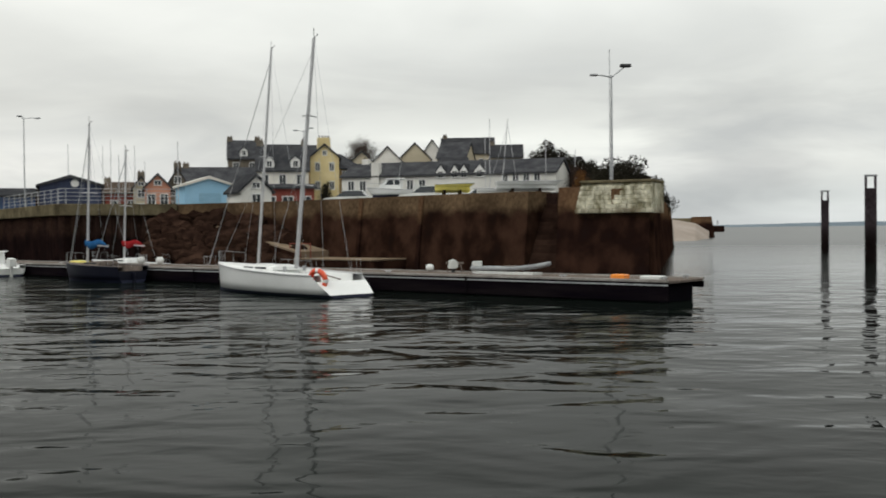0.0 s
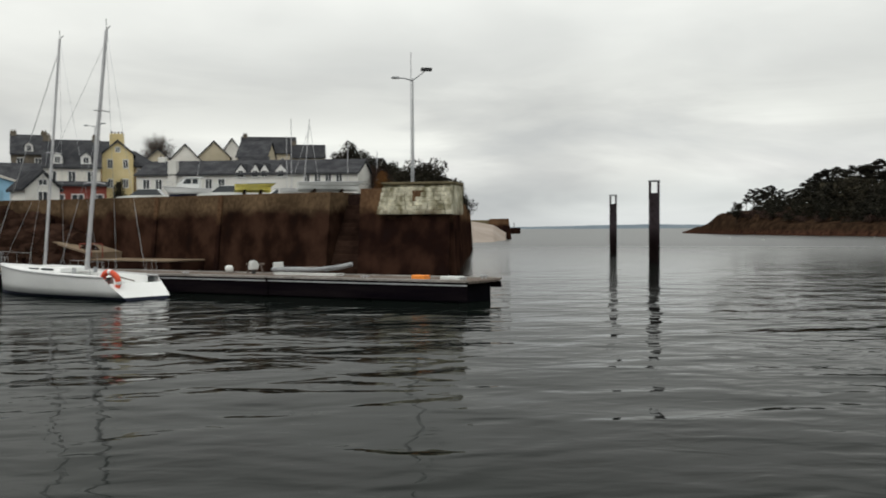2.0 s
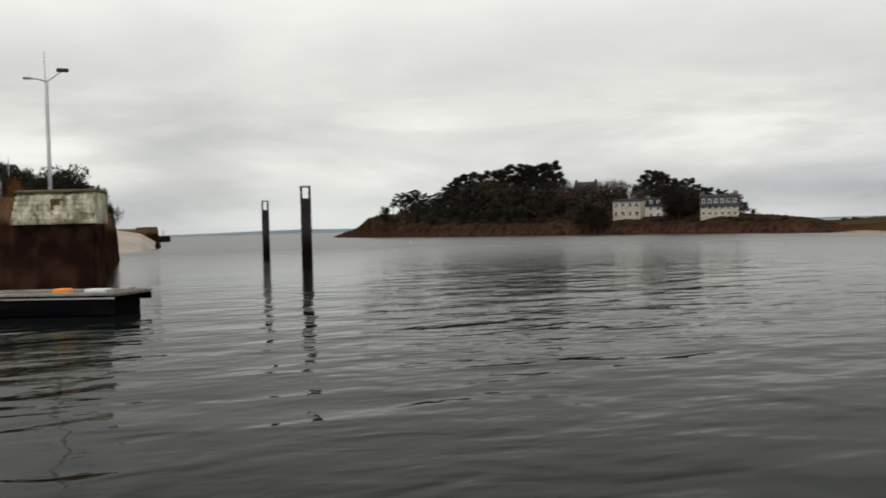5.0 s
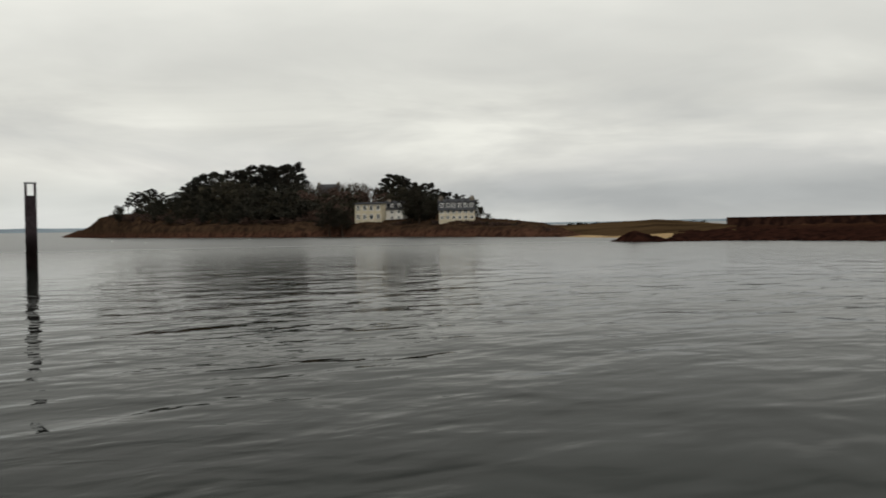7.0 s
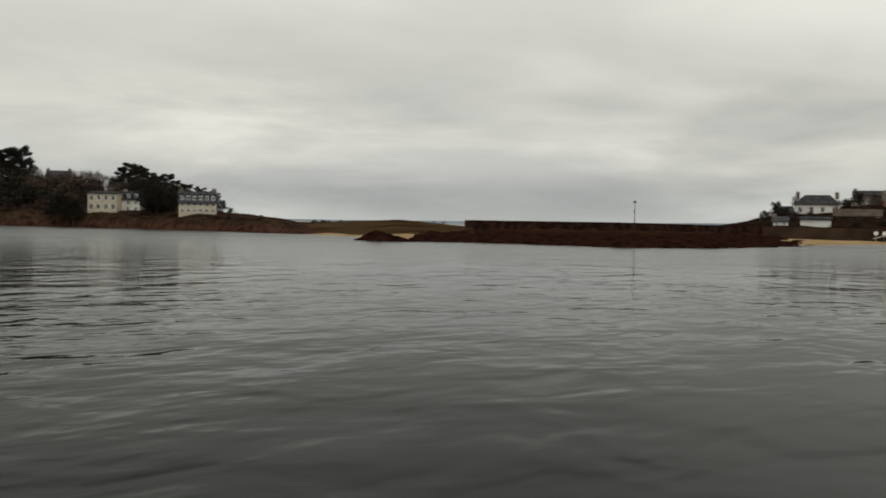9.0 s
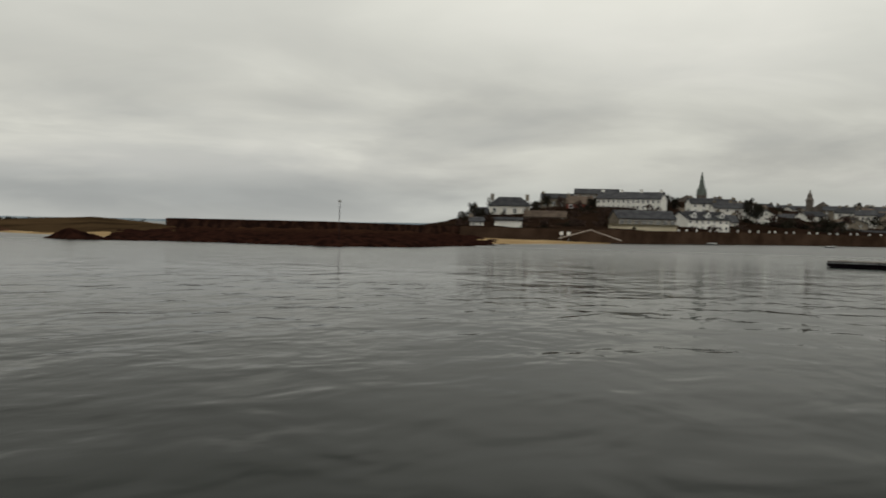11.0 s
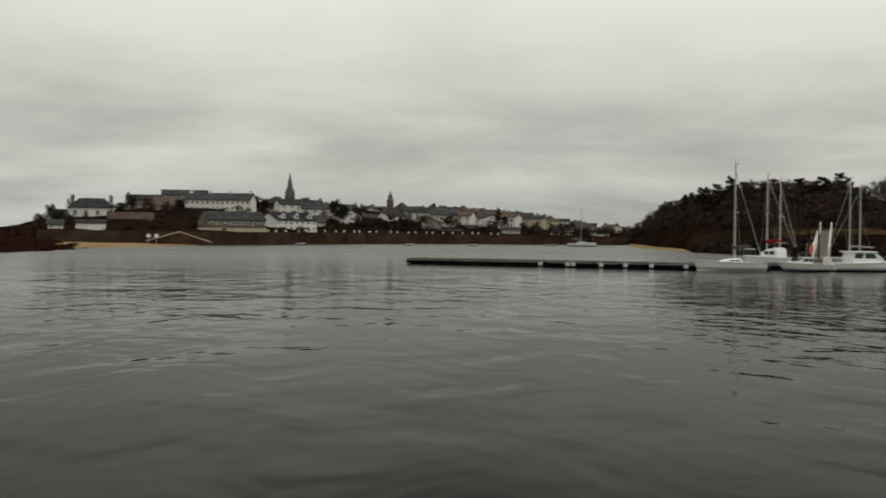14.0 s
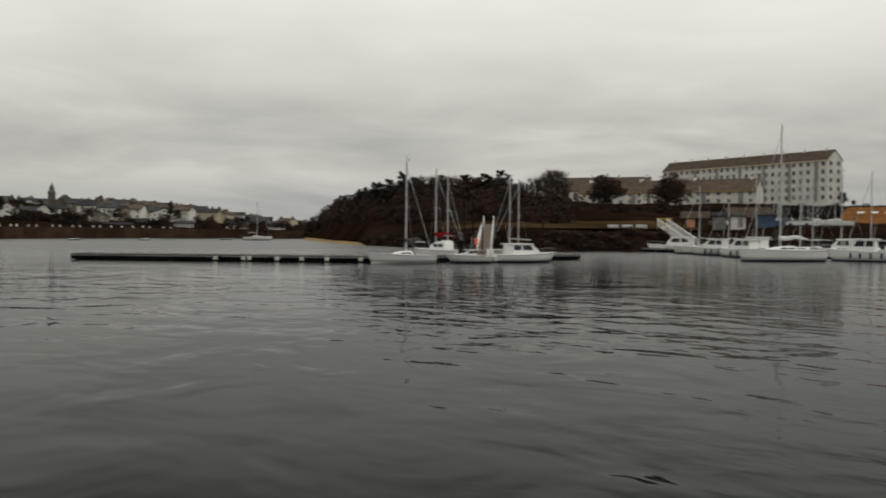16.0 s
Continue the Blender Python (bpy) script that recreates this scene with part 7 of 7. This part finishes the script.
while a > -45.6:
    slope = float(np.interp(a, sx, sy))
    shore = float(np.interp(a, [-45.8, -41.2, -35.0, -29.1, -25.7], [202, 228, 263, 312, 375]))
    kind_ = "bare" if -36.6 > a > -40.4 else "pine"
    houses_ = (-38.7 > a > -41.9) or (-43.3 > a > -45.9)
    d = shore + tr.uniform(48, 75)
    z0 = ground_z(ISL, a, d)
    plant(kind_, a, d, z0, 2.4 + slope * d * tr.uniform(0.94, 1.02), tr.uniform(0.75, 1.05), tr, "trees of the island wood")
    # lower ranks fill the slope below
    if not houses_:
        for rank, o0, o1 in ((0.88 if not -33.2 > a > -36.6 else 0.74, 40, 56), (0.78 if not -33.2 > a > -36.6 else 0.68, 30, 46), (0.62, 24, 38), (0.5, 18, 30), (0.38, 13, 22)):
            d = shore + tr.uniform(o0, o1)
            a2 = a + tr.uniform(-0.25, 0.25)
            z0 = ground_z(ISL, a2, d) - 0.6
            if a2 < -27.6:
                far_tree("island_wood", tr.choice(["oak", "pine", "pine"]) if kind_ == "pine" else tr.choice(["brown", "brown", "oak"]), a2, d, z0, max(z0 + 2.4, 2.4 + slope * d * rank * tr.uniform(0.85, 1.05)), tr.uniform(1.1, 1.5), tr)
    else:
        d = shore + tr.uniform(40, 60)
        z0 = ground_z(ISL, a, d)
        for rank in (0.85, 0.65):
            far_tree("island_wood", "brown" if a > -41 else "oak", a + tr.uniform(-0.2, 0.2), d, z0 - 0.5, 2.4 + slope * d * rank * tr.uniform(0.9, 1.05), tr.uniform(1.0, 1.3), tr)
    a -= tr.uniform(0.28, 0.42)
for a, d, top, w in ((-26.55, 365, 11.2, 0.7), (-41.9, 236, 9.2, 1.1), (-42.5, 232, 9.8, 1.1), (-43.2, 228, 8.4, 1.0), (-42.2, 238, 11.5, 0.9), (-45.9, 232, 6.6, 0.9), (-46.3, 228, 4.9, 1.3), (-38.3, 246, 6.8, 1.2), (-37.6, 250, 8.0, 1.2)):
    plant("oak", a, d, ground_z(ISL, a, d), top, w, tr, "trees of the island wood")
for i in range(260):
    a = tr.uniform(-26.2, -40) if i < 190 else tr.uniform(-40, -50)
    d = float(np.interp(a, [-50, -45.8, -41.2, -35.0, -29.1, -25.7], [186, 208, 235, 270, 320, 384])) + (tr.uniform(3, 20) if i < 190 else tr.uniform(2, 12))
    z0 = ground_z(ISL, a, d)
    far_tree("island_scrub", tr.choice(["bush", "brown", "brown"]), a, d, z0 - 0.5, z0 + (tr.uniform(0.8, 2.2) if i < 190 else tr.uniform(0.3, 0.8)), 2.0, tr)
for a, d in ((-50.8, 240), (-51.2, 238), (-51.6, 240), (-52.2, 236), (-57.4, 220), (-57.9, 216)):
    far_tree("island_scrub", "bush", a, d, 1.4, 1.6 + tr.uniform(0.9, 1.5), 2.2, tr)

# the near hill
SKY_H = ((-106.3, 0.010), (-106.9, 0.018), (-108.1, 0.033), (-110.2, 0.047), (-111.6, 0.0525), (-114.3, 0.0565), (-116.6, 0.0555), (-118.0, 0.050), (-119.0, 0.057), (-119.8, 0.066), (-120.6, 0.056))
hx, hy = [p[0] for p in SKY_H][::-1], [p[1] for p in SKY_H][::-1]
a = -106.6
while a > -120.5:
    slope = float(np.interp(a, hx, hy))
    near = float(np.interp(a, [-117.3, -113.0, -109.6, -107.6, -106.2], [168, 180, 212, 262, 325]))
    d = near + tr.uniform(45, 75)
    z0 = ground_z(HILL, a, d)
    back = "bare" if a < -116.8 else tr.choice(["brown", "bare", "bare", "pine"])
    plant(back, a, d, z0, 2.4 + slope * d * tr.uniform(0.93, 1.02), tr.uniform(0.85, 1.1), tr, "trees of the near hill")
    for rank, off in ((0.7, 32), (0.62, 20), (0.5, 8), (0.36, -4)) if a < -118.2 else ((0.95, 44), (0.86, 32), (0.74, 20), (0.6, 10), (0.5, 4), (0.36, -4)):
        a2, d = a + tr.uniform(-0.3, 0.3), near + off + tr.uniform(-4, 6)
        z0 = ground_z(HILL, a2, d)
        far_tree("hill_wood", tr.choice(["brown"] * 8 + ["oak"]), a2, d, z0 - 0.6, max(z0 + 1.6, 2.4 + slope * d * rank * tr.uniform(0.9, 1.04)), tr.uniform(1.1, 1.5), tr)
    a -= tr.uniform(0.28, 0.40)
for a, d, top, w, k_ in ((-122.5, 250, 16.4, 0.95, "brown"), (-122.9, 247, 15.4, 0.95, "brown"), (-125.8, 250, 16.0, 0.9, "brown"), (-126.3, 246, 14.8, 0.95, "brown"), (-134.7, 280, 13.3, 1.0, "oak"), (-135.2, 270, 11, 1.1, "oak"), (-119.7, 240, 17.0, 0.9, "bare"), (-120.3, 236, 14.0, 0.9, "bare"), (-121.0, 240, 12.0, 1.0, "bare"), (-118.8, 235, 15.0, 0.9, "bare")):
    plant(k_, a, d, ground_z(HILL, a, d) - 0.3, top, w, tr, "trees of the near hill")
for a, d, top in ((-109.1, 232, 11.6), (-109.9, 232, 13.2), (-110.2, 236, 13.4), (-111.5, 240, 15.9), (-116.9, 235, 16.3), (-117.3, 238, 15.6)):
    plant("pine", a, d, ground_z(HILL, a, d), top, 0.62, tr, "trees of the near hill")
for a, d in ((-122.55, 250), (-125.95, 250)):
    for da, up, w in ((0, 16.5, 1.25), (0.35, 15.4, 1.2), (-0.35, 15.6, 1.2), (0.15, 14.0, 1.5), (-0.2, 13.6, 1.5)):
        far_tree("hill_wood", "brown", a + da, d + tr.uniform(-2, 2), 8.6, up, w, tr)
a = -117.5
while a > -140:
    d = tr.uniform(215, 236)
    z0 = ground_z(HILL, a, d)
    far_tree("hill_hedge", tr.choice(["bush", "brown", "brown"]), a, d, z0 - 0.6, 2.4 + d * 0.0285 * tr.uniform(0.7, 1.03), tr.uniform(1.4, 2.0), tr)
    a -= tr.uniform(0.10, 0.18)
for i in range(240):
    a = tr.uniform(-109.5, -141.0)
    d = float(np.interp(a, [-141, -127, -124.6, -117.3, -113.0, -109.6], [153, 152, 145, 137, 153, 180])) + tr.uniform(-2.0, 2.5)
    z0 = ground_z(HILL, a, d)
    far_tree("bank_scrub", tr.choice(["bush", "brown", "brown"]), a, d, z0 - 0.6, z0 + tr.uniform(0.35, 0.9), 2.2, tr)

# the quay head and the village
for a, d, z0, top, w, k_ in ((-8.7, 86, 4.0, 8.0, 1.0, "bush"), (-9.6, 88, 4.0, 8.9, 1.05, "bush"), (-10.3, 90, 4.0, 8.5, 1.0, "bush"), (-10.85, 92, 3.2, 7.3, 0.9, "bush"), (-11.25, 94, 3.0, 7.2, 0.95, "bush"), (-11.65, 96, 2.8, 6.6, 0.85, "bush"), (-7.45, 72, 4.3, 6.7, 1.0, "brown"),
                             (-6.0, 128, 4.6, 13.2, 1.0, "oak"), (-5.6, 132, 6, 12.0, 1.1, "oak"), (-6.35, 130, 5, 12.2, 1.0, "bush"), (-6.8, 126, 4.6, 10.0, 0.8, "brown"), (-7.7, 124, 4.6, 10.8, 0.8, "oak"), (-8.3, 120, 4.6, 9.6, 0.9, "oak"), (-7.3, 90, 4.4, 6.6, 0.9, "brown"), (-7.6, 92, 4.4, 7.0, 0.8, "brown"),
                             (4.4, 200, 10, 20.4, 0.8, "bare"), (4.05, 204, 10, 19.4, 0.8, "bare"), (4.8, 200, 10, 19.6, 0.8, "bare"), (4.3, 206, 10, 20.0, 0.9, "bare"), (6.35, 134, 4.5, 8.8, 0.5, "oak"), (-5.2, 165, 8, 13.2, 0.9, "oak"), (13.1, 170, 6, 11, 1.0, "brown"), (17.0, 160, 5, 9, 1.0, "brown")):
    plant(k_, a, d, z0, top, w, tr, "trees of the village")

autumn = plant("brown", -7.5, 70, 4.35, 6.3, 0.75, tr, "trees of the village")
tagged(autumn, "small bush with orange-brown dry leaves on the quay", "bush", "trees of the village")
for o in autumn.children:
    if o.name.startswith("crown"):
        o.data = o.data.copy()
        o.data.materials[0] = M["rustleaf"]

# the town
for a, d, z0, top, w, k_ in ((-74.9, 236, 3.0, 6.4, 1.1, "oak"), (-75.5, 240, 3.5, 8.4, 0.9, "oak"), (-76.0, 246, 4, 7.4, 1.0, "oak"), (-76.5, 268, 5, 10.6, 0.8, "bare"), (-77.3, 272, 6, 11.0, 0.9, "bare"), (-78.9, 268, 6, 10.0, 1.0, "oak"), (-79.5, 300, 8, 12.6, 1.0, "oak"), (-80.3, 290, 7, 12.0, 1.0, "brown"), (-81.2, 275, 6, 10.5, 1.0, "brown"), (-81.9, 280, 6, 11.5, 0.9, "oak"), (-82.6, 262, 5, 8.6, 1.2, "brown"), (-83.2, 258, 5, 8.0, 1.2, "brown"),
                             (-85.9, 310, 8, 13.8, 0.9, "oak"), (-86.4, 312, 8, 13.0, 1.0, "oak"), (-89.6, 290, 5, 9.2, 1.0, "brown"), (-90.2, 300, 5, 12.8, 0.7, "oak"), (-90.6, 302, 5, 11.5, 0.8, "oak"), (-95.5, 380, 9, 14.2, 1.2, "oak"), (-96.0, 384, 9, 13.4, 1.2, "oak"), (-99.1, 330, 4, 11.0, 0.6, "pine"), (-99.5, 334, 4, 9.0, 0.8, "oak"), (-88.6, 400, 11, 16.5, 1.0, "brown")):
    plant(k_, a, d, z0, top, w, tr, "trees of the town")
for i in range(60):
    a = tr.uniform(-89.3, -95.0) if i < 38 else tr.uniform(-95, -106)
    d = tr.uniform(298, 316) + (22 if i >= 38 else 0)
    far_tree("town_trees", tr.choice(["oak", "oak", "brown"]), a, d, 2.4, 2.4 + d * tr.uniform(0.008, 0.019) * (1.0 if i < 38 else 0.6), tr.uniform(1.2, 1.7), tr)
for i in range(230):
    a = tr.uniform(-75.2, -106.3)
    d = tr.uniform(268, 500) if a > -86 else tr.uniform(310, 500)
    top = 2.4 + float(np.interp(a, [p[0] for p in TOWN_SKY], [p[1] for p in TOWN_SKY])) * d * (tr.uniform(0.75, 0.99) if d > 380 else tr.uniform(0.45, 0.82))
    far_tree("town_trees", tr.choice(["oak", "brown", "brown"]), a, d, top - tr.uniform(3.0, 5.5), top, tr.uniform(1.0, 1.5), tr)
for i in range(110):
    a = tr.uniform(-74.6, -90.5)
    d = float(np.interp(a, [-92, -86, -81, -74.6], [284, 238, 214, 212])) + tr.uniform(2, 70)
    z0 = ground_z(TOWN, a, d)
    far_tree("town_trees", tr.choice(["brown", "brown", "oak"]), a, d, z0 - 0.6, z0 + tr.uniform(0.5, 1.5), tr.uniform(1.6, 2.4), tr)
build_woods({"island_wood": ("dense dark wood of pines and oaks on the island", "wood"), "island_scrub": ("low dark scrub along the island shore", "scrub"), "hill_wood": ("dense brown winter wood on the near hill", "wood"),
             "hill_hedge": ("dark hedge below the apartment blocks", "hedge"), "bank_scrub": ("low dark scrub on the bank", "scrub"), "town_trees": ("dark trees among the town houses", "trees")})
for protos in PROTO.values():
    for p_ in protos:
        if p_.name not in USED:
            for o in [*p_.children_recursive, p_]:
                bpy.data.objects.remove(o)
